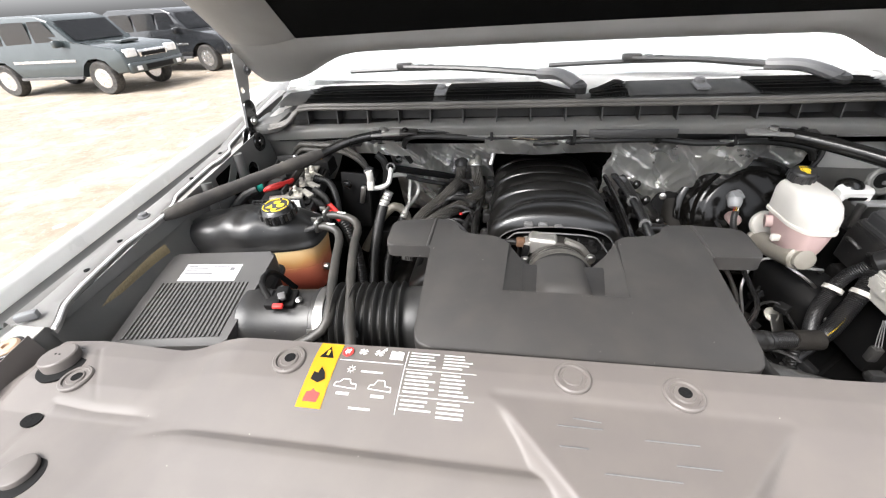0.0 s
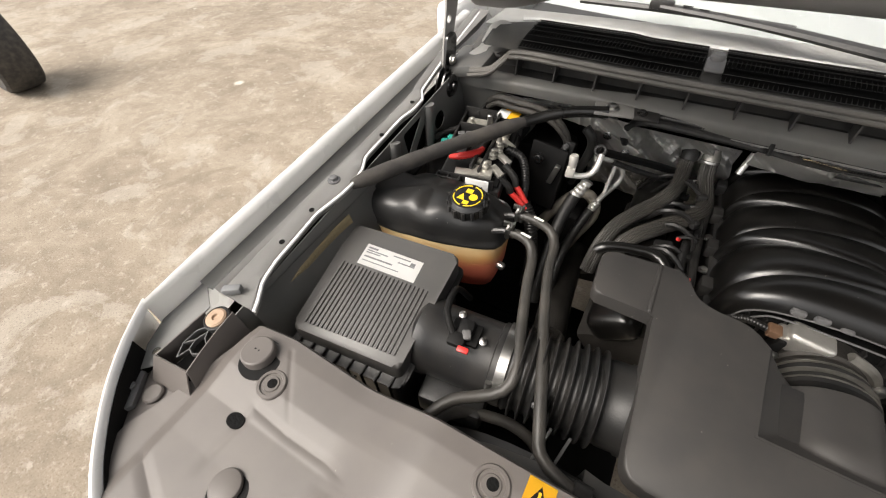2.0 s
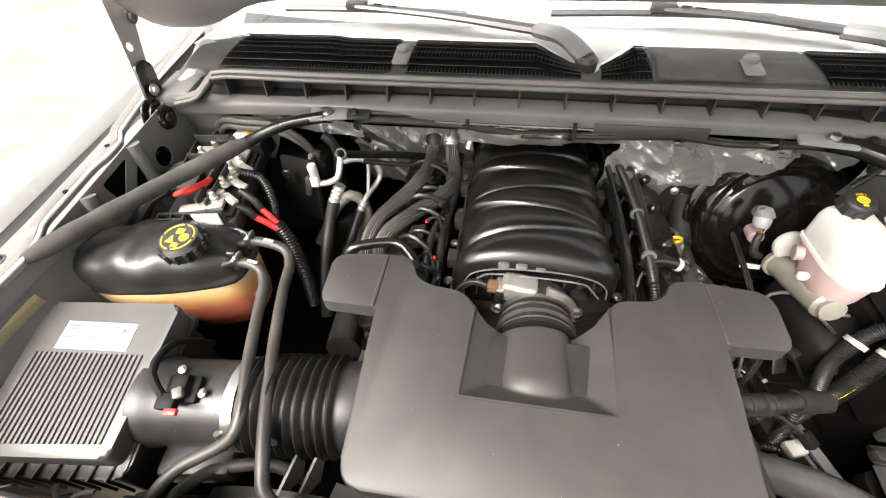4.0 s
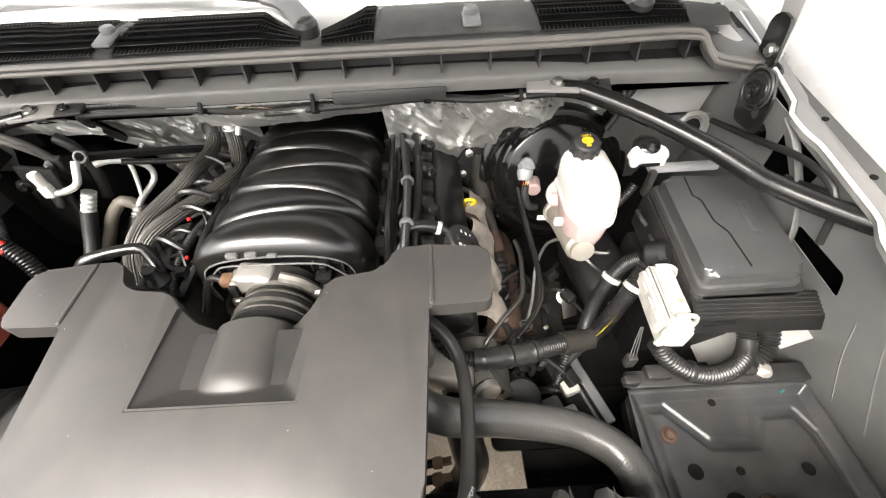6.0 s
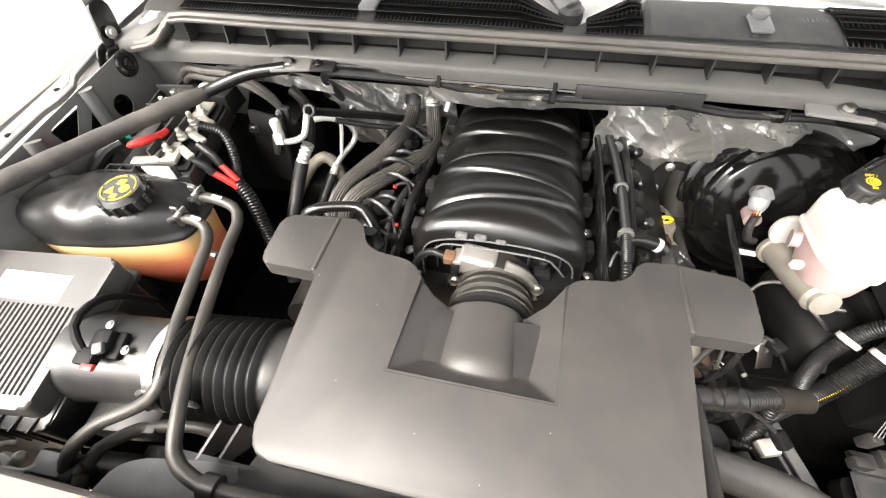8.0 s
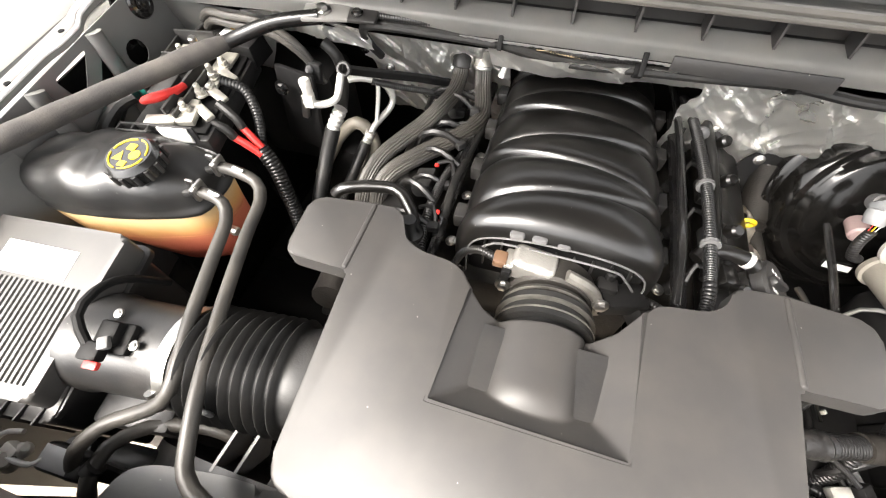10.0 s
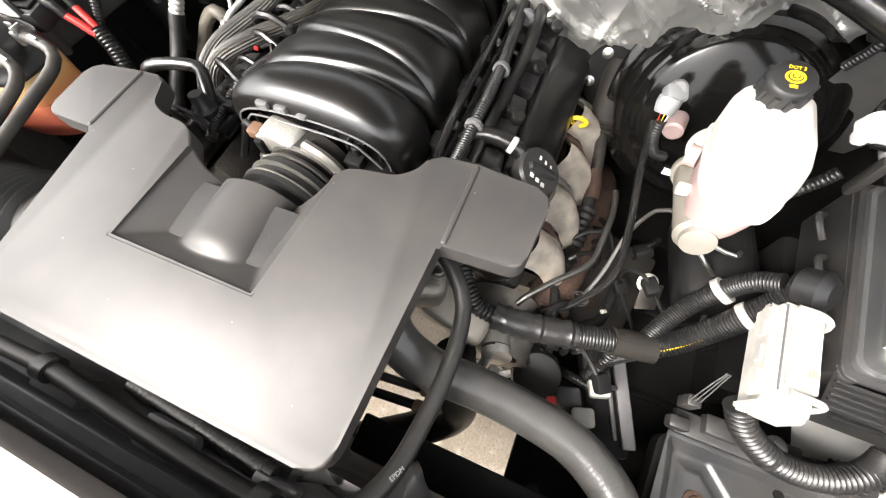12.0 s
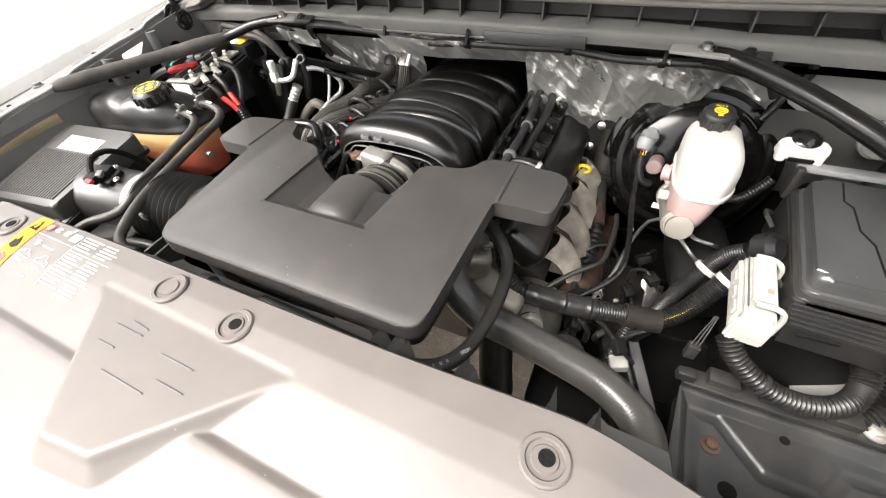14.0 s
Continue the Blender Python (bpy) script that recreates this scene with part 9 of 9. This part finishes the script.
part("valve_cap", turned([(0.0080, 0), (0.0085, 0.002), (0.0085, 0.012), (0.0090, 0.013), (0.0090, 0.022), (0.0075, 0.025)], frame_at((-0.438, 0.294, 1.089), (-0.03, 0.05, 1)), 14), NYLON, ac, "pale valve cap")
part("pipe", tube([(-0.408, 0.375, 1.068), (-0.392, 0.388, 1.066), (-0.372, 0.402, 1.056), (-0.355, 0.414, 1.040), (-0.347, 0.420, 1.018), (-0.350, 0.412, 0.998), (-0.360, 0.392, 0.988), (-0.370, 0.370, 0.980), (-0.376, 0.356, 0.970)], 0.0062, 12), BRIGHT, ac)
part("web", tube([(-0.366, 0.404, 1.052), (-0.366, 0.398, 1.030), (-0.368, 0.388, 1.005), (-0.368, 0.376, 0.985)], 0.0042, 8), BRIGHT, ac)
for (p, q, r) in (((-0.402, 0.320, 1.048), (-0.420, 0.303, 1.012), 0.0125), ((-0.374, 0.358, 0.974), (-0.384, 0.342, 0.954), 0.0095)):
    part("crimp", corrugated([p, (Vector(p) + Vector(q)) / 2, q], r, 0.009, 0.2), BRIGHT, ac, "crimped aluminium collar")
part("hose", tube([(-0.419, 0.304, 1.014), (-0.430, 0.270, 0.965), (-0.432, 0.20, 0.90), (-0.425, 0.14, 0.82)], 0.0135, 14), RUBBER, ac)
part("hose", tube([(-0.383, 0.343, 0.956), (-0.398, 0.300, 0.915), (-0.405, 0.23, 0.88), (-0.40, 0.16, 0.80)], 0.0105, 14), RUBBER, ac)
hh = thing("heater_hoses", (-0.24, 0.38, 1.0), "pair of ribbed black heater hoses to the bulkhead", "hoses")
part("hose", ridged([(-0.232, 0.505, 1.055), (-0.232, 0.485, 1.030), (-0.233, 0.440, 1.025), (-0.242, 0.388, 1.030), (-0.262, 0.355, 1.018), (-0.290, 0.320, 1.006), (-0.318, 0.278, 0.992), (-0.334, 0.235, 0.965), (-0.34, 0.20, 0.915)], 0.0150, 20, 0.085), DUSTHOSE, hh)
part("hose", ridged([(-0.191, 0.507, 1.055), (-0.184, 0.480, 1.020), (-0.172, 0.430, 1.002), (-0.178, 0.383, 1.006), (-0.205, 0.338, 1.008), (-0.245, 0.292, 1.006), (-0.284, 0.252, 0.995), (-0.300, 0.225, 0.975), (-0.305, 0.205, 0.935)], 0.0160, 20, 0.085), DUSTHOSE, hh)
for p, mt_ in (((-0.232, 0.505, 1.056), BLACK), ((-0.191, 0.507, 1.056), TIN)):
    part("quick_fitting", turned([(0.0160, -0.012), (0.0185, -0.010), (0.0185, 0.006), (0.015, 0.012), (0.012, 0.02)], frame_at(p, (0, 0.35, 0.8)), 16), mt_, hh)
part("clip_ring", turned([(0.0185, -0.003), (0.0200, -0.002), (0.0200, 0.002), (0.0185, 0.003)], frame_at((-0.191, 0.503, 1.050), (0, 0.35, 0.8)), 18), STEEL, hh, "bright clip ring")
part("clip_ring", sweep(bmesh.new(), spline([(-0.250, 0.500, 1.050), (-0.252, 0.500, 1.068), (-0.232, 0.502, 1.076), (-0.212, 0.500, 1.068), (-0.214, 0.498, 1.048)], 0.006), 0.0022, 8), STEEL, hh, "bright wire clip")
part("pipe_stub", turned([(0.006, 0), (0.006, 0.06)], frame_at((-0.145, 0.44, 1.075), (0.15, 0.3, 0.6)), 12), BRIGHT, hh, "bright pipe stub")
corner = thing("bulkhead_pipes", (-0.55, 0.39, 1.13), "pair of dusty black pipes along the bulkhead", "pipes")
for dz in (0.0, 0.014):
    part("pipe", tube([(-0.665, 0.372, 1.128 + dz), (-0.640, 0.366, 1.146 + dz), (-0.600, 0.366, 1.143 + dz), (-0.556, 0.366, 1.142 + dz), (-0.515, 0.366, 1.132 + dz), (-0.48, 0.37, 1.10 + dz), (-0.462, 0.38, 1.05)], 0.0062, 10), DUSTHOSE, corner)
part("holder", boxed((-0.470, 0.372, 1.075), (0.026, 0.014, 0.040), 0.004, (0, 12, 0)), BLACK, corner)
part("holder_pin", turned([(0.006, 0), (0.007, 0.004), (0.003, 0.012)], frame_at((-0.472, 0.364, 1.085), (0, -1, 0.2)), 12), GREYPL, corner)
part("drop_hose", tube([(-0.445, 0.385, 1.125), (-0.430, 0.385, 1.110), (-0.424, 0.388, 1.085), (-0.432, 0.392, 1.04), (-0.45, 0.39, 0.98)], 0.010, 12), RUBBER, corner)
sbar = thing("support_bar", (-0.31, 0.36, 1.11), "black flat support bar across the hoses", "bar")
part("bar", sweep(bmesh.new(), [(-0.405, 0.358, 1.098), (-0.36, 0.396, 1.075), (-0.30, 0.447, 1.044), (-0.241, 0.490, 1.014)], 0.0050, 8, 2.2, (0, -0.4, 1)), BLACK_D, sbar)
em = frame_at((-0.401, 0.358, 1.099), (0.1, -0.8, 0.6))
part("end_ring", sweep(bmesh.new(), [em @ Vector((0.010 * math.cos(a), 0.010 * math.sin(a), 0)) for a in np.linspace(0, 2 * math.pi, 19)], 0.0035, 8), BLACK, sbar)
part("loom", corrugated([(-0.372, 0.395, 1.058), (-0.335, 0.425, 1.034), (-0.29, 0.455, 1.012), (-0.25, 0.480, 0.995)], 0.0062, 0.004), RIBBED, sbar)
abr = thing("aluminium_bracket", (-0.36, 0.45, 1.06), "bare aluminium bracket with a dark bolt on the bulkhead", "bracket")
part("plate", boxed((-0.370, 0.457, 1.064), (0.078, 0.006, 0.027), 0.0020, (25, 22, 3)), BRIGHT, abr)
bolt(abr, (-0.358, 0.450, 1.052), (0, -1, 0.4), 0.006, BLACKST)
bolt(abr, (-0.405, 0.452, 1.085), (0, -1, 0.3), 0.007, BLACKST)
lp = thing("looped_hose", (-0.42, 0.34, 0.9), "grey-tan hose looped behind the black hoses", "hose")
part("hose", tube([(-0.50, 0.32, 0.86), (-0.470, 0.345, 0.91), (-0.445, 0.36, 0.95), (-0.410, 0.37, 0.978), (-0.382, 0.365, 0.965), (-0.374, 0.355, 0.93), (-0.395, 0.33, 0.885), (-0.41, 0.31, 0.85)], 0.0125, 14), HOSETAN, lp)
whole("purge_pipe", tube([(-0.335, 0.150, 1.030), (-0.323, 0.155, 1.040), (-0.293, 0.167, 1.042), (-0.246, 0.176, 1.040), (-0.222, 0.160, 1.036), (-0.205, 0.138, 1.022), (-0.20, 0.11, 0.985)], 0.0095, 12), BLACK_S, "black purge pipe bending down beside the manifold", "pipe")
whole("purge_valve", turned([(0.016, 0), (0.020, 0.006), (0.020, 0.035), (0.012, 0.045), (0.010, 0.06)], frame_at((-0.205, 0.118, 0.985), (0, 0.1, 1)), 18), BLACK, "black purge valve beside the manifold", "valve")
sb = thing("side_bracket", (-0.50, 0.33, 0.95), "black steel bracket with a bolt by the bulkhead", "bracket")
part("plate", boxed((-0.505, 0.345, 1.01), (0.09, 0.012, 0.15), 0.006, (-10, 0, -12)), BLACK_D, sb)
bolt(sb, (-0.520, 0.332, 1.06), (0, -1, 0.1), 0.009, BLACKST)
part("lug", boxed((-0.478, 0.325, 1.035), (0.012, 0.012, 0.05), 0.003, (0, 15, 0)), STEEL, sb)
box1 = thing("relay_box", (-0.52, 0.42, 0.85), "black relay housing against the bulkhead", "relay box")
part("housing", boxed((-0.585, 0.46, 0.92), (0.23, 0.10, 0.24), 0.02), BLACK_D, box1)
part("panel", boxed((-0.46, 0.40, 0.80), (0.12, 0.10, 0.22), 0.02), BLACK_D, box1)
# loose leads between the heads and the harness on the left
ld = thing("wiring_leads", (-0.24, 0.2, 0.98), "thin black leads with small plugs beside the manifold", "wiring")
part("red_tab", boxed((-0.208, 0.262, 1.018), (0.007, 0.006, 0.006), 0.0015, (0, 20, 30)), RED, ld, "red locking tab")
random.seed(11)
for k in range(9):
    y = 0.10 + 0.045 * k
    a = Vector((-0.175 - 0.02 * random.random(), y, 1.0 + 0.02 * random.random()))
    b = a + Vector((-0.05 - 0.03 * random.random(), 0.03 * random.random() - 0.01, 0.012 * random.random()))
    c = b + Vector((-0.03, 0.02, -0.06))
    part("lead", tube([a, (a + b) / 2 + Vector((0, 0, 0.012)), b, c], 0.004 + 0.002 * random.random(), 7), RIBBED, ld)
    if k % 2:
        part("lead_plug", boxed(a, (0.018, 0.014, 0.014), 0.003, (0, 0, random.random() * 60)), BLACK, ld)
part("red_tab", boxed((-0.178, 0.170, 1.015), (0.006, 0.006, 0.006), 0.001), RED, ld)

# ---- vehicles and tyre on the lot ----


def parked(at, turn, paint, label):
    """A large upright off-road estate car, standing on its four wheels."""
    car = thing("parked_car", at, label, "car", "parked cars")
    M = Matrix.Translation(at) @ pose(0, 0, 0, 0, 0, turn) @ Matrix.Scale(0.86, 4)
    side = [(-2.35, 0.55), (-2.38, 0.95), (-2.30, 1.08), (-2.12, 1.72), (-1.9, 1.80), (0.2, 1.78), (0.55, 1.66), (0.98, 1.16), (2.15, 1.04), (2.30, 0.92), (2.34, 0.50), (1.95, 0.46), (1.92, 0.62), (1.80, 0.80), (1.55, 0.88), (1.28, 0.86),
            (1.05, 0.72), (0.98, 0.42), (-0.98, 0.42), (-1.05, 0.70), (-1.25, 0.86), (-1.52, 0.88), (-1.78, 0.80), (-1.92, 0.60), (-1.96, 0.48)]
    X = Matrix(((1, 0, 0, 0), (0, 0, -1, 0), (0, 1, 0, 0), (0, 0, 0, 1)))
    bm = bmesh.new()
    slab(bm, side[::-1], -0.92, 0.92, 0.05, None, 3)
    for v in bm.verts:
        tall = max(0.0, v.co.y - 1.05)
        v.co.z *= 1 - 0.20 * tall
    bmesh.ops.transform(bm, matrix=M @ X, verts=list(bm.verts))
    part("body", bm, paint, car)
    for sy in (-1, 1):
        for x0, x1, t0, t1 in ((-1.9, -1.05, -1.85, -1.05), (-0.95, -0.15, -0.95, -0.10), (-0.05, 0.78, 0.0, 0.42)):
            pts = [(x0, 1.14), (x1, 1.14), (t1, 1.66), (t0, 1.66)]
            bm = slabbed(rounded(pts, 0.05), 0, 0.012, 0, M @ Matrix.Translation((0, sy * 0.858, 0)) @ X)
            part("side_window", bm, CARBLACK, car)
        part("sill", boxed((0, 0, 0), (1, 1, 1)), GREYPL, car).matrix_basis = M @ pose(0, sy * 0.93, 0.42) @ Matrix.Diagonal((1.9, 0.08, 0.06, 1))
        part("side_trim", boxed((0, 0, 0), (1, 1, 1)), CHROME, car).matrix_basis = M @ pose(0, sy * 0.925, 0.80) @ Matrix.Diagonal((1.9, 0.03, 0.06, 1))
        for x in (-1.5, 1.48):
            Wm = M @ Matrix.Translation((x, sy * 0.80, 0.385)) @ pose(0, 0, 0, 90, 0, 0)
            wl = part("wheel", turned([(0.22, -0.11), (0.35, -0.125), (0.375, -0.09), (0.385, -0.04), (0.385, 0.04), (0.375, 0.09), (0.35, 0.125), (0.22, 0.11)], Wm, 32), TYRE, car)
            part("rim", turned([(0.225, -0.112), (0.225, -0.10), (0.20, -0.07), (0.20, 0.07), (0.225, 0.10), (0.225, 0.112)], Wm, 24), CHROME, wl)
            for k in range(6):
                a = k * math.pi / 3
                bm = boxed((0, 0, 0), (0.13, 0.05, 0.05), 0.01)
                bmesh.ops.transform(bm, matrix=Wm @ pose(0.12 * math.cos(a), 0.12 * math.sin(a), -sy * 0.09, 0, 0, math.degrees(a)), verts=list(bm.verts))
                part("spoke", bm, CHROME, wl)
            part("hub", turned([(0.06, -0.11), (0.06, 0.11)], Wm, 16), CHROME, wl)
    # rear window, windscreen, nose
    for (xa, za), (xb, zb) in (((0.585, 1.64), (0.955, 1.20)), ((-2.30, 1.12), (-2.14, 1.68))):
        bm = bmesh.new()
        sheet(bm, 4, 4, lambda u, v: M @ Vector((xa + (xb - xa) * v + (0.012 if xa > 0 else -0.012), (u - 0.5) * 1.42, za + (zb - za) * v + 0.012)))
        bmesh.ops.solidify(bm, geom=list(bm.faces), thickness=0.008)
        part("screen", bm, CARBLACK, car)
    for nm, c, s3, mt in (("grille", (2.325, 0, 0.86), (0.05, 0.9, 0.16), CHROME), ("grille_mesh", (2.34, 0, 0.84), (0.05, 0.78, 0.09), BLACK_D), ("bumper", (2.33, 0, 0.58), (0.16, 1.78, 0.24), paint), ("lower_grille", (2.40, 0, 0.56), (0.03, 0.9, 0.12), BLACK_D),
                          ("headlamp", (2.29, 0.66, 0.90), (0.10, 0.34, 0.18), LAMP), ("headlamp", (2.29, -0.66, 0.90), (0.10, 0.34, 0.18), LAMP), ("fog_lamp", (2.40, 0.66, 0.56), (0.03, 0.16, 0.10), LAMP), ("fog_lamp", (2.40, -0.66, 0.56), (0.03, 0.16, 0.10), LAMP),
                          ("tail_lamp", (-2.34, 0.80, 1.0), (0.08, 0.14, 0.34), RED), ("tail_lamp", (-2.34, -0.80, 1.0), (0.08, 0.14, 0.34), RED), ("rear_bumper", (-2.40, 0, 0.62), (0.14, 1.76, 0.24), paint),
                          ("scoop", (1.55, 0, 1.13), (0.5, 0.55, 0.06), paint), ("mirror", (0.72, 1.0, 1.18), (0.12, 0.20, 0.16), paint), ("mirror", (0.72, -1.0, 1.18), (0.12, 0.20, 0.16), paint)):
        bm = boxed((0, 0, 0), s3, min(s3) * 0.3, (0, 0, 0), 3)
        bmesh.ops.transform(bm, matrix=M @ pose(*c), verts=list(bm.verts))
        part(nm, bm, mt, car)
    return car


parked((-9.95, 7.98, 0), -1.0, CARDARK, "dark green off-road car parked across the lot")
parked((-9.42, 10.9, 0), -6.0, CARBLACK, "black off-road car parked behind the green one")
ty = thing("car_tyre", (-5.62, 0.74, 0), "black car tyre standing upright on the lot", "tyre")
Wm = Matrix.Translation((-5.62, 0.74, 0.405)) @ pose(0, 0, 0, 90, 0, -4)
part("carcass", turned([(0.23, -0.12), (0.36, -0.155), (0.388, -0.135), (0.402, -0.08), (0.405, 0.0), (0.402, 0.08), (0.388, 0.135), (0.36, 0.155), (0.23, 0.12)], Wm, 48), TYRE, ty)
part("rim", turned([(0.235, -0.12), (0.22, -0.05), (0.21, 0.05), (0.235, 0.12)], Wm, 30), CHROME, ty)
